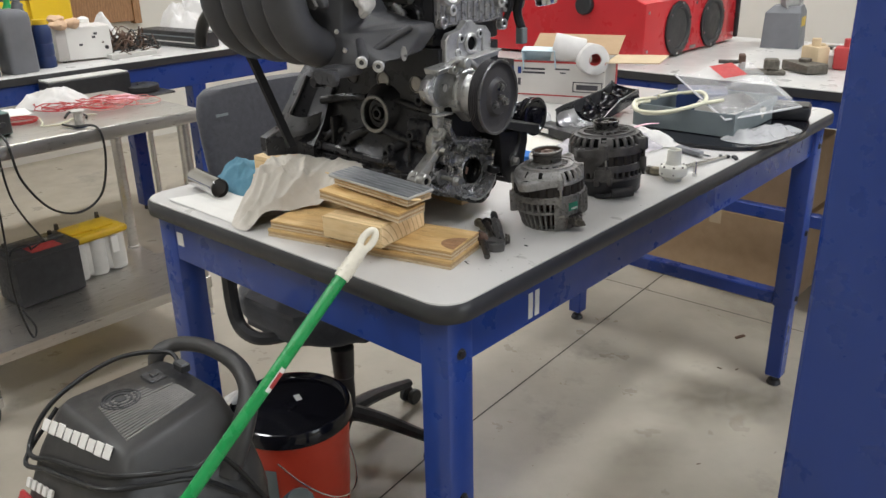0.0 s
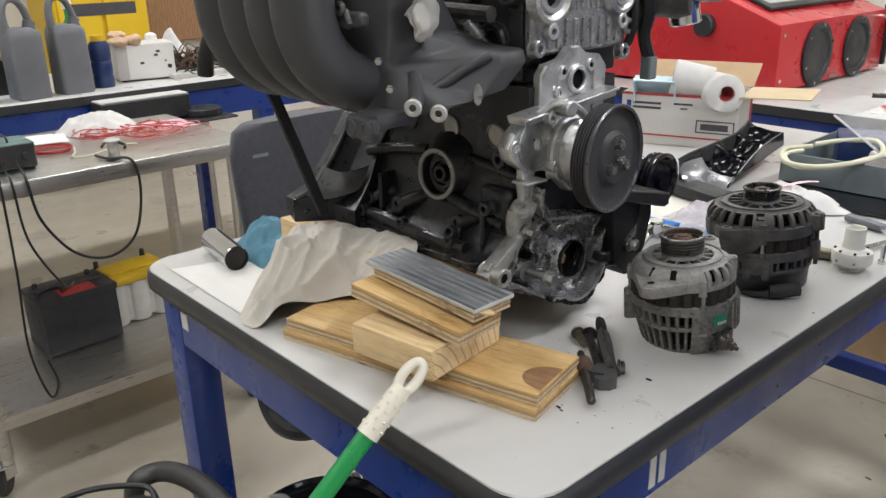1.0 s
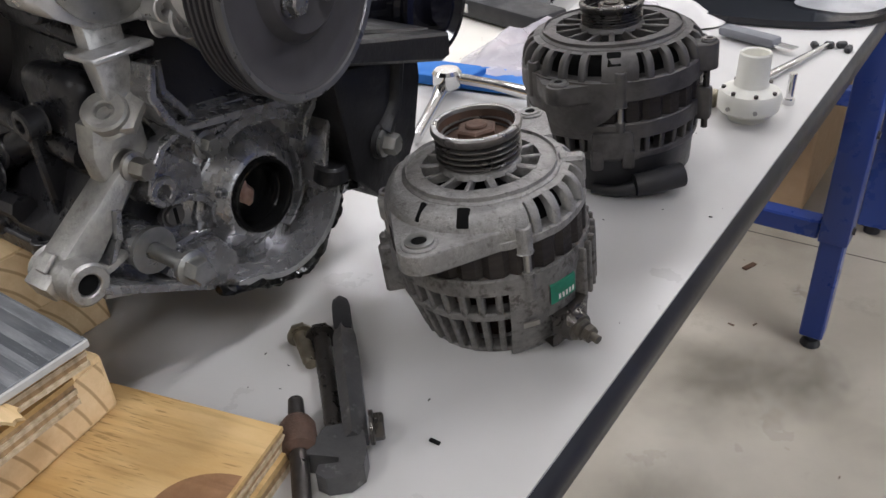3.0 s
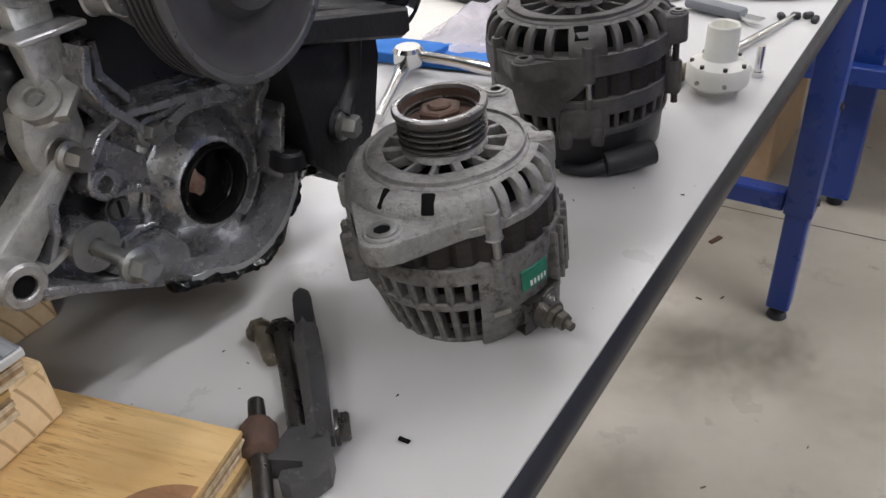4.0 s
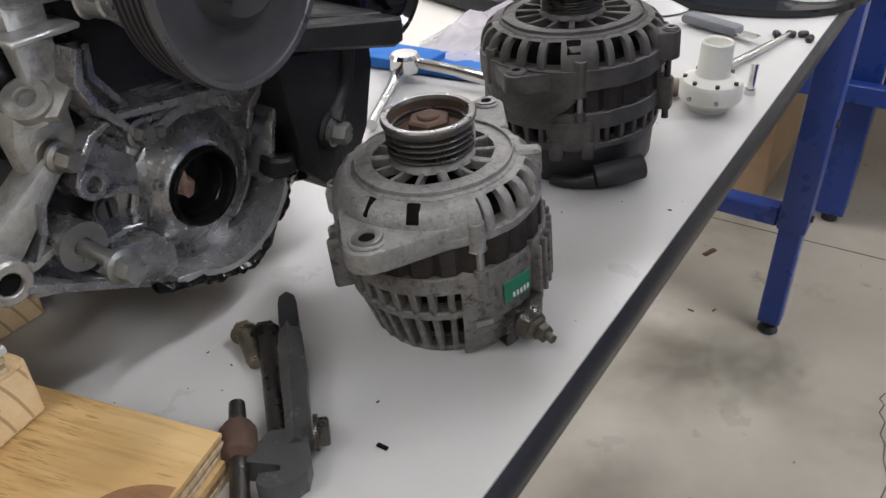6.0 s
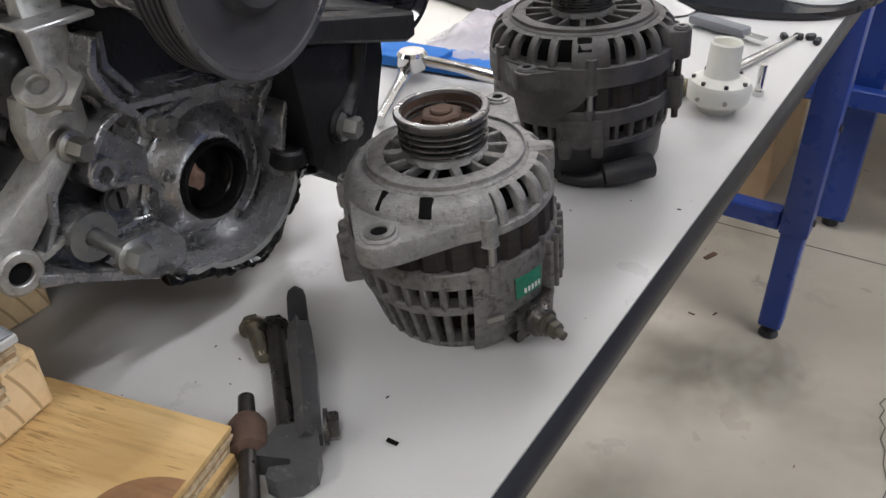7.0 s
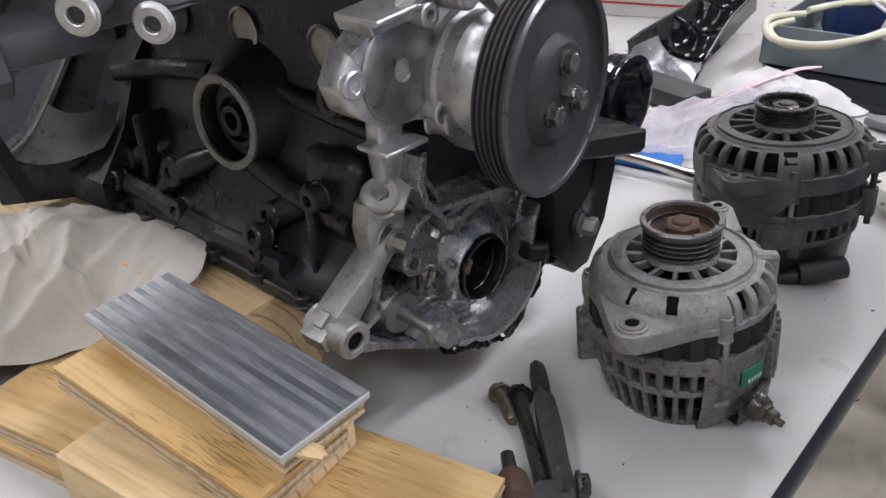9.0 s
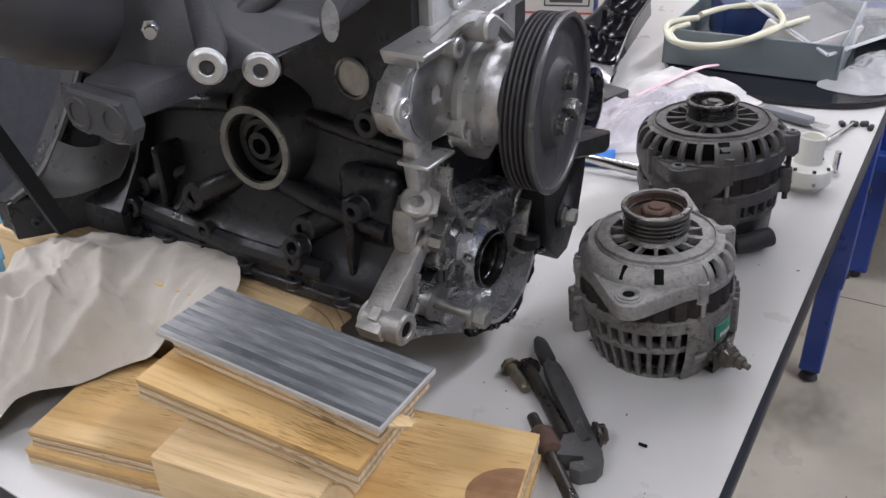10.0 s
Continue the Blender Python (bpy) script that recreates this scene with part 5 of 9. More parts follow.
prism(bm, [(-0.406, 1.395), (-0.355, 1.388), (-0.345, 1.372), (-0.352, 1.366), (-0.404, 1.372)], 0.008, side(0.082), 0.002)
for x in (-0.395, -0.36):
    boss(bm, (x, 0.075, 1.388), (0, -1, 0), 0.008, 0.004, 0.006)
part("sensor_bracket", bm, M["alu_dark"], mani, "grey bracket with bolt holes")

for x in (-0.500, -0.425, -0.350):
    bm = B()
    tube(bm, [(x, 0.255, 1.365), (x + 0.004, 0.272, 1.345), (x + 0.006, 0.288, 1.330)], [0.009, 0.011, 0.008], 12, steps=2)
    part("injector", bm, M["alu"], head, "small grey fuel injector")
bm = B()
tube(bm, [(-0.58, 0.262, 1.372), (-0.45, 0.258, 1.376), (-0.31, 0.262, 1.372)], 0.010, 10)
part("fuel_rail", bm, M["alu_dark"], head, "dark fuel rail")
bm = B()
tube(bm, [(-0.664, 0.050, 1.290), (-0.657, 0.050, 1.314), (-0.632, 0.048, 1.342), (-0.600, 0.046, 1.355), (-0.555, 0.050, 1.358)], 0.0115, 12)
part("breather_hose", bm, M["wire_black"], engine, "curved black rubber breather hose", 60)
# strap from the manifold to the foot of the block
bm = B()
tube(bm, [(-0.605, 0.105, 1.300), (-0.570, 0.128, 1.190), (-0.537, 0.146, 1.092)], 0.0125, 4, steps=3, flat=0.5, up=(0.2, -1, 0))
part("support_strap", bm, M["strap_black"], engine, "flat black support strap", 30)

# hoses, thermostat housing and harness at the far corner of the head
bm = B()
lathe(bm, [(0, 0), (0.030, 0), (0.036, 0.010), (0.033, 0.03), (0.036, 0.05), (0.030, 0.07), (0, 0.07)], 28, along((-0.29, 0.545, 1.385), (0.9, 0.35, 0)))
box(bm, (-0.33, 0.47, 1.33), (-0.27, 0.56, 1.42), 0.015, 3)
house = part("thermostat_housing", bm, M["alu_dark"], engine, "dark cast thermostat housing")
bm = B()
lathe(bm, [(0.020, 0), (0.022, 0.004), (0.022, 0.030), (0.019, 0.032), (0.017, 0.01), (0, 0.01)], 26, along((-0.245, 0.580, 1.372), (0.15, 0.1, -1)))
part("outlet", bm, M["chrome"], house, "bright metal outlet")
bm = B()
lathe(bm, [(0.024, 0), (0.024, 0.04), (0.020, 0.041), (0.018, 0.01), (0, 0.01)], 26, along((-0.235, 0.585, 1.395), (0.7, 0.7, 0)))
part("outlet", bm, M["alu"], house, "round metal hose outlet")
bm = B()
tube(bm, [(-0.268, 0.505, 1.42), (-0.255, 0.512, 1.37), (-0.262, 0.515, 1.33), (-0.255, 0.52, 1.30)], 0.009, 8)
tube(bm, [(-0.27, 0.495, 1.42), (-0.262, 0.490, 1.35), (-0.27, 0.480, 1.31)], 0.006, 8)
harness = part("wiring_harness", bm, M["wire_black"], engine, "black hanging wiring harness")
part("connector", box(B(), (-0.264, 0.511, 1.270), (-0.246, 0.529, 1.302), 0.002), M["grey_tray"], harness, "grey plug connector")
# rag lying on the manifold
bm = B()
cloth(bm, [(-0.345, 0.17), (-0.30, 0.15), (-0.262, 0.165), (-0.25, 0.20), (-0.29, 0.225), (-0.335, 0.21)], (0, 0.012, 0.020, 0.022), 12, 0.010, 0.03, 5, base=1.44)
single("cleaning_rag", bm, M["white_cloth"], "crumpled white cotton rag tucked on the engine manifold", "rag", angle=70)
bm = B()
bmesh.ops.create_icosphere(bm, subdivisions=4, radius=0.021, matrix=pose(-0.322, 0.160, 1.374) @ Matrix.Diagonal((1.0, 0.9, 1.15, 1)))
crumple(crumple(bm, 0.014, 0.022, 8), 0.004, 0.008, 3)
single("paper_towel", bm, M["white_cloth"], "small white paper towel wad on the engine", "paper towel", angle=70)

# wood under the engine
def plank(name, m, l, w, t, face, edge, label, category="board", group="", bev=0.0015, plies=0):
    """A sawn board from a corner: x along its length."""
    ob = thing(name, m.translation, label=label, category=category, group=group)
    ob.matrix_basis = m
    if plies:
        step = t / plies
        for k in range(plies):
            i = 0.0006 * (k % 2)
            part("ply", box(B(), (i, i, step * k), (l - i, w - i, step * (k + 1) - 0.0002)), M[face] if k == plies - 1 else M[edge if k % 2 == 0 else "ply_dark"], ob)
    else:
        part("timber", box(B(), (0, 0, 0), (l, w, t), bev, 2), M[face], ob)
        b = bev * 1.2
        part("end_grain", box(B(), (l - 0.001, b, b), (l + 0.0006, w - b, t - b)), M["end_grain"], ob, "end grain with curved rings")
        part("end_grain", box(B(), (-0.0006, b, b), (0.001, w - b, t - b)), M["end_grain"], ob, "end grain with curved rings")
    return ob


plank("support_board", pose(-0.72, 0.172, TH, 0, 0, 1), 0.372, 0.089, 0.047, "pine", "pine", "pine board under the engine block", group="engine supports")
plank("support_board", pose(-0.70, 0.166, TH + 0.0475, 0, 0, 2.0), 0.368, 0.089, 0.047, "pine", "pine", "pine board stacked under the engine block", group="engine supports")
plank("support_board", pose(-0.62, 0.40, TH, 0, 0, -1), 0.31, 0.070, 0.048, "pine", "pine", "pine board under the far side of the engine", group="engine supports")
plank("support_board", pose(-0.62, 0.40, TH + 0.0485, 0, 0, -1), 0.31, 0.070, 0.047, "pine", "pine", "pine board under the far side of the engine", group="engine supports")


# ---- alternators ----
def alternator(name, place, turn, p):
    """An alternator standing on its back, pulley up. p: its sizes and materials."""
    a = thing(name, place, turn, p["label"], "alternator", group="alternators", tilt=p.get("tilt", (0, 0)))
    R, z = p["r"], p["z"]
    rear = p["rear"]

    def ring(r_in, r_out, z0, z1, bev=0.001):
        return [(r_in, z0), (r_out - bev, z0), (r_out, z0 + bev), (r_out, z1 - bev), (r_out - bev, z1), (r_in, z1), (r_in, z0)]

    def rib_parts(parent, n, r0, r1, z0, z1, thick, depth, skip=()):
        bm = B()
        vs = []
        for zz, r in ((z0, r0), (z1, r1)):
            vs += [Vector(q) for q in ((r - depth, -thick / 2, zz), (r, -thick / 2, zz), (r, thick / 2, zz), (r - depth, thick / 2, zz))]
        q = [bm.verts.new(v) for v in vs]
        for f in ((0, 1, 5, 4), (1, 2, 6, 5), (2, 3, 7, 6), (3, 0, 4, 7), (3, 2, 1, 0), (4, 5, 6, 7)):
            bm.faces.new([q[i] for i in f])
        bmesh.ops.bevel(bm, geom=list(bm.edges), offset=thick * 0.22, segments=1, affect="EDGES", profile=0.5)
        data = mesh_of(bm, M[p["rear_cast"]], 40)
        data.name = "rib"
        for k in range(n):
            ang = 360.0 * k / n
            if any(lo <= ang <= hi for lo, hi in skip):
                continue
            ob = new("rib", data)
            ob.parent = parent
            ob.matrix_basis = pose(0, 0, 0, 0, 0, ang)

    # rear housing
    bm = B()
    if rear == "cage":
        lathe(bm, ring(R * 0.62, R * 0.78, z[0], z[0] + 0.004), 48)
        lathe(bm, ring(R * 0.78, R * 0.935, z[1] - 0.003, z[1] + 0.003), 48)
        lathe(bm, ring(R * 0.85, R * 1.0, z[2], z[3]), 56)
        for lo, hi in p["panel"]:
            lathe(bm, [(R * 0.74, z[0] + 0.001), (R * 0.84, z[0] + 0.001), (R * 0.98, z[1] - 0.008), (R * 1.012, z[2]), (R * 1.012, z[3] - 0.001), (R * 0.86, z[3] - 0.001)], 12, None, lo, hi)
    else:
        lathe(bm, ring(R * 0.80, R * 0.97, z[1], z[1] + 0.006), 56)
        lathe(bm, ring(R * 0.85, R * 1.0, z[2] - 0.005, z[3]), 56)
        for lo, hi in p["panel"]:
            lathe(bm, [(R * 0.86, z[1]), (R * 0.985, z[1]), (R * 1.01, z[2]), (R * 1.01, z[3] - 0.001), (R * 0.86, z[3] - 0.001)], 12, None, lo, hi)
    for ang in p["bolts"]:
        c = pose(0, 0, 0, 0, 0, ang)
        boss(bm, c @ Vector((R * 0.985, 0, z[2] - 0.006)), (0, 0, 1), 0.0042, 0.002, z[3] - z[2] + 0.008, 0.002, 14)
    crumple(bm, 0.0006, 0.012, 2)
    rh = part("rear_housing", bm, M[p["rear_cast"]], a, p["rear_label"], 40)
    if rear == "cage":
        rib_parts(rh, 34, R * 0.78, R * 0.93, z[0] + 0.0005, z[1], 0.0042, 0.010, p["panel"])
        rib_parts(rh, 34, R * 0.93, R * 0.985, z[1], z[2] + 0.001, 0.0046, 0.010, p["panel"])
    else:
        rib_parts(rh, 34, R * 0.96, R * 0.985, z[1] + 0.004, z[2] - 0.003, 0.0048, 0.010, p["panel"])
    if rear != "cage":
        bm = B()
        lathe(bm, [(0, z[0]), (R * 0.86, z[0]), (R * 0.90, z[0] + 0.004), (R * 0.93, z[1] + 0.001), (0, z[1] + 0.001)], 44)
        part("end_cap", bm, M["black_plastic"], a, "black plastic end cap")
    bm = B()
    lathe(bm, [(0, z[0] + 0.006), (R * 0.60, z[0] + 0.006), (R * 0.80, z[2]), (R * 0.80, z[3]), (0, z[3])], 40)
    part("winding", crumple(bm, 0.0012, 0.006, 5), M["copper"], a, "dark varnished copper winding", 60)
    # stator stack
    bm = B()
    prism(bm, [(R * (0.972 if k % 4 else 0.925) * math.cos(2 * math.pi * k / 96), R * (0.972 if k % 4 else 0.925) * math.sin(2 * math.pi * k / 96)) for k in range(96)], z[4] - z[3] + 0.002, Matrix.Translation((0, 0, z[3] - 0.001)))
    part("stator", bm, M["lamination"], a, "dark laminated stator core")
    # front housing
    bm = B()
    F = R * p.get("front_r", 1.0)
    lathe(bm, ring(F * 0.86, F * 1.02, z[4], z[5], 0.0015), 64)
    if "skirt" in p:
        # a solid lobe of the front casting that hangs down over the stator
        angs = np.linspace(p["skirt"][0][0], p["skirt"][-1][0], 28)
        lows = np.interp(angs, [q[0] for q in p["skirt"]], [q[1] for q in p["skirt"]])
        cols = [[bm.verts.new((r * math.cos(radians(g)), r * math.sin(radians(g)), zz)) for r, zz in ((F * 0.90, lo), (F * 1.025, lo), (F * 1.035, lo + 0.002), (F * 1.035, z[5] - 0.001), (F * 0.90, z[5] - 0.001))] for g, lo in zip(angs, lows)]
        for q0, q1 in zip(cols, cols[1:]):
            for k in range(5):
                bm.faces.new((q0[k], q0[(k + 1) % 5], q1[(k + 1) % 5], q1[k]))
        bm.faces.new(cols[0]), bm.faces.new(cols[-1][::-1])
    s0, s1 = z[5], z[6]
    inner = p.get("inner", 0.61)
    sh, h = p["shoulder"], s1 - s0
    dome = [(F * (sh + (1.012 - sh) * math.cos(a) ** 0.8), s0 - 0.001 + (h - 0.0015) * math.sin(a)) for a in np.linspace(0, math.pi / 2 - 0.02, 7)]
    lathe(bm, [(F * p["shoulder"] - 0.014, s1 - 0.004), (F * p["shoulder"] + 0.0005, s1 - 0.004), (F * p["shoulder"], s1 - 0.002), (F * p["shoulder"] - 0.004, s1 + 0.0005), (F * (inner + 0.05), s1 + 0.0016), (F * inner, s1 + 0.0012), (F * inner, s1 - 0.004), (F * p["shoulder"] - 0.014, s1 - 0.004)], 56)
    for lo, hi in p["front_solid"]:
        lathe(bm, [(F * 0.90, s0 - 0.001)] + dome + [(F * 0.78, s1 - 0.0025)], 16, None, lo, hi)
    lathe(bm, dome[5:] + [(F * sh - 0.012, s1 - 0.004), (dome[5][0] - 0.006, dome[5][1] - 0.002), dome[5]], 64)
    # spokes to the hub
    n = p["spokes"]
    spokes = []
    for w in p.get("spoke_w", (0.0028, 0.0014)):
        spokes.append(mesh_of(box(B(), (R * 0.30, -w, s1 - 0.005), (F * (inner + 0.02), w, s1 + 0.0020), 0.0008), M[p["cast"]], 40))
        spokes[-1].name = "spoke"
    hub = p.get("hub", 0.43)
    lathe(bm, [(R * hub * 0.9, s1 - 0.001), (R * hub, s1 + 0.0005), (R * hub * 0.96, s1 + 0.003), (R * hub * 0.8, s1 + 0.008), (0, s1 + 0.008)], 36)
    lathe(bm, [(F * (sh - 0.030), s1 - 0.001), (F * (sh - 0.034), s1 + 0.0020), (F * (sh - 0.044), s1 + 0.0022), (F * (sh - 0.05), s1 - 0.001)], 56)
    # ears
    for ex, ey, er, z0, z1, spread in p["ears"]:
        d = Vector((ex, ey, 0))
        ang = math.atan2(ey, ex)
        back, fore = spread if isinstance(spread, tuple) else (spread, spread)
        pts = [(F * 0.985 * math.cos(ang - back), F * 0.985 * math.sin(ang - back))]
        pts += [(ex + er * math.cos(ang + q), ey + er * math.sin(ang + q)) for q in np.linspace(-1.15, 1.15, 9)]
        pts += [(F * 0.985 * math.cos(ang + fore), F * 0.985 * math.sin(ang + fore)), (R * 0.6 * math.cos(ang), R * 0.6 * math.sin(ang))]
        prism(bm, pts, z1 - z0, Matrix.Translation((0, 0, z0)), 0.0018, 2)
        boss(bm, (ex, ey, z1 - 0.001), (0, 0, 1), er * 0.78, er * 0.40, 0.0025, 0.004, 22)
    for ang in p["bolts"]:
        c = pose(0, 0, 0, 0, 0, ang)
        boss(bm, c @ Vector((F * 0.985, 0, z[4] - 0.004)), (0, 0, 1), 0.0054, 0.0032, z[5] - z[4] + 0.011, 0.004, 16)
    crumple(bm, 0.0007, 0.014, 7)
    fh = part("front_housing", bm, M[p["cast"]], a, p["front_label"], 40)
    for k in range(n):
        ob = new("spoke", spokes[1 if k % 4 else 0])
        ob.parent = fh
        ob.matrix_basis = pose(0, 0, 0, 0, 0, 360.0 * k / n + 7)
    bm = B()
    t2 = p["rib"] / 2
    rings = [[bm.verts.new(q) for q in ((r - 0.006, -t2, zz - 0.002), (r - 0.0008, -t2, zz), (r, -t2 + 0.0008, zz), (r, t2 - 0.0008, zz), (r - 0.0008, t2, zz), (r - 0.006, t2, zz - 0.002))] for r, zz in dome]
    for q0, q1 in zip(rings, rings[1:]):
        for k in range(6):
            bm.faces.new((q0[k], q0[(k + 1) % 6], q1[(k + 1) % 6], q1[k]))
    data = mesh_of(bm, M[p["cast"]], 50)
    data.name = "rib"
    for k in range(p["slots"]):
        ang = 360.0 * k / p["slots"]
        if not any(lo <= ang <= hi for lo, hi in p["front_solid"]):
            ob = new("rib", data)
            ob.parent = fh
            ob.matrix_basis = pose(0, 0, 0, 0, 0, ang)
    for ex, ey, er, z0, z1, spread in p["ears"]:
        part("bush", lathe(B(), [(er * 0.62, 0.0012), (er * 0.60, 0.0026), (er * 0.34, 0.0026), (er * 0.32, 0.0016)], 22, Matrix.Translation((ex, ey, z1))), M["bolt_grey"], fh, "grey steel bush in the ear")
        # Shade in the ear's hole, painted as a near-black disc.
        part("bolt_hole", lathe(B(), [(er * 0.33, 0.0019), (0, 0.0017)], 18, Matrix.Translation((ex, ey, z1))), M["shade_and_grit"], fh, "black disc painted as the bolt hole's shade")
    # Cooling slots are solid near-black blocks that paint the shade within.
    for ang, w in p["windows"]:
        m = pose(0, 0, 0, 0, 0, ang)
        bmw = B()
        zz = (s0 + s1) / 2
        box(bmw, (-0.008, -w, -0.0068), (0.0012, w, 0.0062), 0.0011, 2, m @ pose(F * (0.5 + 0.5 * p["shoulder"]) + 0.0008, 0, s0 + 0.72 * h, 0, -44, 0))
        part("vent_hole", bmw, M["shade_and_grit"], fh, "cooling slot drawn as a black block of painted shade")
    # Plain rotor body, coloured near-black as the shade behind the vents.
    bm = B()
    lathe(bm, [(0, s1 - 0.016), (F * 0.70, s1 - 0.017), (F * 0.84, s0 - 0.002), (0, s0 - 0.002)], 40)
    part("fan", crumple(bm, 0.001, 0.008, 3), M["shade_and_grit"], a, "rotor painted black for the shade inside the housing")
    for ang in p["bolts"]:
        c = pose(0, 0, 0, 0, 0, ang)
        part("through_bolt", cyl(B(), c @ Vector((R * 0.99, 0, z[2])), c @ Vector((R * 0.99, 0, z[5])), 0.0026, seg=10), M["zinc"], a)
    # pulley
    pr, z0, z1 = p["pulley"]
    prof = [(0, z0), (pr * 0.80, z0), (pr * 0.93, z0 + 0.001)]
    step = (z1 - z0 - 0.008) / p["grooves"]
    for k in range(p["grooves"]):
        zz = z0 + 0.002 + step * k
        prof += [(pr * 0.945, zz), (pr * 0.95, zz + step * 0.10), (pr * 0.945, zz + step * 0.24), (pr * 0.76, zz + step * 0.5), (pr * 0.76, zz + step * 0.66), (pr * 0.94, zz + step * 0.92)]
    prof += [(pr * 0.96, z1 - 0.005), (pr, z1 - 0.003), (pr, z1 - 0.001), (pr * 0.97, z1), (pr * 0.86, z1), (pr * 0.83, z1 - 0.002)]
    rim = lathe(B(), prof + [(pr * 0.82, z1 - 0.013), (0, z1 - 0.013)], 44)
    pul = part("pulley", rim, M[p["pulley_mat"]], a, p["pulley_label"])
    part("pulley_bore", lathe(B(), [(pr * 0.822, z1 - 0.0022), (pr * 0.812, z1 - 0.0125), (0, z1 - 0.0125)], 36), M[p["nut"]], pul, "recessed pulley bore")
    bm = B()
    hexnut(bm, (0, 0, z1 - 0.013), (0, 0, 1), pr * 0.46, 0.010, pr * 0.56)
    cyl(bm, (0, 0, z1 - 0.006), (0, 0, z1 - 0.001), pr * 0.24, seg=14, bev=0.001)
    part("pulley_nut", bm, M[p["nut"]], pul, "rusty hexagonal pulley nut" if p["nut"] == "rust" else "dark hexagonal pulley nut")
    return a


A1 = alternator("alternator", (-0.1095, 0.4265, TH), 0, dict(
    r=0.0685, front_r=0.965, z=(0.000, 0.0375, 0.057, 0.0695, 0.0885, 0.0962, 0.1168), rear="cage", cast="cast_dry", rear_cast="cast_rear", panel=[(312, 356)], bolts=(-36, 52, 142, 212), slots=26, rib=0.0062, shoulder=0.79, inner=0.585, hub=0.40, spokes=14, spoke_w=(0.0026, 0.0015),
    front_solid=[(206, 328)], windows=[(264, 0.0018), (292, 0.0040)], ears=[(0.0062, -0.0800, 0.0150, 0.0885, 0.1030, (0.86, 0.80)), (-0.012, 0.086, 0.0115, 0.098, 0.1125, 0.45)],
    pulley=(0.0295, 0.1225, 0.1460), grooves=4, pulley_mat="groove_steel", nut="rust", tilt=(2.3, -3.5),
    label="weathered silver alternator standing on end with a rusty pulley nut", rear_label="slotted grey rear housing", front_label="cast aluminium front housing with cooling slots", pulley_label="worn steel pulley with belt grooves"))
bm = B()
lathe(bm, [(0.060, 0.006), (0.071, 0.008), (0.0722, 0.030), (0.0700, 0.031), (0.060, 0.031)], 10, None, 334, 362)
cyl(bm, (0.060, -0.012, 0.019), (0.0765, -0.0165, 0.0175), 0.0125, 0.0105, 20, 0.002)
crumple(bm, 0.0014, 0.007, 3)
part("terminal_block", bm, M["dark_bolt"], A1, "dark terminal block")
bm = B()
cyl(bm, (0.074, -0.0158, 0.0175), (0.0915, -0.0215, 0.0160), 0.0030, seg=12)
hexnut(bm, (0.0755, -0.0163, 0.0173), (1, -0.3, -0.08), 0.0075, 0.0055, 0.0092)
hexnut(bm, (0.0815, -0.0180, 0.0168), (1, -0.3, -0.08), 0.0062, 0.0050)
part("terminal_stud", bm, M["old_bolt"], A1, "rusty threaded terminal stud and nuts")
part("bright_clip", lathe(B(), [(0.0700, 0.0305), (0.0712, 0.0308), (0.0712, 0.0345), (0.0700, 0.0348)], 4, None, 318, 327), M["zinc"], A1, "bright metal clip")
part("label_plate", lathe(B(), [(0.0690, 0.0405), (0.0702, 0.041), (0.0702, 0.0552), (0.0690, 0.0557)], 8, None, 335, 353), M["green_label"], A1, "worn green printed label")
for k in range(5):
    a0 = 340 + k * 2.5
    part("label_print", lathe(B(), [(0.0700, 0.0425), (0.0705, 0.0427), (0.0705, 0.0462), (0.0700, 0.0464)], 2, None, a0, a0 + 1.5), M["paper"], A1, "white printed mark" if k == 0 else "")
bm = B()
for ang in (-150, -138):
    box(bm, (0.060, -0.0035, 0.030), (0.0765, 0.0035, 0.0685), 0.002, 1, pose(0, 0, 0, 0, 0, ang))
lathe(bm, [(0.062, 0.050), (0.0745, 0.052), (0.0745, 0.066), (0.062, 0.068)], 4, None, -150, -138)
part("side_lug", bm, M["cast_rear"], A1, "cast side lug of the rear housing")
bm = B()
box(bm, (0.058, -0.006, 0.083), (0.0715, 0.006, 0.101), 0.003, 2, pose(0, 0, 0, 0, 0, -146))
part("front_lug", bm, M["cast_dry"], A1, "cast side lug of the front housing")
bm = B()
box(bm, (0.050, -0.0055, 0.098), (0.0675, 0.0055, 0.1165), 0.002, 1, pose(0, 0, 0, 0, 0, 32))
box(bm, (0.0560, -0.0028, 0.1163), (0.0640, 0.0028, 0.1167), 0, 1, pose(0, 0, 0, 0, 0, 32))
part("adjuster_tab", bm, M["cast_dry"], A1)
for k in range(7):
    part("cooling_fin", box(B(), (0.058, -0.0016, 0.026), (0.0725, 0.0016, 0.0665), 0.0008, 1, pose(0, 0, 0, 0, 0, 2 + 7.5 * k)), M["cast_rear"], A1)

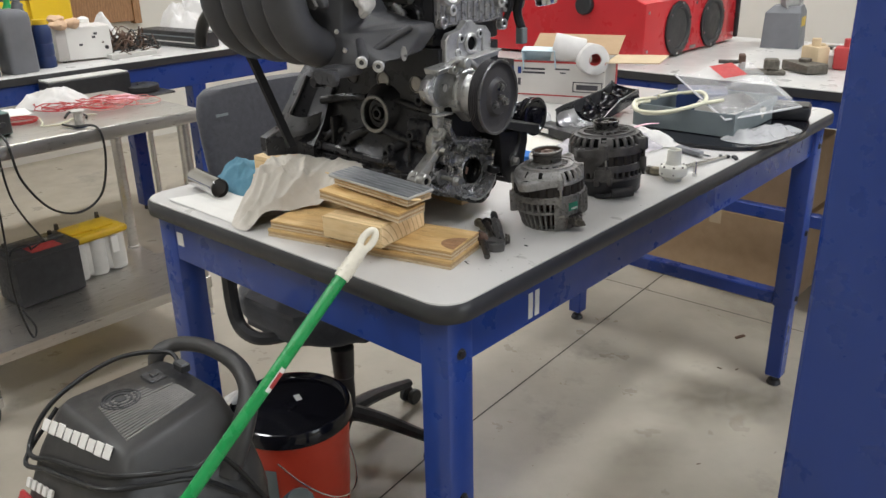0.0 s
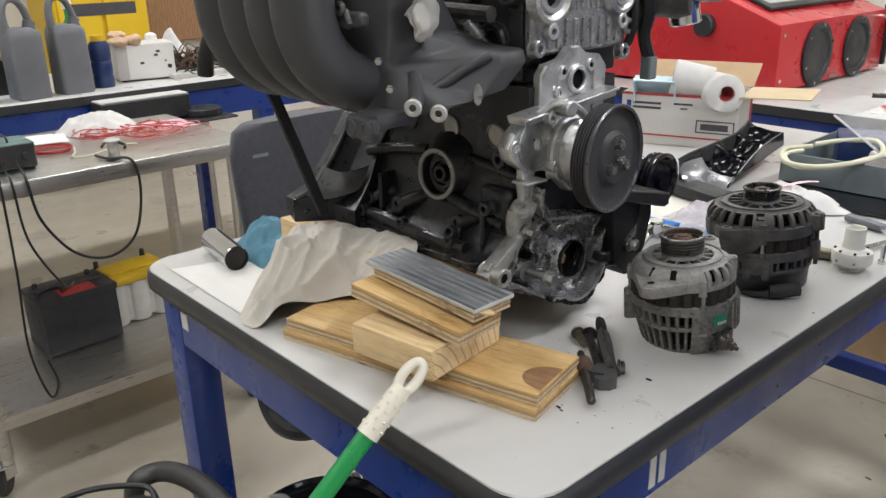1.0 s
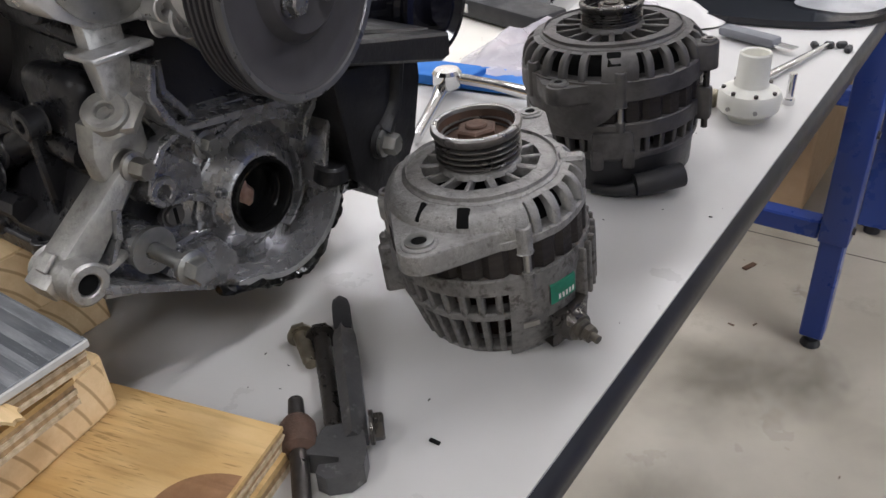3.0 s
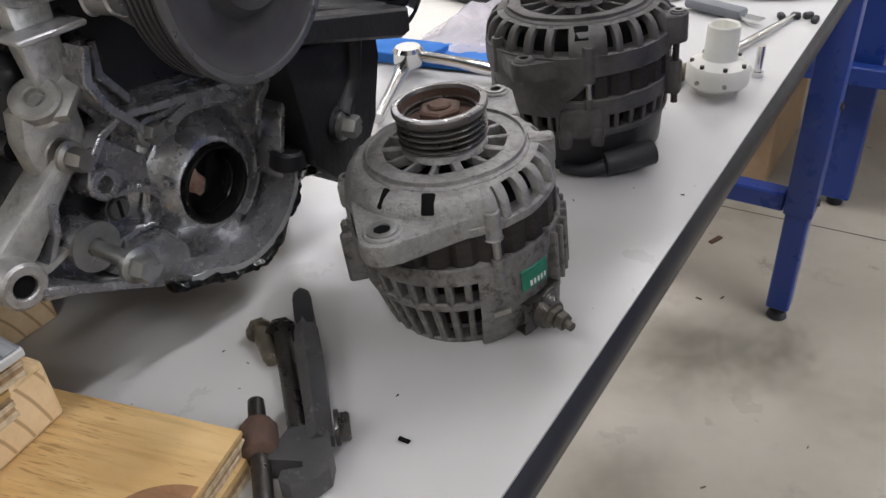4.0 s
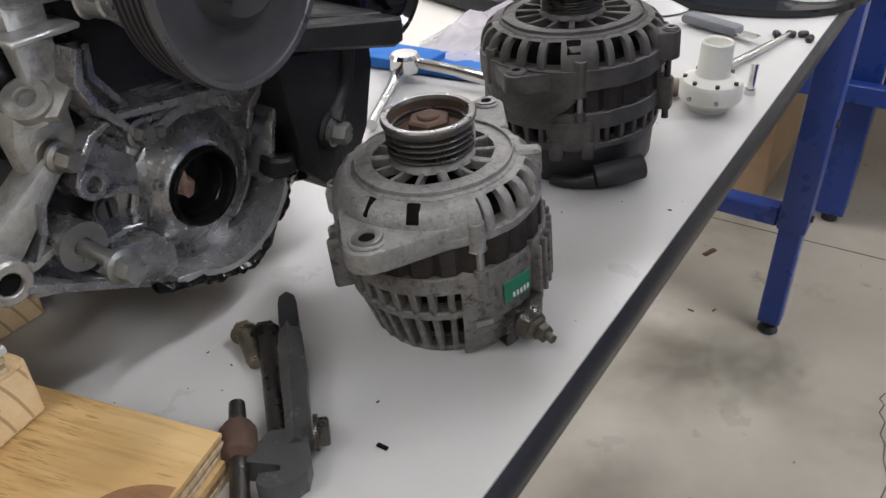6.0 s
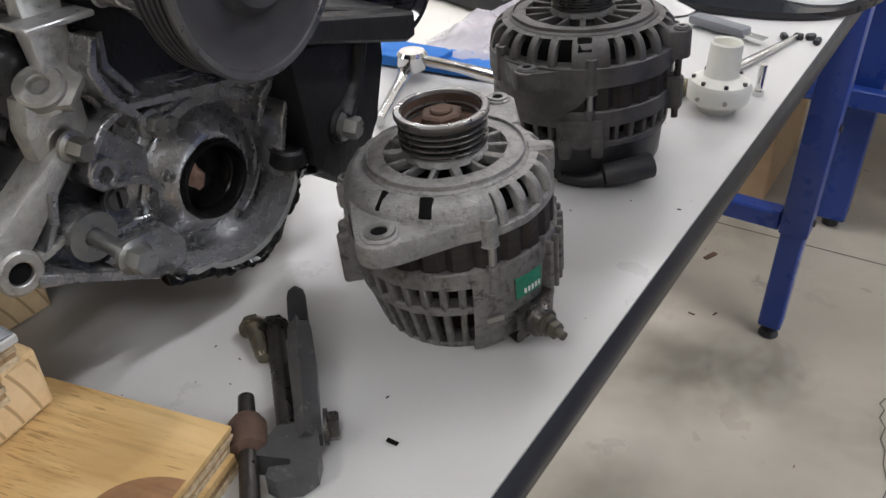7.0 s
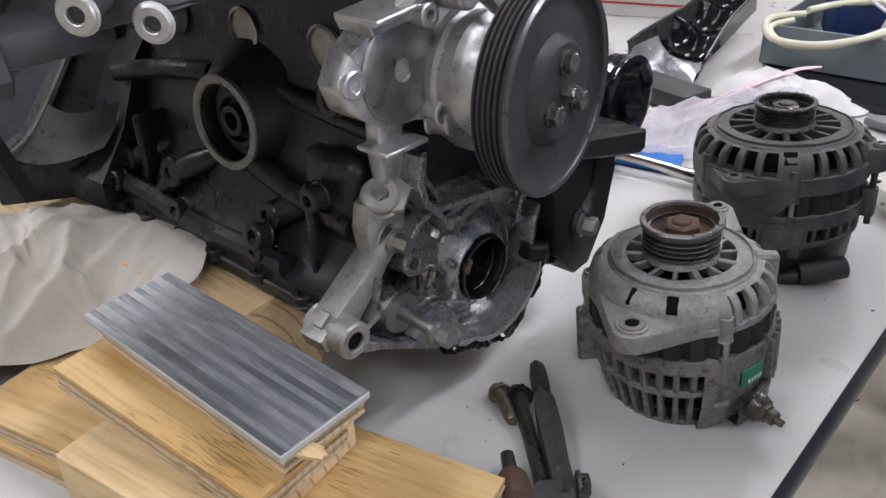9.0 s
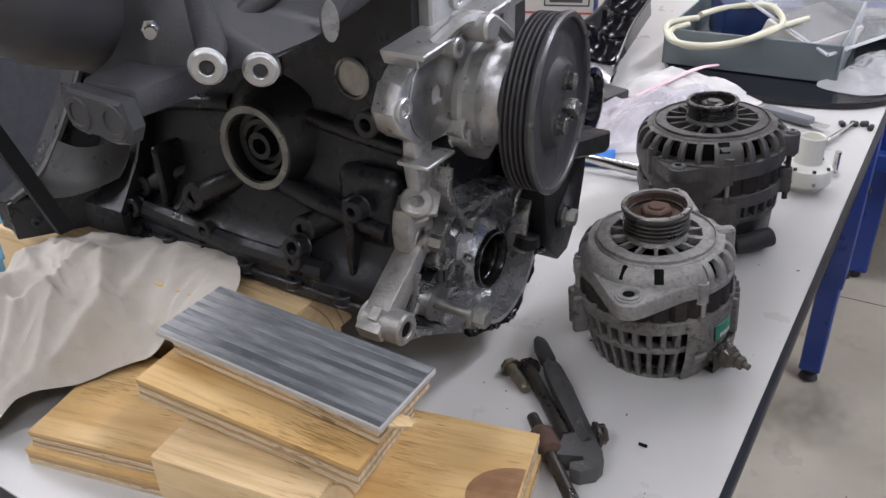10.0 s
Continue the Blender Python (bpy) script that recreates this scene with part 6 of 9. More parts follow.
A2 = alternator("alternator", (-0.1375, 0.6825, TH), 0, dict(
    tilt=(0.8, -3.5), r=0.0785, z=(0.000, 0.034, 0.058, 0.068, 0.0875, 0.1065, 0.1285), rear="cap", cast="alu_dark", rear_cast="alu_dark", panel=[(280, 312)], bolts=(-60, 30, 130, 236), slots=26, rib=0.0062, shoulder=0.80, inner=0.62, hub=0.36, spokes=15, spoke_w=(0.0024, 0.0016),
    skirt=[(-142, 0.0865), (-124, 0.073), (-100, 0.0625), (-84, 0.0585), (-68, 0.073), (-57, 0.0865)],
    front_solid=[(289, 311)], windows=[(296.5, 0.0058)], ears=[(-0.0085, -0.0850, 0.0115, 0.0885, 0.1040, (0.62, 0.50)), (0.083, 0.012, 0.0085, 0.094, 0.1180, 0.16)],
    pulley=(0.0280, 0.1290, 0.1510), grooves=6, pulley_mat="groove_dark", nut="dark_bolt",
    label="larger dark grimy alternator standing on end with a ribbed pulley", rear_label="grimy slotted rear housing", front_label="dark cast front housing with cooling slots", pulley_label="dark ribbed pulley"))
bm = B()
tube(bm, [(0.014, -0.071, 0.005), (0.034, -0.070, 0.005), (0.050, -0.062, 0.008)], [0.0045, 0.005, 0.0065], 14)
tube(bm, [(0.050, -0.062, 0.0105), (0.064, -0.050, 0.0115), (0.080, -0.032, 0.0125)], [0.0098, 0.0105, 0.0108], 18)
part("plug_boot", bm, M["black_plastic"], A2, "black rubber plug boot", 60)
bm = B()
box(bm, (0.066, -0.0185, 0.036), (0.0812, 0.0165, 0.062), 0.003, 2, pose(0, 0, 0, 0, 0, -64))
for w in (-0.0140, 0.0120):
    box(bm, (0.068, w - 0.0055, 0.0265), (0.0818, w + 0.0055, 0.046), 0.003, 2, pose(0, 0, 0, 0, 0, -64))
part("rear_bracket", crumple(bm, 0.0012, 0.009), M["alu_dark"], A2)
part("side_lug", box(B(), (0.074, -0.0055, 0.048), (0.0885, 0.0055, 0.078), 0.003, 2, pose(0, 0, 0, 0, 0, 8)), M["alu_dark"], A2)
part("through_bolt", cyl(B(), (0.0825, 0.0115, 0.040), (0.0825, 0.0115, 0.096), 0.0030, seg=10), M["dark_bolt"], A2, "dark through bolt")

# ---- bolts and bracket pieces near the alternator ----
def loose_bolt(name, head, tip, r, hr, mat, label):
    head, tip = Vector(head), Vector(tip)
    d = (tip - head).normalized()
    ob = thing(name, head, label=label, category="bolt", in_world=True)
    bm = B()
    hexnut(bm, head, -d, hr, hr * 0.85, hr * 1.22)
    part("bolt_head", bm, M[mat], ob)
    bm = B()
    n = int((tip - head).length / 0.0022)
    prof = [(0, 0)]
    for k in range(n):
        zz = (tip - head).length * (k / n)
        thread = r if k < n * 0.35 else r * (1.0 if k % 2 else 0.88)
        prof.append((thread, zz))
    prof += [(r * 0.8, (tip - head).length), (0, (tip - head).length)]
    lathe(bm, prof, 14, along(head, d))
    part("shank", bm, M[mat], ob)
    return ob


loose_bolt("flange_bolt", (-0.201, 0.317, TH + 0.0095), (-0.177, 0.3015, TH + 0.0058), 0.0054, 0.0076, "brassy", "short brassy flange bolt lying on the table")
loose_bolt("long_bolt", (-0.186, 0.322, TH + 0.010), (-0.117, 0.258, TH + 0.0065), 0.0060, 0.0090, "dark_bolt", "long blackened bolt lying on the table")
ob = thing("tie_rod_end", (-0.13, 0.245, TH), label="rusty threaded rod with a round collar on the table", category="rod", in_world=True)
bm = B()
d = Vector((0.070, -0.068, -0.006)).normalized()
lathe(bm, [(0, 0), (0.0048, 0), (0.0052, 0.012), (0.0050, 0.022)], 14, along((-0.1530, 0.2632, TH + 0.016), d))
lathe(bm, [(0.0052 if k % 2 else 0.0055, 0.040 + 0.0010 * k) for k in range(66)] + [(0, 0.106)], 14, along((-0.1530, 0.2632, TH + 0.016), d))
part("threaded_rod", bm, M["dark_bolt"], ob)
part("collar", crumple(lathe(B(), [(0, 0.016), (0.008, 0.017), (0.0108, 0.021), (0.0112, 0.032), (0.0100, 0.039), (0.006, 0.042), (0, 0.042)], 22, along((-0.1530, 0.2632, TH + 0.016), d)), 0.0006, 0.006), M["rust"], ob, "rust-brown round collar")
ob = thing("adjuster_bracket", (-0.14, 0.29, TH), label="dark cast adjuster bracket with a forked foot and a bolt", category="bracket", in_world=True)
bm = B()
m = along((-0.110, 0.268, TH + 0.012), (-0.092, 0.093, 0.012))
loft(bm, [[m @ Vector((x, y, zz)) for x, y in [(-w, -t), (-w, t * 0.6), (-w * 0.25, t * 0.9), (w * 0.20, t * 1.7), (w * 0.55, t * 1.1), (w, t * 0.7), (w, -t)]] for w, t, zz in ((0.0072, 0.0055, -0.010), (0.0076, 0.0055, 0.02), (0.0082, 0.0052, 0.05), (0.0076, 0.0045, 0.076), (0.0058, 0.0036, 0.084), (0.0050, 0.0030, 0.088))])
part("lever", crumple(bm, 0.0009, 0.014, 2), M["scuffed_grey"], ob)
bm = B()
loft(bm, [[m @ Vector((x, y, zz)) for x, y in [(-w, -t), (w, -t), (w, t), (w * 0.3, t * 1.2), (-w, t * 0.8)]] for w, t, zz in ((0.0056, 0.0034, 0.084), (0.0064, 0.0040, 0.088), (0.0062, 0.0040, 0.106), (0.0050, 0.0036, 0.113), (0.0015, 0.003, 0.117))])
part("rubber_tip", crumple(bm, 0.0006, 0.01, 5), M["black_plastic"], ob, "black rubber-dipped tip")
bm = B()
prism(bm, [(-0.120, 0.2385), (-0.1185, 0.2340), (-0.1000, 0.2425), (-0.0975, 0.2395), (-0.1065, 0.2325), (-0.1040, 0.2275), (-0.0960, 0.2275), (-0.0870, 0.2365), (-0.0850, 0.2465), (-0.0905, 0.2560), (-0.1010, 0.2660), (-0.1120, 0.2680), (-0.1230, 0.2560)], 0.0150, Matrix.Translation((0, 0, TH + 0.0008)), 0.0)
part("forked_foot", crumple(bm, 0.0007, 0.012, 4), M["scuffed_grey"], ob, "dark grey slotted foot")
bm = B()
hexnut(bm, (-0.102, 0.273, TH + 0.012), (0.75, 0.66, 0.0), 0.0085, 0.008, 0.0105)
part("clamp_bolt", bm, M["dark_bolt"], ob)

# ---- wood stack ----
SK = 13.5
def stack(u, v, z, t=SK):
    """A corner of the stack: u along, v across the lower boards."""
    c, s = math.cos(radians(SK)), math.sin(radians(SK))
    return pose(-0.484 + u * c - v * s, 0.031 + u * s + v * c, z, 0, 0, t)


plank("plywood_board", stack(0, 0, TH), 0.392, 0.113, 0.0148, "ply", "ply_edge", "lower pine plywood board on the table", group="wood stack", plies=3)
top_board = plank("plywood_board", stack(0.004, 0.005, TH + 0.0152, SK + 0.4), 0.386, 0.108, 0.0148, "ply", "ply_edge", "upper pine plywood board with a dark knot", group="wood stack", plies=5)
bm = B()
lathe(bm, [(0.029, 0.0150), (0.028, 0.0152), (0, 0.0153)], 30, Matrix.Translation((0.384, 0.040, 0)), 90, 270)
for v in bm.verts:
    v.co.x = 0.3845 + (v.co.x - 0.384) * 1.25
part("knot", bm, M["knot"], top_board, "dark brown half-round knot")
part("knot", lathe(B(), [(0.005, 0.0150), (0, 0.0153)], 12, Matrix.Translation((0.20, 0.03, 0)) @ Matrix.Diagonal((1.8, 0.8, 1, 1))), M["knot"], top_board)
plank("timber_block", pose(-0.335, 0.043, TH + 0.0302, 0, 0, 9.0), 0.129, 0.134, 0.040, "pine", "pine", "short sawn pine block on the plywood", group="wood stack", bev=0.003)
plank("plywood_strip", pose(-0.369, 0.069, TH + 0.0880, 0, 4.2, 6.0), 0.182, 0.075, 0.0175, "ply", "ply_edge", "plywood offcut lying askew on the pine block", group="wood stack", plies=5)
plank("plywood_strip", pose(-0.365, 0.103, TH + 0.1075, 0, 2.6, 1.6), 0.180, 0.062, 0.0125, "ply", "ply_edge", "thin plywood offcut under the metal sheet", group="wood stack", plies=4)
sh = thing("metal_sheet", (-0.3725, 0.0995, TH + 0.1208), 1.6, "scored grey metal sheet on top of the wood stack", "metal sheet", tilt=(0, 2.4))
bm = B()
box(bm, (-0.003, -0.001, 0), (0.193, 0.066, 0.0050), 0.0008)
part("core", bm, M["sheet_core"], sh, "pale cut edge")
part("sheet", box(B(), (-0.0022, -0.0002, 0.0048), (0.1922, 0.0652, 0.0058), 0.0003), M["scored"], sh)
for k in range(6):
    y = 0.0035 + 0.0105 * k + 0.0012 * (k % 2)
    part("ridge", box(B(), (-0.002, y, 0.0057), (0.192, y + 0.0042 + 0.0012 * (k % 3), 0.0061), 0.00015), M["pale_score"], sh)
bm = B()
prism(bm, [(-0.03, 0), (0.012, -0.001), (0.021, 0.002), (0.025, 0.0015), (0.023, 0.0045), (0.027, 0.0065), (0.020, 0.0085), (0.021, 0.0105), (-0.03, 0.013)], 0.0022, pose(-0.190, 0.112, TH + 0.1105, 2, 3, 16), 0.0004)
single("wood_splinter", bm, M["pine"], "pale split sliver of pine sticking out of the stack", "splinter")

# ---- cloths, tube and paper at the near corner ----
bm = B()
# knots of the drape: plan place and height over the table, joined by a thin plate
DRAPE = np.array([(-0.590, 0.022, 0.003), (-0.540, 0.016, 0.003), (-0.522, 0.054, 0.031), (-0.495, 0.090, 0.033), (-0.462, 0.140, 0.036), (-0.415, 0.165, 0.090), (-0.390, 0.190, 0.104), (-0.424, 0.222, 0.110), (-0.490, 0.222, 0.108),
                  (-0.560, 0.218, 0.092), (-0.632, 0.200, 0.050), (-0.656, 0.145, 0.016), (-0.640, 0.080, 0.008), (-0.612, 0.148, 0.106), (-0.598, 0.105, 0.094), (-0.560, 0.186, 0.114), (-0.519, 0.188, 0.112), (-0.578, 0.150, 0.104),
                  (-0.548, 0.116, 0.096), (-0.522, 0.100, 0.068), (-0.497, 0.140, 0.078), (-0.455, 0.190, 0.100), (-0.560, 0.062, 0.040), (-0.432, 0.204, 0.112), (-0.600, 0.055, 0.030)])
def plate(r2):
    return np.where(r2 > 1e-12, r2 * np.log(np.maximum(r2, 1e-12)), 0.0)


size = len(DRAPE)
gap = ((DRAPE[:, None, :2] - DRAPE[None, :, :2]) ** 2).sum(-1)
lhs = np.zeros((size + 3, size + 3))
lhs[:size, :size] = plate(gap) + np.eye(size) * 4e-4
lhs[:size, size:] = np.c_[np.ones(size), DRAPE[:, :2]]
lhs[size:, :size] = lhs[:size, size:].T
bend = np.linalg.solve(lhs, np.r_[DRAPE[:, 2], np.zeros(3)])
# folds: a crest line in plan, its height and half width
FOLDS = ((((-0.606, 0.098), (-0.556, 0.094), (-0.541, 0.128), (-0.538, 0.165)), 0.012, 0.0075), (((-0.518, 0.165), (-0.500, 0.140), (-0.512, 0.085)), 0.013, 0.008), (((-0.592, 0.140), (-0.580, 0.095), (-0.588, 0.050)), 0.008, 0.007), (((-0.625, 0.130), (-0.612, 0.090), (-0.618, 0.060)), 0.009, 0.008),
         (((-0.470, 0.205), (-0.455, 0.175), (-0.470, 0.145)), 0.007, 0.008), (((-0.602, 0.165), (-0.575, 0.150), (-0.552, 0.165)), 0.006, 0.006), (((-0.560, 0.095), (-0.545, 0.060), (-0.560, 0.028)), 0.011, 0.008), (((-0.500, 0.205), (-0.485, 0.175), (-0.488, 0.150)), 0.006, 0.006), (((-0.535, 0.120), (-0.520, 0.075), (-0.530, 0.050)), 0.007, 0.006), (((-0.425, 0.205), (-0.420, 0.190), (-0.412, 0.176)), 0.004, 0.006))


def crest(x, y):
    rise = 0.0
    for line, high, wide in FOLDS:
        best = 1.0
        for (x0, y0), (x1, y1) in zip(line, line[1:]):
            dx, dy = x1 - x0, y1 - y0
            k = min(1.0, max(0.0, ((x - x0) * dx + (y - y0) * dy) / (dx * dx + dy * dy)))
            best = min(best, math.hypot(x - x0 - k * dx, y - y0 - k * dy))
        rise += high * math.exp(-(best / wide) ** 1.5)
    return rise


rim = smooth([(*p[:2], 0) for p in DRAPE[:13]], 12, True)
crown = Vector((-0.545, 0.140, 0))
rows = []
for i in range(71):
    s = i / 70
    row = []
    for p in rim:
        q = p + (crown - p) * s
        k = Vector((q.x / 0.05, q.y / 0.05, 3.7))
        warp = Vector((noise.noise(k * 0.8), noise.noise(k * 0.8 + Vector((7, 2, 5))), 0))
        x, y = q.x + 0.006 * warp.x, q.y + 0.006 * warp.y
        h = float((bend[:size] * plate((DRAPE[:, 0] - x) ** 2 + (DRAPE[:, 1] - y) ** 2)).sum() + bend[size] + bend[size + 1] * x + bend[size + 2] * y)
        fine = 0.014 * (0.25 - abs(noise.noise(k * 1.5 + warp * 1.2))) + 0.0045 * (0.25 - abs(noise.noise(k * 3.6 + warp * 2.2))) + 0.004 * noise.noise(k * 0.9)
        row.append(bm.verts.new((q.x, q.y, TH + max(0.0015, h + (crest(x, y) + fine) * min(1.0, 0.25 + 4 * s)))))
    rows.append(row)
for a, b in zip(rows, rows[1:-1]):
    for k in range(len(rim)):
        bm.faces.new((a[k], a[(k + 1) % len(rim)], b[(k + 1) % len(rim)], b[k]))
bm.faces.new(rows[-2])
for v in rows[-1]:
    bm.verts.remove(v)
single("shop_rag", bm, M["rag"], "large grimy cream cotton rag heaped beside the engine", "rag", angle=80)
bm = B()
cloth(bm, [(-0.895, 0.190), (-0.850, 0.158), (-0.775, 0.142), (-0.715, 0.150), (-0.705, 0.200), (-0.712, 0.262), (-0.780, 0.290), (-0.870, 0.255)], (0.0, 0.018, 0.040, 0.052, 0.056), 44, 0.014, 0.060, 4, base=TH)
single("blue_towel", bm, M["blue_cloth"], "crumpled pale blue towel on the table", "towel", angle=80)
tb = thing("metal_tube", (-0.82, 0.118, TH), label="short polished steel tube lying on the table", category="tube", in_world=True)
bm = B()
lathe(bm, [(0.0215, 0.016), (0.0215, 0.135), (0.0202, 0.136), (0.0198, 0.020), (0.0215, 0.016)], 32, along((-0.893, 0.130, TH + 0.0218), (0.990, -0.142, 0)))
part("wall", bm, M["chrome"], tb)
part("inner_sleeve", lathe(B(), [(0.0197, 0.02), (0.0197, 0.126), (0.018, 0.124), (0, 0.118)], 28, along((-0.893, 0.130, TH + 0.0218), (0.990, -0.142, 0))), M["dark_plastic"], tb, "dark inside")


def sheet(name, pts, z, mat, label, category="paper", curl=0.002, seed=1, n=14):
    """A quad sheet (four corners in plan) lying on something, slightly curled."""
    bm = B()
    a, b, c, d = [Vector((*p, z)) for p in pts]
    grid = [[bm.verts.new((a + (b - a) * i / n) * (1 - j / n) + (d + (c - d) * i / n) * (j / n) + Vector((0, 0, 0.0012 + abs(curl * (noise.noise(Vector((i * 0.35, j * 0.35, seed))) + 0.3 * noise.noise(Vector((i * 0.9, j * 0.9, seed)))))))) for i in range(n + 1)] for j in range(n + 1)]
    for j in range(n):
        for i in range(n):
            bm.faces.new((grid[j][i], grid[j][i + 1], grid[j + 1][i + 1], grid[j + 1][i]))
    return single(name, bm, M[mat], label, category, angle=60)


sheet("paper_sheet", [(-0.845, 0.030), (-0.600, 0.028), (-0.56, 0.135), (-0.80, 0.150)], TH, "paper", "plain white paper sheet lying on the table", curl=0.003)


# ---- things on the floor by the table ----
# office chair
chair = thing("office_chair", (-0.93, 0.60, 0), label="charcoal fabric office chair on castors, pushed under the table", category="chair", in_world=True)
bm = B()
prism(bm, rounded(-1.17, -0.70, 0.36, 0.84, 0.13, 6), 0.085, Matrix.Translation((0, 0, 0.455)), 0.032, 4)
for v in bm.verts:
    v.co.z += 0.02 * math.cos(3.0 * (v.co.y - 0.6)) - 0.03 * max(0, v.co.x + 0.78) * 4 * 0.25
part("seat", bm, M["fabric"], chair)
bm = B()
sec = []
for z, x, hw in ((0.60, -1.135, 0.20), (0.66, -1.150, 0.235), (0.80, -1.155, 0.245), (0.95, -1.185, 0.245), (1.04, -1.205, 0.24), (1.085, -1.215, 0.22), (1.097, -1.218, 0.19)):
    ring = []
    for k in range(28):
        a = 2 * math.pi * k / 28
        c, s = math.cos(a), math.sin(a)
        yy = hw * (abs(c) ** 0.45) * (1 if c > 0 else -1)
        ring.append((x + 0.030 * (abs(s) ** 0.7) * (1 if s > 0 else -1) + 0.05 * (yy / 0.25) ** 2, 0.60 + yy, z))
    sec.append(ring)
back = part("backrest", loft(bm, sec), M["fabric"], chair, angle=60)
part("maker_tag", box(B(), (-1.136, 0.40, 1.035), (-1.134, 0.437, 1.042), m=Matrix.Translation((0.003, 0, 0))), M["grey_tray"], back, "small grey woven tag")
bm = B()
tube(bm, [(-1.20, 0.6, 0.82), (-1.215, 0.6, 0.62), (-1.17, 0.6, 0.47), (-1.02, 0.6, 0.435), (-0.93, 0.6, 0.435)], 0.022, 10, flat=1.6, up=(0, 1, 0))
box(bm, (-1.02, 0.51, 0.405), (-0.82, 0.69, 0.452), 0.01)
part("tilt_mechanism", bm, M["black_plastic"], chair)
bm = B()
lathe(bm, [(0, 0.09), (0.032, 0.09), (0.030, 0.26), (0.024, 0.265), (0.024, 0.27), (0.015, 0.27), (0.015, 0.41), (0, 0.41)], 20, Matrix.Translation((-0.93, 0.60, 0)))
part("gas_column", bm, M["black_plastic"], chair)
part("lever_knob", cyl(B(), (-0.845, 0.53, 0.30), (-0.845, 0.53, 0.40), 0.03, 0.034, 18, 0.006), M["black_plastic"], chair)
for k in range(5):
    a = radians(72 * k + 20)
    d = Vector((math.cos(a), math.sin(a), 0))
    c = Vector((-0.93, 0.60, 0))
    bm = B()
    tube(bm, [c + Vector((0, 0, 0.115)), c + d * 0.12 + Vector((0, 0, 0.108)), c + d * 0.285 + Vector((0, 0, 0.078))], [0.030, 0.025, 0.017], 8, flat=0.8, up=(0, 0, 1))
    leg = part("base_leg", bm, M["black_plastic"], chair)
    n = Vector((-d.y, d.x, 0))
    for s in (-0.018, 0.018):
        p = c + d * 0.29 + n * s + Vector((0, 0, 0.028))
        part("castor_wheel", cyl(B(), p - n * 0.010, p + n * 0.010, 0.027, seg=20, bev=0.004), M["black_plastic"], leg)
for y in (0.315, 0.885):
    bm = B()
    yi = y + (0.12 if y < 0.6 else -0.12)
    pts = [(-0.90, yi, 0.464), (-0.93, y + 0.03, 0.468), (-0.97, y, 0.478), (-1.02, y, 0.505), (-1.035, y, 0.58), (-1.03, y, 0.68), (-1.00, y, 0.715), (-0.90, y, 0.722), (-0.80, y, 0.715)]
    tube(bm, pts, 0.017, 8, flat=1.3, up=(0, 1, 0), steps=4)
    part("armrest", bm, M["black_plastic"], chair)
chair.location.y -= 0.04

# bucket with a lid
bk = thing("bucket", (-0.756, 0.232, 0), label="orange-red plastic bucket with a black lid and wire handle", category="bucket")
part("body", lathe(B(), [(0, 0.002), (0.128, 0.002), (0.131, 0.006), (0.148, 0.335), (0.153, 0.336), (0.153, 0.342), (0.149, 0.343)], 48), M["bucket_red"], bk)
part("lid", lathe(B(), [(0.150, 0.336), (0.157, 0.338), (0.158, 0.350), (0.156, 0.366), (0.152, 0.374), (0.147, 0.375), (0.144, 0.366), (0.138, 0.360), (0.04, 0.362), (0.018, 0.362), (0.016, 0.368), (0.008, 0.369), (0, 0.366)], 48), M["gloss_black"], bk, "glossy black lid with a raised rim")
bm = B()
tube(bm, [(0.156 * math.cos(a), 0.156 * math.sin(a), 0.30 - 0.17 * math.sin((a + 0.9) / 2.9 * math.pi)) for a in np.linspace(-0.9, 2.0, 12)], 0.002, 6, steps=2)
part("handle", bm, M["chrome"], bk, "thin wire handle")
bm = B()
lathe(bm, [(0.1395, 0.11), (0.1402, 0.11), (0.1475, 0.27), (0.1468, 0.27)], 14, None, 250, 305)
part("label_patch", bm, M["grey_tray"], bk, "worn grey label patch")
part("sticker", box(B(), (-0.045, 0.022, 0.3616), (-0.015, 0.038, 0.3628), m=pose(0, 0, 0, 0, 0, -20)), M["paper"], bk, "small white sticker")
bm = B()
cloth(bm, [(-0.915, 0.16), (-0.885, 0.12), (-0.845, 0.15), (-0.85, 0.21), (-0.89, 0.22)], (0.0, 0.012, 0.018), 8, 0.006, 0.03, 3, base=0.372)
single("plastic_wrap", bm, M["film_dense"], "scrap of clear plastic wrap on the bucket rim", "plastic scrap", angle=70)

# workshop vacuum
vac = thing("shop_vacuum", (-0.51, -0.27, 0), label="black and grey workshop vacuum cleaner with a coiled cord", category="vacuum cleaner", in_world=True)
part("drum", lathe(B(), [(0, 0.05), (0.17, 0.05), (0.185, 0.07), (0.205, 0.42), (0.212, 0.425), (0.212, 0.45), (0.20, 0.455), (0, 0.455)], 44, Matrix.Translation((-0.51, -0.27, 0))), M["dark_plastic"], vac)
for a in (45, 135, 225, 315):
    p = Vector((-0.51 + 0.19 * math.cos(radians(a)), -0.27 + 0.19 * math.sin(radians(a)), 0))
    part("castor", cyl(B(), p + Vector((-0.012, 0, 0.028)), p + Vector((0.012, 0, 0.028)), 0.028, seg=16, bev=0.004), M["black_plastic"], vac)
bm = B()


def rr(x0, x1, y0, y1, z, r):
    return [(x, y, z) for x, y in rounded(x0, x1, y0, y1, r, 4)]


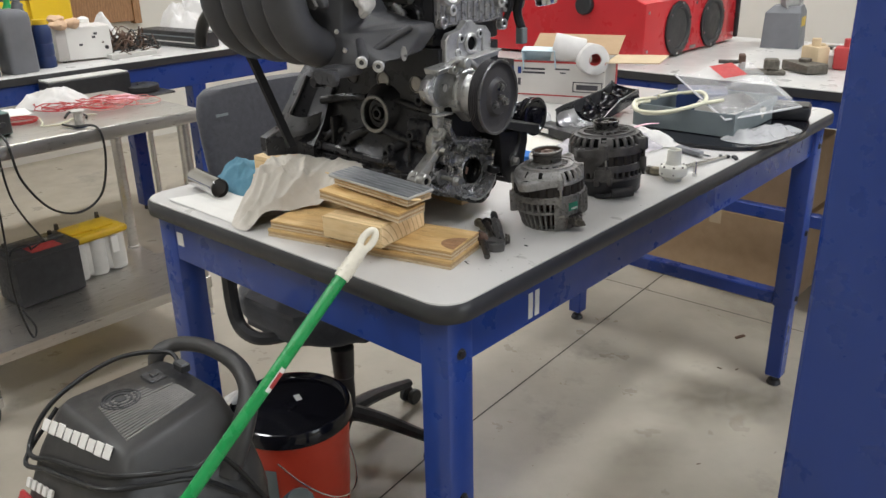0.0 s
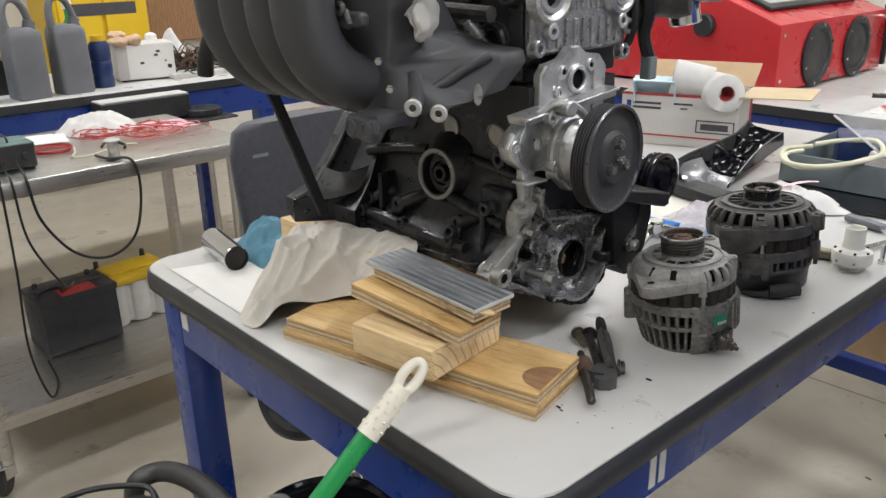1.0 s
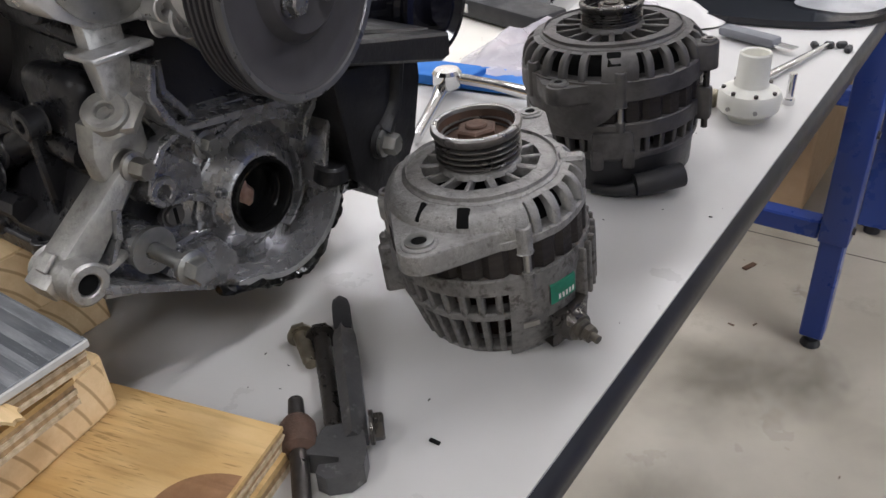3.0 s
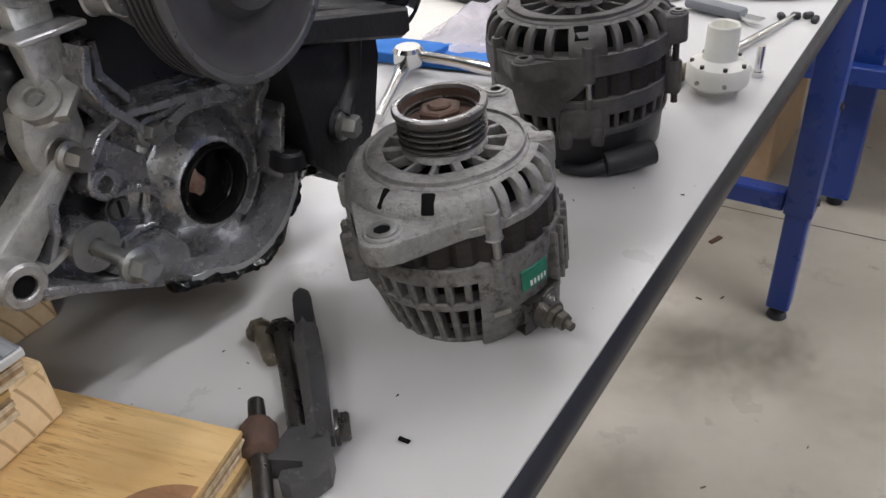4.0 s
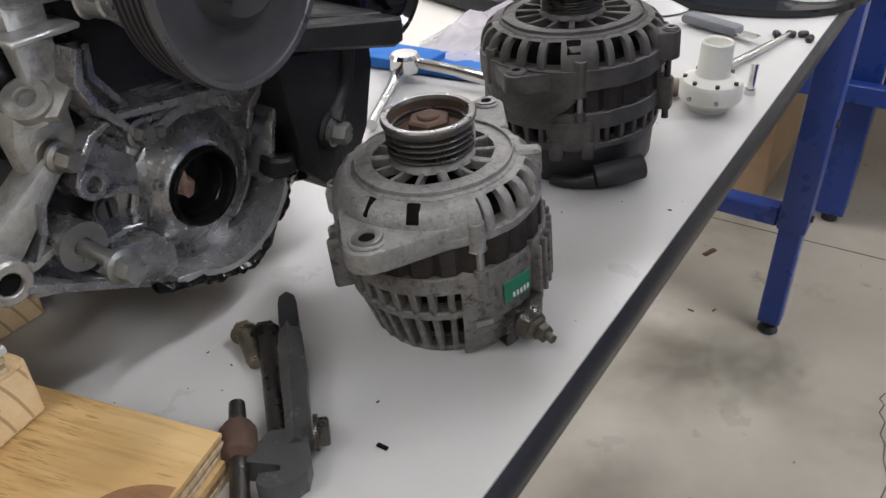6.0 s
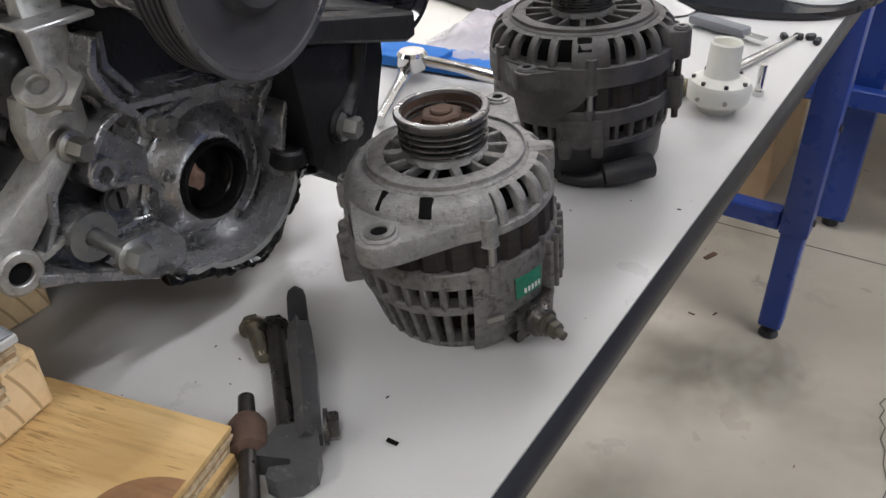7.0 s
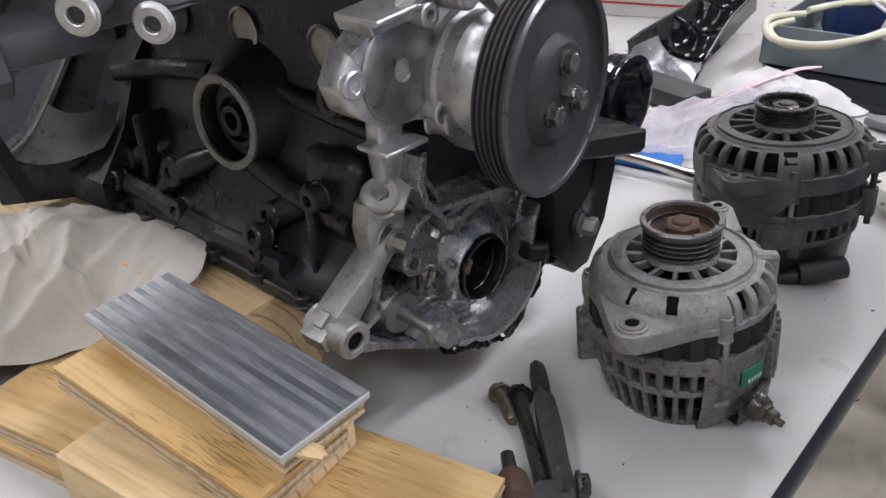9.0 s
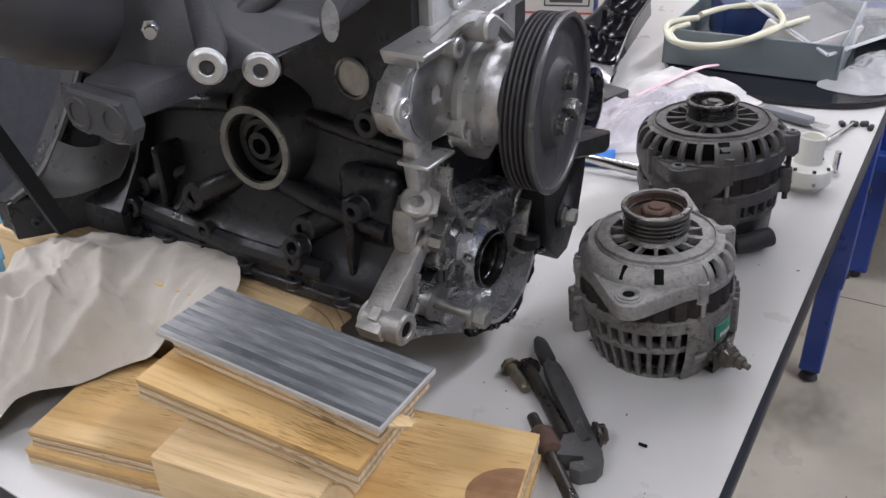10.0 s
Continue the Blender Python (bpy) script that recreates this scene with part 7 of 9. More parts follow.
loft(bm, [rr(-0.715, -0.315, -0.465, -0.075, 0.455, 0.15), rr(-0.71, -0.32, -0.46, -0.08, 0.50, 0.13), rr(-0.680, -0.345, -0.432, -0.105, 0.56, 0.06), rr(-0.664, -0.370, -0.400, -0.120, 0.625, 0.035), rr(-0.652, -0.395, -0.358, -0.128, 0.690, 0.028), rr(-0.640, -0.408, -0.344, -0.142, 0.702, 0.02)])
for v in bm.verts:
    if v.co.z > 0.68 and v.co.x > -0.5:
        v.co.x -= 0.24 * (v.co.y + 0.344)
vh = part("motor_head", bm, M["dark_plastic"], vac, "charcoal motor head", 50)
for k in range(4, 20):
    x = -0.602 + 0.0088 * k
    sk = 0.24 * max(0.0, (k - 8) / 11.0)
    y0, y1 = -0.330 + 0.0012 * (19 - k), -0.175 - 0.022 * max(0, 9 - k) / 9.0 - (0.035 if k < 7 else 0.0)
    bm = B()
    q = [bm.verts.new((xx - sk * (yy + 0.33), yy, zz)) for zz in (0.7012, 0.7046) for xx, yy in ((x, y0), (x + 0.0044, y0), (x + 0.0044, y1), (x, y1))]
    for f in ((0, 1, 5, 4), (1, 2, 6, 5), (2, 3, 7, 6), (3, 0, 4, 7), (4, 5, 6, 7), (3, 2, 1, 0)):
        bm.faces.new([q[i] for i in f])
    part("vent_slat", bm, M["slat_grey"], vh)
part("grille", lathe(B(), [(0.036, 0.7040), (0.0355, 0.7056), (0.0325, 0.7056), (0.0320, 0.7030), (0.030, 0.7030), (0.029, 0.7056), (0.027, 0.7056), (0.026, 0.7030), (0.022, 0.7030), (0.021, 0.7056), (0.017, 0.7056), (0.016, 0.7030), (0.011, 0.7030), (0.010, 0.7056), (0, 0.7056)], 30, Matrix.Translation((-0.560, -0.272, 0))), M["black_plastic"], vh, "round black vent grille", 8)
bm = B()
box(bm, (-0.612, -0.206, 0.700), (-0.570, -0.170, 0.7052), 0.002)
sw = part("switch_plate", bm, M["black_plastic"], vh, "glossy black switch plate")
part("rocker", box(B(), (-0.598, -0.195, 0.705), (-0.584, -0.182, 0.709), 0.0015), M["dark_plastic"], sw)
# lettering on the slanted face, as plain bars
mtx = pose(-0.530, -0.3775, 0.660, 57.2, 0, 0) @ pose(-0.013, 0.020, 0, 0, 0, 8.2)
for k in range(9):
    x = -0.116 + 0.0258 * k
    part("lettering", box(B(), (x, -0.010 - 0.001 * (k % 2), 0.001), (x + 0.0215, 0.011 + 0.0015 * (k % 3), 0.0032), 0.0008, 1, mtx), M["paper"], vh, "white lettering bar" if k == 0 else "")
mtx2 = pose(-0.515, -0.4215, 0.588, 64, 0, 0) @ pose(0, 0, 0, 0, 0, 8)
for k in range(5):
    x = -0.125 + 0.020 * k
    part("lettering", box(B(), (x, -0.004, 0.001), (x + 0.013, 0.012, 0.006), 0.0006, 1, mtx2), M["paper"], vh)
part("badge_panel", box(B(), (-0.14, -0.055, -0.004), (0.02, -0.020, 0.004), 0.002, 1, pose(-0.515, -0.428, 0.575, 62, 0, 0)), M["red"], vh, "red stripe panel")
bm = B()
tube(bm, [(-0.648, -0.150, 0.600), (-0.655, -0.148, 0.700), (-0.640, -0.112, 0.722), (-0.560, -0.092, 0.738), (-0.460, -0.092, 0.738), (-0.392, -0.112, 0.714), (-0.366, -0.150, 0.665), (-0.362, -0.195, 0.590)], [0.014, 0.014, 0.013, 0.0125, 0.013, 0.015, 0.018, 0.020], 12, flat=1.25, up=(0, 0, 1))
part("carry_handle", bm, M["dark_plastic"], vac, "thick arched carry handle", 60)
cord = [(-0.560, -0.150, 0.722), (-0.602, -0.150, 0.735), (-0.648, -0.235, 0.738), (-0.672, -0.350, 0.690), (-0.655, -0.412, 0.625), (-0.560, -0.402, 0.642), (-0.487, -0.392, 0.655), (-0.405, -0.376, 0.672), (-0.358, -0.330, 0.672), (-0.345, -0.262, 0.652), (-0.338, -0.205, 0.640), (-0.33, -0.10, 0.44)]
part("power_cord", tube(B(), cord, 0.0045, 8), M["wire_black"], vac, "looped black power cord")
part("power_cord", tube(B(), [(-0.682, -0.34, 0.67), (-0.665, -0.418, 0.605), (-0.580, -0.414, 0.622), (-0.480, -0.402, 0.638), (-0.398, -0.388, 0.655), (-0.352, -0.330, 0.655), (-0.338, -0.262, 0.632), (-0.334, -0.18, 0.55)], 0.0045, 8), M["wire_black"], vac)
part("plug", box(B(), (-0.562, -0.162, 0.716), (-0.530, -0.142, 0.734), 0.003), M["black_plastic"], vac)
bm = B()
pts = smooth([(-0.40, -0.02, 0.40), (-0.50, 0.02, 0.30), (-0.58, 0.04, 0.22), (-0.52, 0.10, 0.12), (-0.38, 0.12, 0.09), (-0.25, 0.02, 0.075), (-0.2, -0.2, 0.07)], 14)
tube(bm, pts, [0.030 + 0.003 * (i % 2) for i in range(len(pts))], 14, steps=1)
part("hose", bm, M["grey_tray"], vac, "ribbed grey-blue vacuum hose", 60)

# broom handle leaning on the table edge
bh = thing("broom_handle", (-0.2, -0.3, 0), label="green broom handle with an ivory grip leaning on the table", category="broom handle", in_world=True)
tip, low = Vector((-0.1775, 0.024, 1.035)), Vector((-0.205, -0.262, 0.786))
d = (low - tip).normalized()
end = tip + d * 1.50
bm = B()
lathe(bm, [(0, 0.088), (0.0104, 0.088), (0.0104, 1.52), (0, 1.52)], 20, along(tip, d))
part("pole", bm, M["green"], bh, "glossy green pole")
bm = B()
m = along(tip, d)
side_v = Vector((0.72, -0.5, 0.3))
side_v = (side_v - d * side_v.dot(d)).normalized()
tube(bm, [tip + d * 0.034, tip + d * 0.060, tip + d * 0.097], [0.0108, 0.0120, 0.0128], 18, steps=2)
loop = []
u = side_v
w = d.cross(u).normalized()
for k in range(16):
    a = 2 * math.pi * k / 16
    loop.append(tip + d * (0.022 + 0.019 * math.cos(a)) + w * (0.0085 * math.sin(a)))
tube(bm, loop, 0.0060, 8, closed=True, steps=2)
grip = part("grip", bm, M["ivory"], bh, "ivory plastic grip with a hanging slot", 60)
for i in range(5):
    for k in range(7):
        a = 2 * math.pi * (k + 0.5 * (i % 2)) / 7
        p = tip + d * (0.046 + 0.010 * i) + (u * math.cos(a) + w * math.sin(a)) * (0.0113 + 0.0004 * i)
        part("grip_dimple", lathe(B(), [(0.0022, -0.0005), (0.0015, 0.0010), (0, 0.0013)], 8, along(p, (u * math.cos(a) + w * math.sin(a)))), M["ivory"], grip)
p = tip + d * 0.285
mm = Matrix((u, w, d)).transposed().to_4x4()
mm.translation = p
part("label_sticker", lathe(B(), [(0.01045, -0.022), (0.0107, -0.020), (0.0107, 0.020), (0.01045, 0.022)], 10, mm, -105, -10), M["paper"], bh, "worn paper label")
part("label_print", lathe(B(), [(0.01072, -0.014), (0.0109, -0.013), (0.0109, 0.013), (0.01072, 0.014)], 10, mm, -85, -20), M["ink_red"], bh)

# ---- stainless trolley table with batteries ----
SX0, SX1, SY0, SY1, SZ = -2.46, -1.83, -0.16, 0.74, 0.91
st = thing("steel_table", ((SX0 + SX1) / 2, (SY0 + SY1) / 2, 0), label="stainless steel work table on braked castors with a lower shelf", category="table", in_world=True)
bm = B()
prism(bm, rounded(SX0, SX1, SY0, SY1, 0.02, 4), 0.045, Matrix.Translation((0, 0, SZ - 0.045)), 0.004, 2)
part("tabletop", bm, M["steel"], st)
bm = B()
box(bm, (SX0 + 0.03, SY0 + 0.03, 0.250), (SX1 - 0.03, SY1 - 0.03, 0.254))
for a, b in (((SX0 + 0.03, SY0 + 0.03, 0.216), (SX1 - 0.03, SY0 + 0.034, 0.25)), ((SX0 + 0.03, SY1 - 0.034, 0.216), (SX1 - 0.03, SY1 - 0.03, 0.25)), ((SX1 - 0.034, SY0 + 0.03, 0.216), (SX1 - 0.03, SY1 - 0.03, 0.25)), ((SX0 + 0.03, SY0 + 0.03, 0.216), (SX0 + 0.034, SY1 - 0.03, 0.25))):
    part("shelf_edge", box(B(), a, b), M["steel"], st)
part("lower_shelf", bm, M["steel"], st)
for x in (SX0 + 0.05, SX1 - 0.05):
    for y in (SY0 + 0.05, SY1 - 0.05):
        bm = B()
        lathe(bm, [(0.021, 0.13), (0.021, SZ - 0.046)], 20, Matrix.Translation((x, y, 0)))
        lathe(bm, [(0.021, 0.235), (0.026, 0.237), (0.026, 0.262), (0.021, 0.264)], 20, Matrix.Translation((x, y, 0)))
        leg = part("leg", bm, M["steel"], st)
        w = Vector((x - 0.02, y - 0.015, 0.05))
        bm = B()
        cyl(bm, w + Vector((-0.008, -0.013, 0)), w + Vector((0.008, 0.013, 0)), 0.05, seg=26, bev=0.008)
        part("castor_wheel", bm, M["black_plastic"], leg, "black rubber wheel")
        bm = B()
        box(bm, (-0.004, -0.022, -0.02), (0.004, 0.022, 0.06), 0.002, 1, Matrix.Translation(w) @ pose(0.010, 0.018, 0.02, 0, 0, 30))
        box(bm, (-0.004, -0.022, -0.02), (0.004, 0.022, 0.06), 0.002, 1, Matrix.Translation(w) @ pose(-0.010, -0.018, 0.02, 0, 0, 30))
        box(bm, (x - 0.06, y - 0.035, 0.098), (x + 0.02, y + 0.015, 0.104), 0.002)
        box(bm, (x - 0.025, y - 0.075, 0.088), (x + 0.012, y - 0.03, 0.094), 0.002)
        cyl(bm, (x, y, 0.10), (x, y, 0.135), 0.016, seg=14)
        part("castor_fork", bm, M["chrome"], leg, "chrome castor fork with a brake pedal")

def battery(x, y, turn, body, top, label, round_cells):
    ob = thing("car_battery", (x, y, 0.2545), turn, label, "car battery", "batteries on the shelf")
    if round_cells:
        bm = B()
        for k in range(3):
            for s in (-0.042, 0.042):
                part("cell", lathe(B(), [(0, 0), (0.036, 0), (0.040, 0.004), (0.040, 0.150), (0, 0.150)], 24, Matrix.Translation((s, -0.082 + 0.082 * k, 0))), M[body], ob)
        box(bm, (-0.066, -0.11, 0.004), (0.066, 0.11, 0.148), 0.012, 2)
        b = part("case", bm, M[body], ob, "pale grey case of six round cells", 50)
        bm = B()
        box(bm, (-0.088, -0.128, 0.146), (0.088, 0.128, 0.176), 0.012, 3)
        box(bm, (-0.050, -0.090, 0.174), (0.050, 0.090, 0.186), 0.005, 2)
        part("cover", bm, M[top], ob, "yellow top cover")
        part("label", box(B(), (0.0825, 0.050, 0.075), (0.0845, 0.078, 0.140)), M["paper"], ob, "small white label")
    else:
        part("case", box(B(), (-0.087, -0.12, 0), (0.087, 0.12, 0.172), 0.006, 2), M[body], ob)
        bm = B()
        box(bm, (-0.091, -0.124, 0.170), (0.091, 0.124, 0.192), 0.005, 2)
        box(bm, (-0.04, -0.11, 0.190), (0.01, 0.11, 0.198), 0.004)
        part("cover", bm, M[top], ob)
        part("label", box(B(), (0.015, -0.05, 0.1915), (0.085, 0.06, 0.1932)), M["ink_red"], ob, "red label on the lid")
        part("strap", tube(B(), [(0.05, -0.115, 0.192), (0.05, -0.10, 0.212), (0.05, -0.05, 0.214), (0.05, -0.035, 0.192)], 0.004, 6), M["wire_black"], ob)
    for y in (-0.085, 0.085):
        part("post", cyl(B(), (-0.055, y, 0.17), (-0.055, y, 0.208), 0.010, 0.008, 14, 0.002), M["dark_bolt"], ob)
    return ob


battery(-2.235, 0.235, 3, "black_plastic", "black_plastic", "black car battery with a red label on the steel shelf", False)
battery(-2.30, 0.455, 5, "battery_grey", "yellow", "spiral-cell car battery with a yellow top on the steel shelf", True)

# things on the steel table
psu = thing("bench_supply", (-2.02, 0.085, SZ), 0, "small grey-green bench power supply on the steel table", "power supply")
bm = B()
box(bm, (-0.055, -0.060, 0.006), (0.070, 0.060, 0.074), 0.004, 2)
part("case", bm, M["teal"], psu)
part("front_panel", box(B(), (0.0705, -0.056, 0.010), (0.073, 0.056, 0.071), 0.001), M["dark_plastic"], psu, "dark grey front panel")
part("knob", cyl(B(), (0.073, 0.030, 0.040), (0.086, 0.030, 0.040), 0.010, seg=18, bev=0.002), M["black_plastic"], psu)
part("handle", tube(B(), [(-0.04, 0, 0.074), (-0.03, 0, 0.088), (0.03, 0, 0.088), (0.04, 0, 0.074)], 0.003, 6), M["black_plastic"], psu)
for y in (-0.05, 0.05):
    part("foot", cyl(B(), (0.05, y, 0), (0.05, y, 0.007), 0.007, seg=10), M["black_plastic"], psu)
    part("foot", cyl(B(), (-0.04, y, 0), (-0.04, y, 0.007), 0.007, seg=10), M["black_plastic"], psu)


def wire(name, pts, r, mat, label, category="cable", steps=8):
    return single(name, tube(B(), pts, r, 7, steps=steps), M[mat], label, category, angle=70)


wire("black_cable", [(-1.945, 0.09, SZ + 0.035), (-1.90, 0.08, SZ + 0.03), (-1.822, 0.075, SZ + 0.005), (-1.815, 0.09, 0.80), (-1.82, 0.16, 0.69), (-1.82, 0.25, 0.655), (-1.82, 0.33, 0.70), (-1.822, 0.365, 0.82), (-1.825, 0.355, SZ + 0.004), (-1.89, 0.31, SZ + 0.006), (-1.95, 0.30, SZ + 0.006)], 0.0040, "wire_black", "black cable drooping over the steel table edge")
wire("black_cable", [(-1.946, 0.06, SZ + 0.03), (-1.88, 0.045, SZ + 0.02), (-1.822, 0.04, SZ), (-1.815, 0.05, 0.75), (-1.84, 0.12, 0.60), (-2.0, 0.19, 0.54), (-2.17, 0.20, 0.455)], 0.0034, "wire_black", "black cable running down to the batteries")
wire("black_cable", [(-1.948, 0.03, SZ + 0.028), (-1.87, 0.02, SZ + 0.016), (-1.822, 0.012, SZ - 0.01), (-1.812, 0.005, 0.68), (-1.815, -0.005, 0.45), (-1.85, 0.03, 0.28), (-1.95, 0.08, 0.262), (-2.10, 0.10, 0.27)], 0.0034, "wire_black", "black cable hanging to the lower shelf")
sp = thing("solder_spool", (-1.895, 0.333, SZ), label="small clear spool of grey solder on the steel table", category="spool")
part("flange", lathe(B(), [(0, 0), (0.022, 0), (0.022, 0.003), (0, 0.003)], 22), M["navy"], sp)
part("flange", lathe(B(), [(0, 0.052), (0.022, 0.052), (0.022, 0.055), (0, 0.055)], 22), M["battery_grey"], sp)
part("solder", lathe(B(), [(0.013, 0.003), (0.0155, 0.003)] + [(0.0150 + 0.0008 * (k % 2), 0.004 + 0.002 * k) for k in range(24)] + [(0.013, 0.052)], 20), M["zinc"], sp)
bm = B()
cloth(bm, [(-2.44, 0.36), (-2.34, 0.33), (-2.24, 0.40), (-2.23, 0.50), (-2.31, 0.58), (-2.42, 0.56)], (0.0, 0.03, 0.05, 0.062), 18, 0.012, 0.06, 6, base=SZ)
single("white_cloth", bm, M["white_cloth"], "crumpled white cloth on the steel table", "cloth", angle=80)
sheet("paper_sheet", [(-2.43, 0.12), (-2.26, 0.10), (-2.22, 0.29), (-2.40, 0.32)], SZ, "paper", "white paper sheet on the steel table", curl=0.004, seed=3)
sheet("paper_sheet", [(-2.38, 0.20), (-2.24, 0.18), (-2.20, 0.31), (-2.34, 0.34)], SZ + 0.006, "paper", "second loose white paper sheet on the steel table", curl=0.004, seed=4)
sheet("orange_print", [(-2.34, 0.60), (-2.16, 0.58), (-2.17, 0.72), (-2.33, 0.73)], SZ, "pink", "faded pink printed sheet on the steel table", curl=0.003, seed=6)
rng = random.Random(4)
bm = B()
for k in range(16):
    c = Vector((-2.16 + rng.uniform(-0.10, 0.10), 0.48 + rng.uniform(-0.13, 0.13), SZ + 0.008))
    r = rng.uniform(0.03, 0.08)
    tube(bm, [c + Vector((r * math.cos(a + k) * 1.2, r * math.sin(a + k), 0.005 + 0.012 * rng.random())) for a in np.linspace(0, 4.5 + rng.random(), 7)], 0.0018, 5, steps=4)
tagged(single("wire_tangle", bm, M["wire_red"], "tangle of thin red wires on the steel table", "wires", angle=70), kind="stuff")
bm = B()
for k in range(12):
    c = Vector((-2.14 + rng.uniform(-0.09, 0.09), 0.58 + rng.uniform(-0.10, 0.10), SZ + 0.007))
    r = rng.uniform(0.03, 0.07)
    tube(bm, [c + Vector((r * math.cos(a + k) * 1.2, r * math.sin(a + k), 0.004 + 0.01 * rng.random())) for a in np.linspace(0, 4.5 + rng.random(), 7)], 0.0018, 5, steps=4)
tagged(single("wire_tangle", bm, M["wire_pink"], "tangle of faded pink wires on the steel table", "wires", angle=70), kind="stuff")
bm = B()
for k in range(3):
    tube(bm, [(-2.12 + (0.045 + 0.006 * k) * math.cos(a), 0.235 + (0.05 + 0.002 * k) * math.sin(a), SZ + 0.004 + 0.004 * k) for a in np.linspace(0, 6.28, 12)[:-1]], 0.0020, 6, closed=True, steps=3)
single("wire_coil", bm, M["wire_red"], "coil of red and white test lead on the steel table", "wires", angle=70)
wire("cream_cable", [(-2.10, 0.29, SZ + 0.01), (-2.03, 0.27, SZ + 0.006), (-1.99, 0.25, SZ + 0.005), (-1.97, 0.30, SZ + 0.005), (-2.0, 0.36, SZ + 0.01), (-2.04, 0.40, SZ + 0.008), (-2.02, 0.45, SZ + 0.006)], 0.003, "wire_cream", "loose cream cable on the steel table")
wire("black_lead", [(-2.04, 0.35, SZ + 0.008), (-2.06, 0.38, SZ + 0.02), (-2.02, 0.41, SZ + 0.01), (-1.99, 0.40, SZ + 0.006)], 0.0045, "wire_black", "short black lead on the steel table")
tr = lathe(B(), [(0, 0), (0.075, 0), (0.078, 0.004), (0.078, 0.026), (0.074, 0.030), (0.022, 0.030), (0.020, 0.034), (0.012, 0.034), (0.010, 0.030), (0, 0.030)], 36)
single("film_reel", tr, M["black_plastic"], "round black reel on a small grey stand", "reel", place=(-2.76, 1.02, 0.83))
rs = thing("reel_stand", (-2.76, 1.02, 0), label="small steel stand with a flat black top beside the blue bench", category="stand", in_world=True)
part("top_plate", box(B(), (-2.85, 0.92, 0.820), (-2.64, 1.12, 0.829), 0.003), M["black_plastic"], rs)
part("pole", cyl(B(), (-2.76, 1.03, 0.01), (-2.76, 1.03, 0.82), 0.012, seg=14), M["steel"], rs)
part("foot", lathe(B(), [(0, 0), (0.09, 0), (0.09, 0.008), (0.02, 0.014), (0, 0.014)], 24, Matrix.Translation((-2.76, 1.03, 0))), M["steel"], rs)

# ---- clutter on the blue bench ----
BZ = 0.95


def jug(x, y, turn, label):
    ob = thing("oil_jug", (x, y, BZ), turn, label, "jug", "grey oil jugs")
    bm = B()
    loft(bm, [rr(-0.058, 0.058, -0.062, 0.062, z, r) if s == 1 else [(p[0] * s, p[1] * s2 + o, z) for p in rr(-0.058, 0.058, -0.062, 0.062, z, r)] for z, r, s, s2, o in ((0, 0.015, 0.94, 0.94, 0), (0.008, 0.018, 1, 1, 0), (0.225, 0.02, 1, 1, 0), (0.245, 0.022, 0.96, 0.95, 0), (0.262, 0.022, 0.80, 0.66, -0.012))])
    part("body", bm, M["grey_jug"], ob, angle=50)
    part("handle", tube(B(), [(0, -0.046, 0.245), (0, -0.050, 0.31), (0, -0.034, 0.355), (0, 0.002, 0.360), (0, 0.028, 0.330), (0, 0.048, 0.262), (0, 0.056, 0.235)], [0.016, 0.013, 0.012, 0.012, 0.012, 0.013, 0.016], 10, flat=1.7, up=(1, 0, 0)), M["grey_jug"], ob, angle=60)
    part("cap", cyl(B(), (0, 0.035, 0.25), (0, 0.045, 0.285), 0.022, seg=18, bev=0.003), M["grey_jug"], ob)
    return ob


jug(-2.965, 0.43, 8, "grey plastic oil jug with a moulded handle on the blue bench")
jug(-2.985, 0.60, 6, "grey plastic oil jug beside another on the blue bench")
bo = thing("blue_bottle", (-3.03, 0.735, BZ), 0, "navy blue plastic bottle with a yellow cap on the blue bench", "bottle")
part("body", lathe(B(), [(0, 0), (0.040, 0), (0.042, 0.004), (0.042, 0.04), (0.039, 0.045), (0.039, 0.052), (0.042, 0.057), (0.042, 0.10), (0.039, 0.105), (0.042, 0.112), (0.042, 0.165), (0.030, 0.185), (0, 0.185)], 26), M["navy"], bo)
part("cap", lathe(B(), [(0, 0.184), (0.030, 0.184), (0.028, 0.206), (0, 0.208)], 22), M["yellow"], bo, "yellow cap")
gl = thing("work_gloves", (-3.09, 0.86, BZ + 0.155), 20, "tan leather work gloves piled on the white box", "gloves")
for k, (x, y, z, s) in enumerate(((0, -0.03, 0.014, 1), (0.015, 0.03, 0.018, 0.9), (-0.03, 0.0, 0.038, 0.8))):
    bm = bmesh.new()
    bmesh.ops.create_icosphere(bm, subdivisions=3, radius=0.035 * s, matrix=pose(x, y, z) @ Matrix.Diagonal((1.5, 1.1, 0.55, 1)))
    part("glove", crumple(bm, 0.014, 0.03, k), M["skin_tan"], gl, angle=70)
wb = thing("white_instrument_box", (-3.13, 0.955, BZ), -12, "off-white metal instrument box with scuffed panel", "instrument box")
bm = B()
box(bm, (-0.09, -0.125, 0.006), (0.07, 0.115, 0.155), 0.004, 2)
part("case", bm, M["box_white"], wb)
part("panel", box(B(), (0.0705, -0.08, 0.010), (0.074, 0.112, 0.152), 0.001), M["paper"], wb, "white front panel")
part("socket", cyl(B(), (0.074, 0.090, 0.055), (0.079, 0.090, 0.055), 0.009, seg=16), M["black_plastic"], wb)
for y, z in ((-0.03, 0.07), (0.03, 0.10), (0.04, 0.115)):
    part("mark", box(B(), (0.074, y, z), (0.0748, y + 0.016, z + 0.010)), M["ink"], wb)
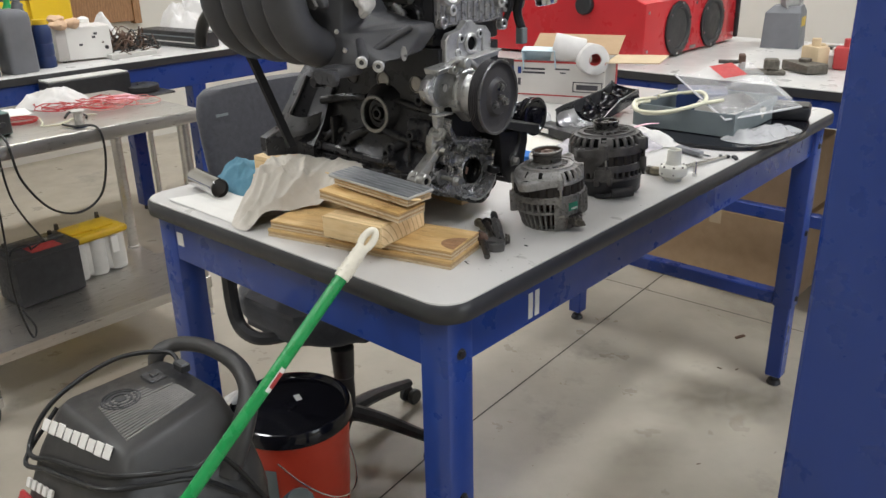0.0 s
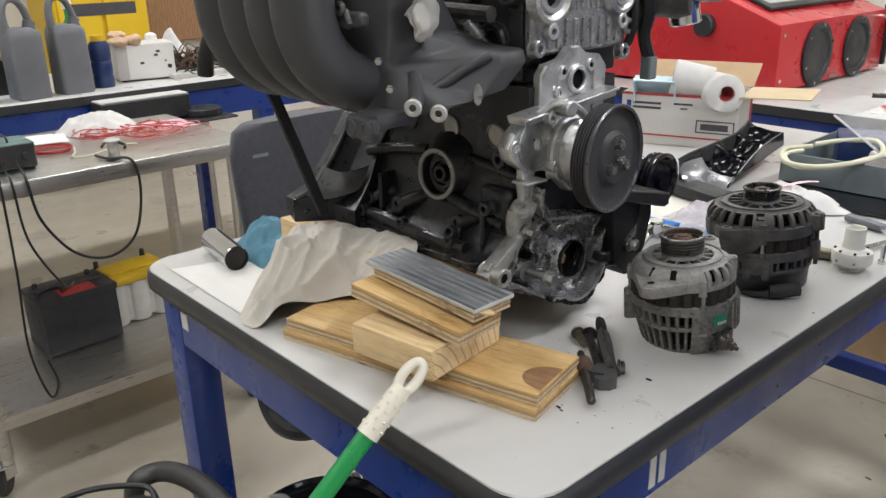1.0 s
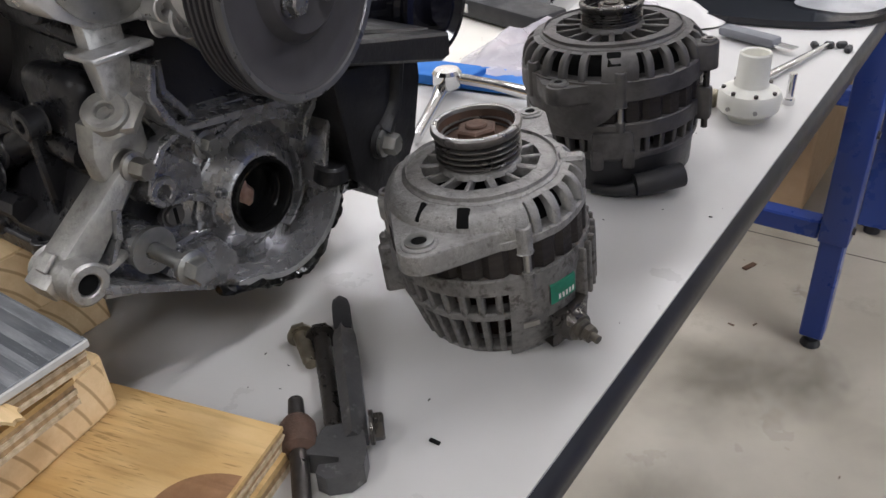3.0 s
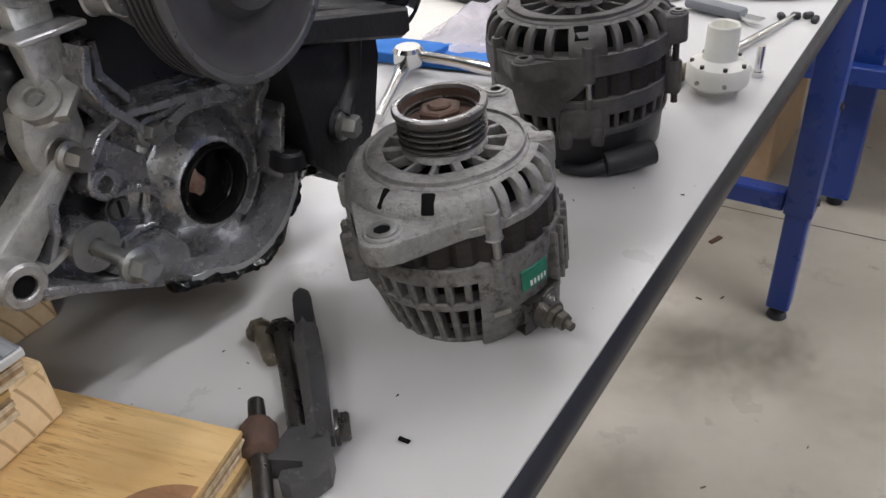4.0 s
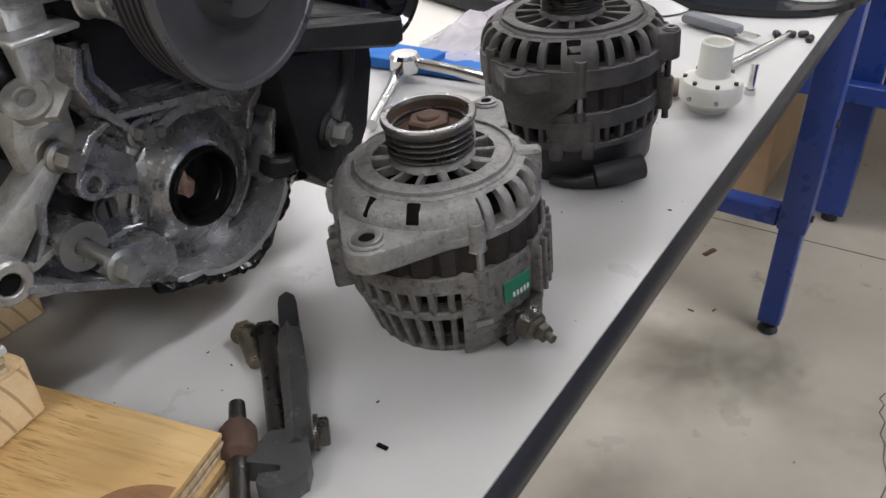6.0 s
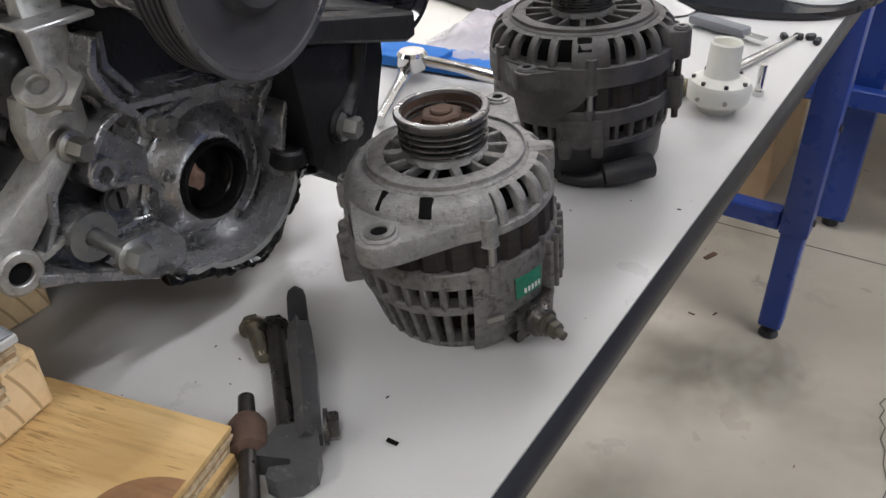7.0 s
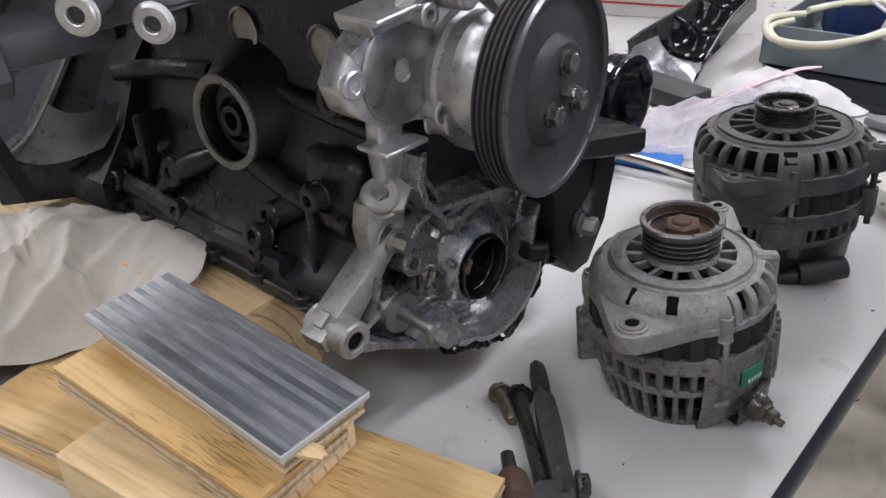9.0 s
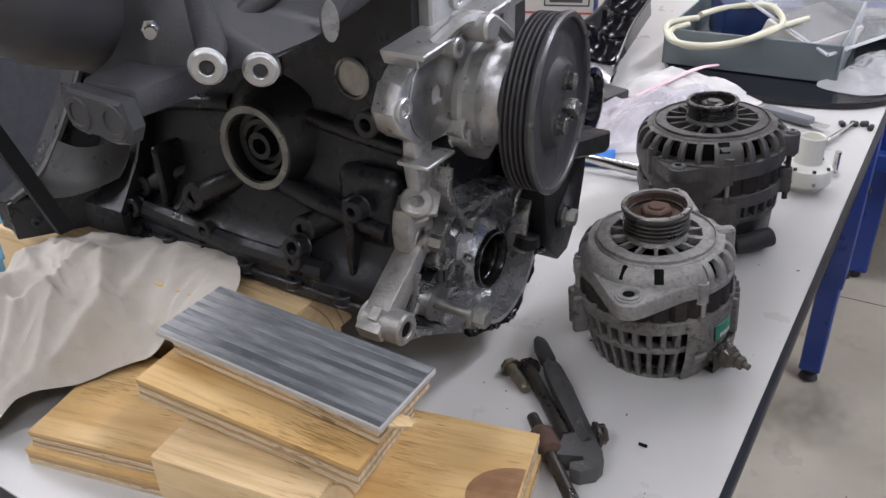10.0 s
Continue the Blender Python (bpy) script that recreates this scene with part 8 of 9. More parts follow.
for k in range(4):
    part("foot", cyl(B(), (-0.07 + 0.12 * (k % 2), -0.1 + 0.19 * (k // 2), 0), (-0.07 + 0.12 * (k % 2), -0.1 + 0.19 * (k // 2), 0.007), 0.01, seg=10), M["black_plastic"], wb)
bm = B()
for k in range(30):
    c = Vector((-3.19 + rng.uniform(-0.13, 0.13), 1.16 + rng.uniform(-0.09, 0.08), BZ + 0.01))
    r = rng.uniform(0.03, 0.09)
    tube(bm, [c + Vector((r * math.cos(a + k), r * math.sin(a + k), 0.005 + 0.12 * rng.random() * rng.random())) for a in np.linspace(0, 4.5 + rng.random(), 7)], rng.uniform(0.002, 0.0045), 5, steps=4)
tagged(single("cable_pile", bm, M["wire_brown"], "heap of brown and black cables on the blue bench", "cables", angle=70), kind="stuff")
bm = B()
for k in range(14):
    c = Vector((-3.15 + rng.uniform(-0.10, 0.10), 1.18 + rng.uniform(-0.08, 0.08), BZ + 0.01))
    r = rng.uniform(0.04, 0.09)
    tube(bm, [c + Vector((r * math.cos(a + k), r * math.sin(a + k), 0.01 + 0.10 * rng.random() * rng.random())) for a in np.linspace(0, 4.5 + rng.random(), 7)], rng.uniform(0.002, 0.004), 5, steps=4)
tagged(single("cable_pile", bm, M["wire_black"], "heap of black cables on the blue bench", "cables", angle=70), kind="stuff")
bm = B()
box(bm, (-3.12, 1.02, BZ), (-2.99, 1.25, BZ + 0.022), 0.003)
single("grey_storage_lid", bm, M["battery_grey"], "flat grey plastic lid on the blue bench edge", "lid")
kb = thing("slotted_unit", (-3.14, 1.49, BZ + 0.004), -84, "long black slotted unit lying on the blue bench", "rack unit")
part("case", box(B(), (-0.07, -0.30, 0), (0.05, 0.20, 0.075), 0.004), M["black_plastic"], kb)
part("slot", box(B(), (0.0502, -0.28, 0.048), (0.0518, 0.16, 0.054)), M["grey_tray"], kb, "pale slot line")
part("slot", box(B(), (0.0502, -0.28, 0.020), (0.0518, 0.16, 0.026)), M["battery_grey"], kb)
part("end_plate", box(B(), (-0.068, -0.306, 0.002), (0.048, -0.300, 0.073), 0.001), M["dark_plastic"], kb)
bm = B()
cloth(bm, [(-3.50, 1.55), (-3.36, 1.50), (-3.22, 1.62), (-3.20, 1.78), (-3.36, 1.84), (-3.50, 1.74)], (0.0, 0.10, 0.16, 0.19), 22, 0.05, 0.08, 23, base=BZ)
single("white_bag", bm, M["white_cloth"], "crumpled white plastic bag behind the slotted unit on the bench", "bag", angle=80)
bm = B()
prism(bm, [(-0.11, 0), (0.11, 0), (0.10, 0.15), (-0.105, 0.155)], 0.004, pose(-3.02, 1.72, BZ + 0.001, 66, 0, 62), 0.001)
single("printed_card", crumple(bm, 0.004, 0.06, 6), M["paper"], "white printed card leaning on the bench clutter", "card")
cu = thing("white_tub", (-3.50, 1.15, BZ), 0, "white plastic tub with a lid on the blue bench", "tub")
part("body", lathe(B(), [(0, 0), (0.040, 0), (0.046, 0.10), (0.048, 0.102), (0, 0.104)], 24), M["paper"], cu)
part("lid", lathe(B(), [(0.049, 0.102), (0.051, 0.104), (0.050, 0.120), (0.03, 0.126), (0.028, 0.15), (0.01, 0.16), (0, 0.16)], 24), M["paper"], cu)
bm = B()
cloth(bm, [(-3.62, 1.20), (-3.45, 1.18), (-3.36, 1.26), (-3.40, 1.29), (-3.60, 1.29)], (0.0, 0.08, 0.13, 0.16), 16, 0.02, 0.06, 9, base=BZ)
single("white_bag", bm, M["white_cloth"], "crumpled white plastic bag on the blue bench", "bag", angle=80)
# black shallow drawer box under the worktop
dr = thing("drawer_box", (-2.80, 0.80, 0), label="black shallow drawer unit under the blue bench top", category="drawer", in_world=True)
part("case", box(B(), (-2.835, 0.60, 0.835), (-2.74, 0.965, 0.925), 0.004), M["black_plastic"], dr)
part("lid_plate", box(B(), (-2.833, 0.605, 0.9255), (-2.745, 0.96, 0.931), 0.001), M["battery_grey"], dr, "worn pale top plate")
# tan box and dark boxes at the far end of the bench
def carton(name, x0, x1, y0, y1, z0, z1, mat, label, group=""):
    ob = thing(name, ((x0 + x1) / 2, (y0 + y1) / 2, z0), label=label, category="box", group=group, in_world=True)
    part("carton", box(B(), (x0, y0, z0), (x1, y1, z1), 0.004), M[mat], ob)
    part("tape", box(B(), ((x0 + x1) / 2 - 0.025, y0 - 0.0015, z1 - 0.06), ((x0 + x1) / 2 + 0.025, y1 + 0.0015, z1 + 0.0012)), M["card_tan"], ob)
    return ob


carton("cardboard_box", -3.50, -3.16, 0.02, 0.42, BZ + 0.14, BZ + 0.42, "card_tan", "tan cardboard box on black cases on the blue bench")
carton("black_case", -3.55, -3.12, -0.05, 0.46, BZ, BZ + 0.138, "black_plastic", "low black equipment case on the blue bench")
bm = B()
cloth(bm, [(-3.08, 0.10), (-2.94, 0.06), (-2.88, 0.18), (-2.90, 0.30), (-3.04, 0.29)], (0.0, 0.07, 0.11, 0.13), 18, 0.03, 0.06, 12, base=BZ)
single("pale_blue_bag", bm, M["blue_cloth"], "crumpled pale blue bag on the blue bench", "bag", angle=80)
# far wall furniture
yc = thing("safety_cabinet", (-4.95, 1.45, 0), label="yellow steel safety cabinet fixed to the wall", category="cabinet", in_world=True)
part("body", box(B(), (-5.19, 1.10, 0.62), (-4.72, 1.66, 1.8), 0.008), M["yellow_paint"], yc)
part("door", box(B(), (-4.719, 1.12, 0.66), (-4.70, 1.37, 1.76), 0.004), M["yellow_paint"], yc)
part("door", box(B(), (-4.719, 1.39, 0.66), (-4.70, 1.64, 1.76), 0.004), M["yellow_paint"], yc)
part("warning_plate", box(B(), (-4.70, 1.20, 1.13), (-4.698, 1.58, 1.20)), M["ink"], yc, "dark warning plate")
dd = thing("wall_cupboard", (-5.19, 1.95, 0.9), label="dark brown wooden cupboard hung on the cream wall", category="cupboard", in_world=True)
part("door", box(B(), (-5.195, 1.70, 0.90), (-5.14, 2.30, 2.05), 0.004), M["knot"], dd)
part("side_frame", box(B(), (-5.198, 2.302, 0.88), (-5.13, 2.36, 2.10), 0.004), M["knot"], dd)
gb = thing("green_sheet_bottle", (-3.35, 0.74, BZ), 15, "green and white spray bottle on the blue bench", "bottle")
part("body", lathe(B(), [(0, 0), (0.036, 0), (0.038, 0.01), (0.036, 0.22), (0.014, 0.26), (0.014, 0.30), (0, 0.30)], 20), M["green"], gb)
part("cap", lathe(B(), [(0, 0.298), (0.020, 0.298), (0.020, 0.35), (0, 0.352)], 16), M["paper"], gb)


# ---- things at the far end of the table ----
sheet("stained_paper", [(-0.80, 0.80), (-0.44, 0.74), (-0.36, 1.02), (-0.72, 1.12)], TH, "stained_paper", "white paper with oily brown spots under the parts", curl=0.002, seed=8)
rl = thing("black_rail", (-0.37, 0.945, TH + 0.005), -15.5, "long black plastic rail lying on the stained paper", "rail")
part("rail_body", box(B(), (-0.50, 0.0, 0.0), (0.0, 0.060, 0.026), 0.004, 2), M["black_plastic"], rl)
part("rail_label", box(B(), (-0.19, -0.0012, 0.007), (-0.135, 0.0005, 0.019)), M["paper"], rl, "small white printed label")

# headlamp bezel: a black rear band, a silvered floor and three deep round pockets
hl = thing("headlamp_bezel", (-0.47, 1.15, TH), 0, "glossy black headlamp bezel with round pockets and a silvered end", "headlamp bezel", in_world=True)
KEEL = smooth([(-0.476, 1.000, 0.983), (-0.453, 1.012, 0.972), (-0.430, 1.030, 0.963), (-0.405, 1.055, 0.968), (-0.423, 1.120, 0.979), (-0.451, 1.260, 1.008), (-0.476, 1.420, 1.019)], 10)
BACK = smooth([(-0.495, 1.005, 1.024), (-0.495, 1.040, 1.030), (-0.500, 1.100, 1.031), (-0.509, 1.170, 1.030), (-0.512, 1.230, 1.033), (-0.525, 1.310, 1.035), (-0.539, 1.370, 1.046)], 10)
POCKETS = ((Vector((-0.464, 1.135, 1.008)), 0.052, 0.026), (Vector((-0.474, 1.240, 1.020)), 0.052, 0.026), (Vector((-0.494, 1.345, 1.034)), 0.050, 0.024))
def bezel_skin(keep):
    bm = B()
    grid = []
    for a, b in zip(KEEL, BACK):
        row = []
        for k in range(29):
            q = k / 28
            p = a.lerp(b, q) + Vector((-0.003, 0, -0.005)) * math.sin(math.pi * q)
            for c, r, deep in POCKETS:
                f = (p - c).length / r
                if f < 1:
                    p = p + Vector((-0.45, 0.25, -0.85)) * deep * (1 - f * f) ** 0.75
            row.append(p)
        grid.append(row)
    made = {}
    for u in range(len(grid) - 1):
        for v in range(28):
            flat = KEEL[u].lerp(BACK[u], (v + 0.5) / 28)
            dark = v > 22 or flat.y > 1.165 or any((flat - c).length < r * 0.98 for c, r, d in POCKETS)
            if dark == keep:
                corners = []
                for key in ((u, v), (u + 1, v), (u + 1, v + 1), (u, v + 1)):
                    if key not in made:
                        made[key] = bm.verts.new(grid[key[0]][key[1]])
                    corners.append(made[key])
                bm.faces.new(corners)
    bmesh.ops.solidify(bm, geom=list(bm.faces), thickness=0.0025)
    return bm


part("bezel", bezel_skin(True), M["gloss_black"], hl, angle=50)
part("silvered_floor", bezel_skin(False), M["silvered"], hl, "bright silvered floor beside the pockets", 50)
bm = B()
low = [Vector((p.x + 0.004, p.y, max(TH + 0.030, p.z - 0.030))) for p in KEEL[30:]]
for k in range(len(low) - 1):
    bm.faces.new([bm.verts.new(v) for v in (KEEL[30 + k], KEEL[31 + k], low[k + 1], low[k])])
bmesh.ops.remove_doubles(bm, verts=bm.verts[:], dist=0.0001)
bmesh.ops.solidify(bm, geom=list(bm.faces), thickness=0.003)
part("side_wall", bm, M["gloss_black"], hl, angle=50)
part("front_lip", tube(B(), KEEL[:32:4], 0.0022, 8, steps=3), M["black_plastic"], hl)
part("keel_edge", tube(B(), KEEL[30::5], 0.0016, 8, steps=3), M["bolt_grey"], hl, "grey bare edge")
part("rear_edge", tube(B(), BACK[::5], 0.0022, 8, steps=3), M["black_plastic"], hl)
bm = B()
for k in range(len(BACK) - 1):
    bm.faces.new([bm.verts.new(v) for v in (BACK[k], BACK[k + 1], Vector((BACK[k + 1].x + 0.006, BACK[k + 1].y, TH + 0.001)), Vector((BACK[k].x + 0.006, BACK[k].y, TH + 0.001)))])
bmesh.ops.remove_doubles(bm, verts=bm.verts[:], dist=0.0001)
bmesh.ops.solidify(bm, geom=list(bm.faces), thickness=0.003)
part("rear_wall", bm, M["black_plastic"], hl, angle=50)

# parcel box with rolls
A, Bc, C = Vector((-0.885, 1.335)), Vector((-0.600, 1.430)), Vector((-0.655, 1.600))
D = A + (C - Bc)
pb = thing("parcel_box", (-0.74, 1.47, TH), label="opened white parcel box with brown flaps, full of odds and ends", category="box", in_world=True)
H = 0.135
def panel_between(p, q, z0, z1, th=0.004):
    d = (q - p)
    n = Vector((-d.y, d.x)).normalized() * th
    bm = B()
    lo = [bm.verts.new((*v, z0)) for v in (p, q, q + n, p + n)]
    hi = [bm.verts.new((*v, z1)) for v in (p, q, q + n, p + n)]
    bm.faces.new(lo[::-1]), bm.faces.new(hi)
    for i in range(4):
        bm.faces.new((lo[i], lo[(i + 1) % 4], hi[(i + 1) % 4], hi[i]))
    return bm


for p, q in ((A, Bc), (Bc, C), (C, D), (D, A)):
    part("side_panel", panel_between(p, q, TH + 0.001, TH + H), M["box_white"], pb)
bm = B()
vs = [bm.verts.new((*v, TH + 0.003)) for v in (A, Bc, C, D)]
bm.faces.new(vs)
part("bottom_panel", bm, M["card"], pb)
bm = B()
e1 = (Bc - A).normalized()
n1 = Vector((e1.y, -e1.x))
part("red_edge", panel_between(A + n1 * 0.001, Bc + n1 * 0.001, TH + H - 0.006, TH + H + 0.0005, 0.002), M["ink_red"], pb, "red printed edge")
part("red_edge", panel_between(A + n1 * 0.001, Bc + n1 * 0.001, TH + 0.024, TH + 0.028, 0.002), M["ink_red"], pb)
for s0, s1, z0, z1, mat in ((0.10, 0.35, 0.106, 0.112, "ink"), (0.10, 0.35, 0.094, 0.100, "ink"), (0.045, 0.085, 0.092, 0.114, "ink_blue"), (0.46, 0.62, 0.108, 0.113, "ink"), (0.52, 0.58, 0.097, 0.101, "ink"),
                           (0.66, 0.98, 0.040, 0.043, "ink"), (0.66, 0.98, 0.070, 0.073, "ink"), (0.66, 0.67, 0.040, 0.073, "ink"), (0.97, 0.98, 0.040, 0.073, "ink"), (0.70, 0.93, 0.048, 0.064, "ink"), (0.82, 0.88, 0.098, 0.118, "ink_blue"), (0.90, 0.99, 0.106, 0.112, "ink"), (0.05, 0.08, 0.055, 0.078, "ink")):
    a = A + (Bc - A) * s0 + n1 * 0.0012
    b = A + (Bc - A) * s1 + n1 * 0.0012
    part("print", panel_between(a, b, TH + z0, TH + z1, 0.0010), M[mat], pb)
a = Bc + (C - Bc) * 0.86
nn = Vector(((C - Bc).y, -(C - Bc).x)).normalized() * 0.0012
part("print", panel_between(a + nn, C + nn, TH + 0.03, TH + H - 0.01, 0.0010), M["ink_red"], pb)
part("print", panel_between(Bc + (C - Bc) * 0.15 + nn, Bc + (C - Bc) * 0.8 + nn, TH + 0.002, TH + 0.05, 0.0010), M["ink_blue"], pb)
# flaps
def flap(p, q, outdir, length, rise, mat):
    bm = B()
    o = Vector((*outdir, 0)).normalized()
    a, b = Vector((*p, TH + H)), Vector((*q, TH + H))
    v = [bm.verts.new(x) for x in (a, b, b + o * length + Vector((0, 0, rise)), a + o * length + Vector((0, 0, rise)))]
    bm.faces.new(v)
    ext = bmesh.ops.extrude_face_region(bm, geom=list(bm.faces))
    bmesh.ops.translate(bm, verts=[x for x in ext["geom"] if isinstance(x, bmesh.types.BMVert)], vec=(0, 0, 0.003))
    return bm


part("flap", flap(Bc, C, (0.95, 0.31), 0.165, 0.004, "card_tan"), M["card_tan"], pb, "open tan cardboard flap")
part("flap", flap(C, D, (-0.3, 0.95), 0.10, 0.05, "card"), M["card"], pb, "open brown cardboard flap")
for k, (x, y, z, turn, mat) in enumerate(((-0.735, 1.425, TH + 0.165, -58, "white_cloth"), (-0.660, 1.440, TH + 0.142, 48, "white_cloth"))):
    ob = thing("paper_roll", (x, y, z), turn, "white paper roll lying in the parcel box" if k == 0 else "pinkish white paper roll with a red core in the box", "paper roll", group="rolls in the box", tilt=(78 if k == 0 else 84, 0))
    part("roll", crumple(lathe(B(), [(0.019, -0.05), (0.046, -0.05), (0.048, -0.047), (0.048, 0.047), (0.046, 0.05), (0.019, 0.05), (0.019, -0.05)], 32), 0.004, 0.06, k), M[mat], ob, angle=60)
    part("core", lathe(B(), [(0.0188, -0.045), (0.0188, 0.045), (0.0175, 0.045), (0.0175, -0.045)], 24), M["ink_red" if k else "card"], ob, "red inner core" if k else "")
tr = thing("paint_tray", (-0.815, 1.395, TH + 0.10), 20, "pale blue plastic tray standing in the parcel box", "tray", tilt=(20, 0))
bm = B()
box(bm, (-0.055, -0.004, 0), (0.055, 0.0, 0.085), 0.001)
box(bm, (-0.055, -0.03, 0), (-0.051, 0, 0.085), 0.001)
box(bm, (0.051, -0.03, 0), (0.055, 0, 0.085), 0.001)
box(bm, (-0.055, -0.03, 0.081), (0.055, 0, 0.085), 0.001)
part("shell", bm, surface("pale_blue_plastic", (0.50, 0.63, 0.70), (0.45, 0.58, 0.66), rough=0.3, scale=9), tr)
bm = B()
cloth(bm, [(-0.60, 1.03), (-0.55, 1.01), (-0.53, 1.05), (-0.56, 1.08), (-0.60, 1.07)], (0.0, 0.045, 0.05, 0.05), 10, 0.004, 0.03, 15, base=TH + 0.002)
single("plastic_cup", bm, M["film_dense"], "crushed translucent plastic cup on the stained paper", "cup", angle=70)

# black tray panel, grey tray with electronics and blister pack
bm = B()
outl = smooth([(-0.30, 1.14, 0), (-0.20, 1.115, 0), (-0.08, 1.130, 0), (-0.005, 1.185, 0), (0.03, 1.30, 0), (0.025, 1.45, 0), (-0.04, 1.60, 0), (-0.20, 1.62, 0), (-0.36, 1.55, 0), (-0.40, 1.30, 0)], 5, True)
prism(bm, [(p.x, p.y) for p in outl], 0.009, Matrix.Translation((0, 0, TH + 0.002)), 0.003, 2)
single("plastic_cover_plate", bm, M["gloss_black"], "glossy black rounded plastic panel overhanging the table edge", "panel")
gt = thing("grey_tray", (-0.225, 1.375, TH + 0.0125), 2, "grey plastic tray filled with wires and electronics", "tray")
for a, b in (((-0.150, -0.155, 0), (0.130, 0.155, 0.004)), ((-0.150, -0.159, 0), (0.130, -0.155, 0.062)), ((-0.150, 0.155, 0), (0.130, 0.159, 0.062)), ((-0.154, -0.159, 0), (-0.150, 0.159, 0.062)), ((0.130, -0.159, 0), (0.134, 0.159, 0.062))):
    part("tray_wall", box(B(), a, b, 0.001), M["grey_tray"], gt)
sh2 = thing("electronics_box", (-0.26, 1.42, TH + 0.018), 25, "dark blue boxed part lying in the grey tray", "box")
part("case", box(B(), (-0.08, -0.07, 0), (0.06, 0.07, 0.075), 0.006, 2), M["navy"], sh2)
sh3 = thing("beige_module", (-0.165, 1.36, TH + 0.018), -20, "beige electronic module in the grey tray", "module", tilt=(0, 20))
part("case", box(B(), (-0.05, -0.09, 0.02), (0.04, 0.09, 0.058), 0.004, 2), M["box_white"], sh3)
part("board", box(B(), (-0.045, -0.08, 0.0585), (0.035, 0.08, 0.061)), M["dark_plastic"], sh3)
wire("cream_cable", [(-0.33, 1.26, TH + 0.085), (-0.37, 1.22, TH + 0.080), (-0.345, 1.17, TH + 0.066), (-0.28, 1.165, TH + 0.066), (-0.22, 1.20, TH + 0.078), (-0.19, 1.26, TH + 0.09), (-0.23, 1.33, TH + 0.10), (-0.30, 1.33, TH + 0.09), (-0.33, 1.27, TH + 0.088)], 0.0055, "wire_cream", "loop of cream cable hanging over the tray")
wire("cream_cable", [(-0.34, 1.24, TH + 0.078), (-0.36, 1.20, TH + 0.072), (-0.32, 1.168, TH + 0.06), (-0.25, 1.18, TH + 0.068), (-0.20, 1.24, TH + 0.085), (-0.16, 1.31, TH + 0.09)], 0.005, "wire_cream", "second strand of cream cable over the tray")
bp = thing("blister_pack", (-0.20, 1.35, TH + 0.09), 0, "clear plastic blister pack leaning on the grey tray", "packaging", in_world=True)
bm = B()
n = 18
g = []
c0, c1, c2, c3 = Vector((-0.36, 1.42, TH + 0.125)), Vector((-0.105, 1.205, TH + 0.062)), Vector((0.01, 1.42, TH + 0.075)), Vector((-0.22, 1.62, TH + 0.150))
for i in range(n + 1):
    for_row = []
    for j in range(n + 1):
        s, t = i / n, j / n
        p = (c0 * (1 - s) + c1 * s) * (1 - t) + (c3 * (1 - s) + c2 * s) * t
        p.z += 0.010 * noise.noise(Vector((s * 3, t * 3, 2))) + (0.025 if 0.45 < s < 0.9 and 0.4 < t < 0.9 else 0)
        for_row.append(bm.verts.new(p))
    g.append(for_row)
for i in range(n):
    for j in range(n):
        bm.faces.new((g[i][j], g[i + 1][j], g[i + 1][j + 1], g[i][j + 1]))
part("clear_sheet", bm, M["film"], bp, angle=60)
part("folded_edge", tube(B(), [c0, c1], 0.003, 6, steps=1), M["film_dense"], bp)
part("folded_edge", tube(B(), [c1, c2], 0.003, 6, steps=1), M["film_dense"], bp)
bm = B()
q = [c0 * 0.55 + c3 * 0.45, (c0 * 0.55 + c3 * 0.45) + (c1 - c0) * 0.30, (c0 * 0.25 + c3 * 0.75) + (c1 - c0) * 0.30, c0 * 0.25 + c3 * 0.75]
vs = [bm.verts.new(v + Vector((0, 0, 0.006))) for v in q]
bm.faces.new(vs)
part("card_insert", bm, M["ink_red"], bp, "red printed card insert")
bm = B()
cloth(bm, [(-0.11, 1.20), (-0.02, 1.19), (0.015, 1.30), (0.02, 1.42), (-0.06, 1.43), (-0.088, 1.30)], (0.0, 0.012, 0.018), 12, 0.012, 0.05, 21, base=TH + 0.012)
single("plastic_bag", bm, M["film_dense"], "crumpled clear plastic bag beside the grey tray", "plastic bag", angle=70)
bx = thing("small_black_box", (-0.06, 1.56, TH + 0.0125), 15, "small black plastic box on the panel", "box")
part("case", box(B(), (-0.05, -0.04, 0), (0.05, 0.04, 0.035), 0.005, 2), M["black_plastic"], bx)
part("lid", box(B(), (-0.046, -0.036, 0.0352), (0.046, 0.036, 0.041), 0.003), M["dark_plastic"], bx)

# pale rag, pink-edged bag, knife, towel and ratchet
bm = B()
cloth(bm, [(-0.385, 1.06), (-0.30, 1.03), (-0.20, 1.07), (-0.18, 1.12), (-0.27, 1.155), (-0.38, 1.14)], (0.0, 0.020, 0.030, 0.034), 14, 0.010, 0.05, 17, base=TH + 0.002)
single("white_rag", bm, M["white_cloth"], "folded pale rag beside the grey tray", "rag", angle=80)
pk = thing("zip_bag", (-0.33, 1.0, TH), label="clear plastic zip bag with a pink seal", category="plastic bag", in_world=True)
bm = B()
cloth(bm, [(-0.42, 0.85), (-0.335, 0.79), (-0.245, 0.88), (-0.20, 1.03), (-0.24, 1.12), (-0.36, 1.02)], (0.0, 0.016, 0.026, 0.028), 18, 0.016, 0.045, 19, base=TH + 0.003)
part("film", bm, M["film_white"], pk, angle=70)
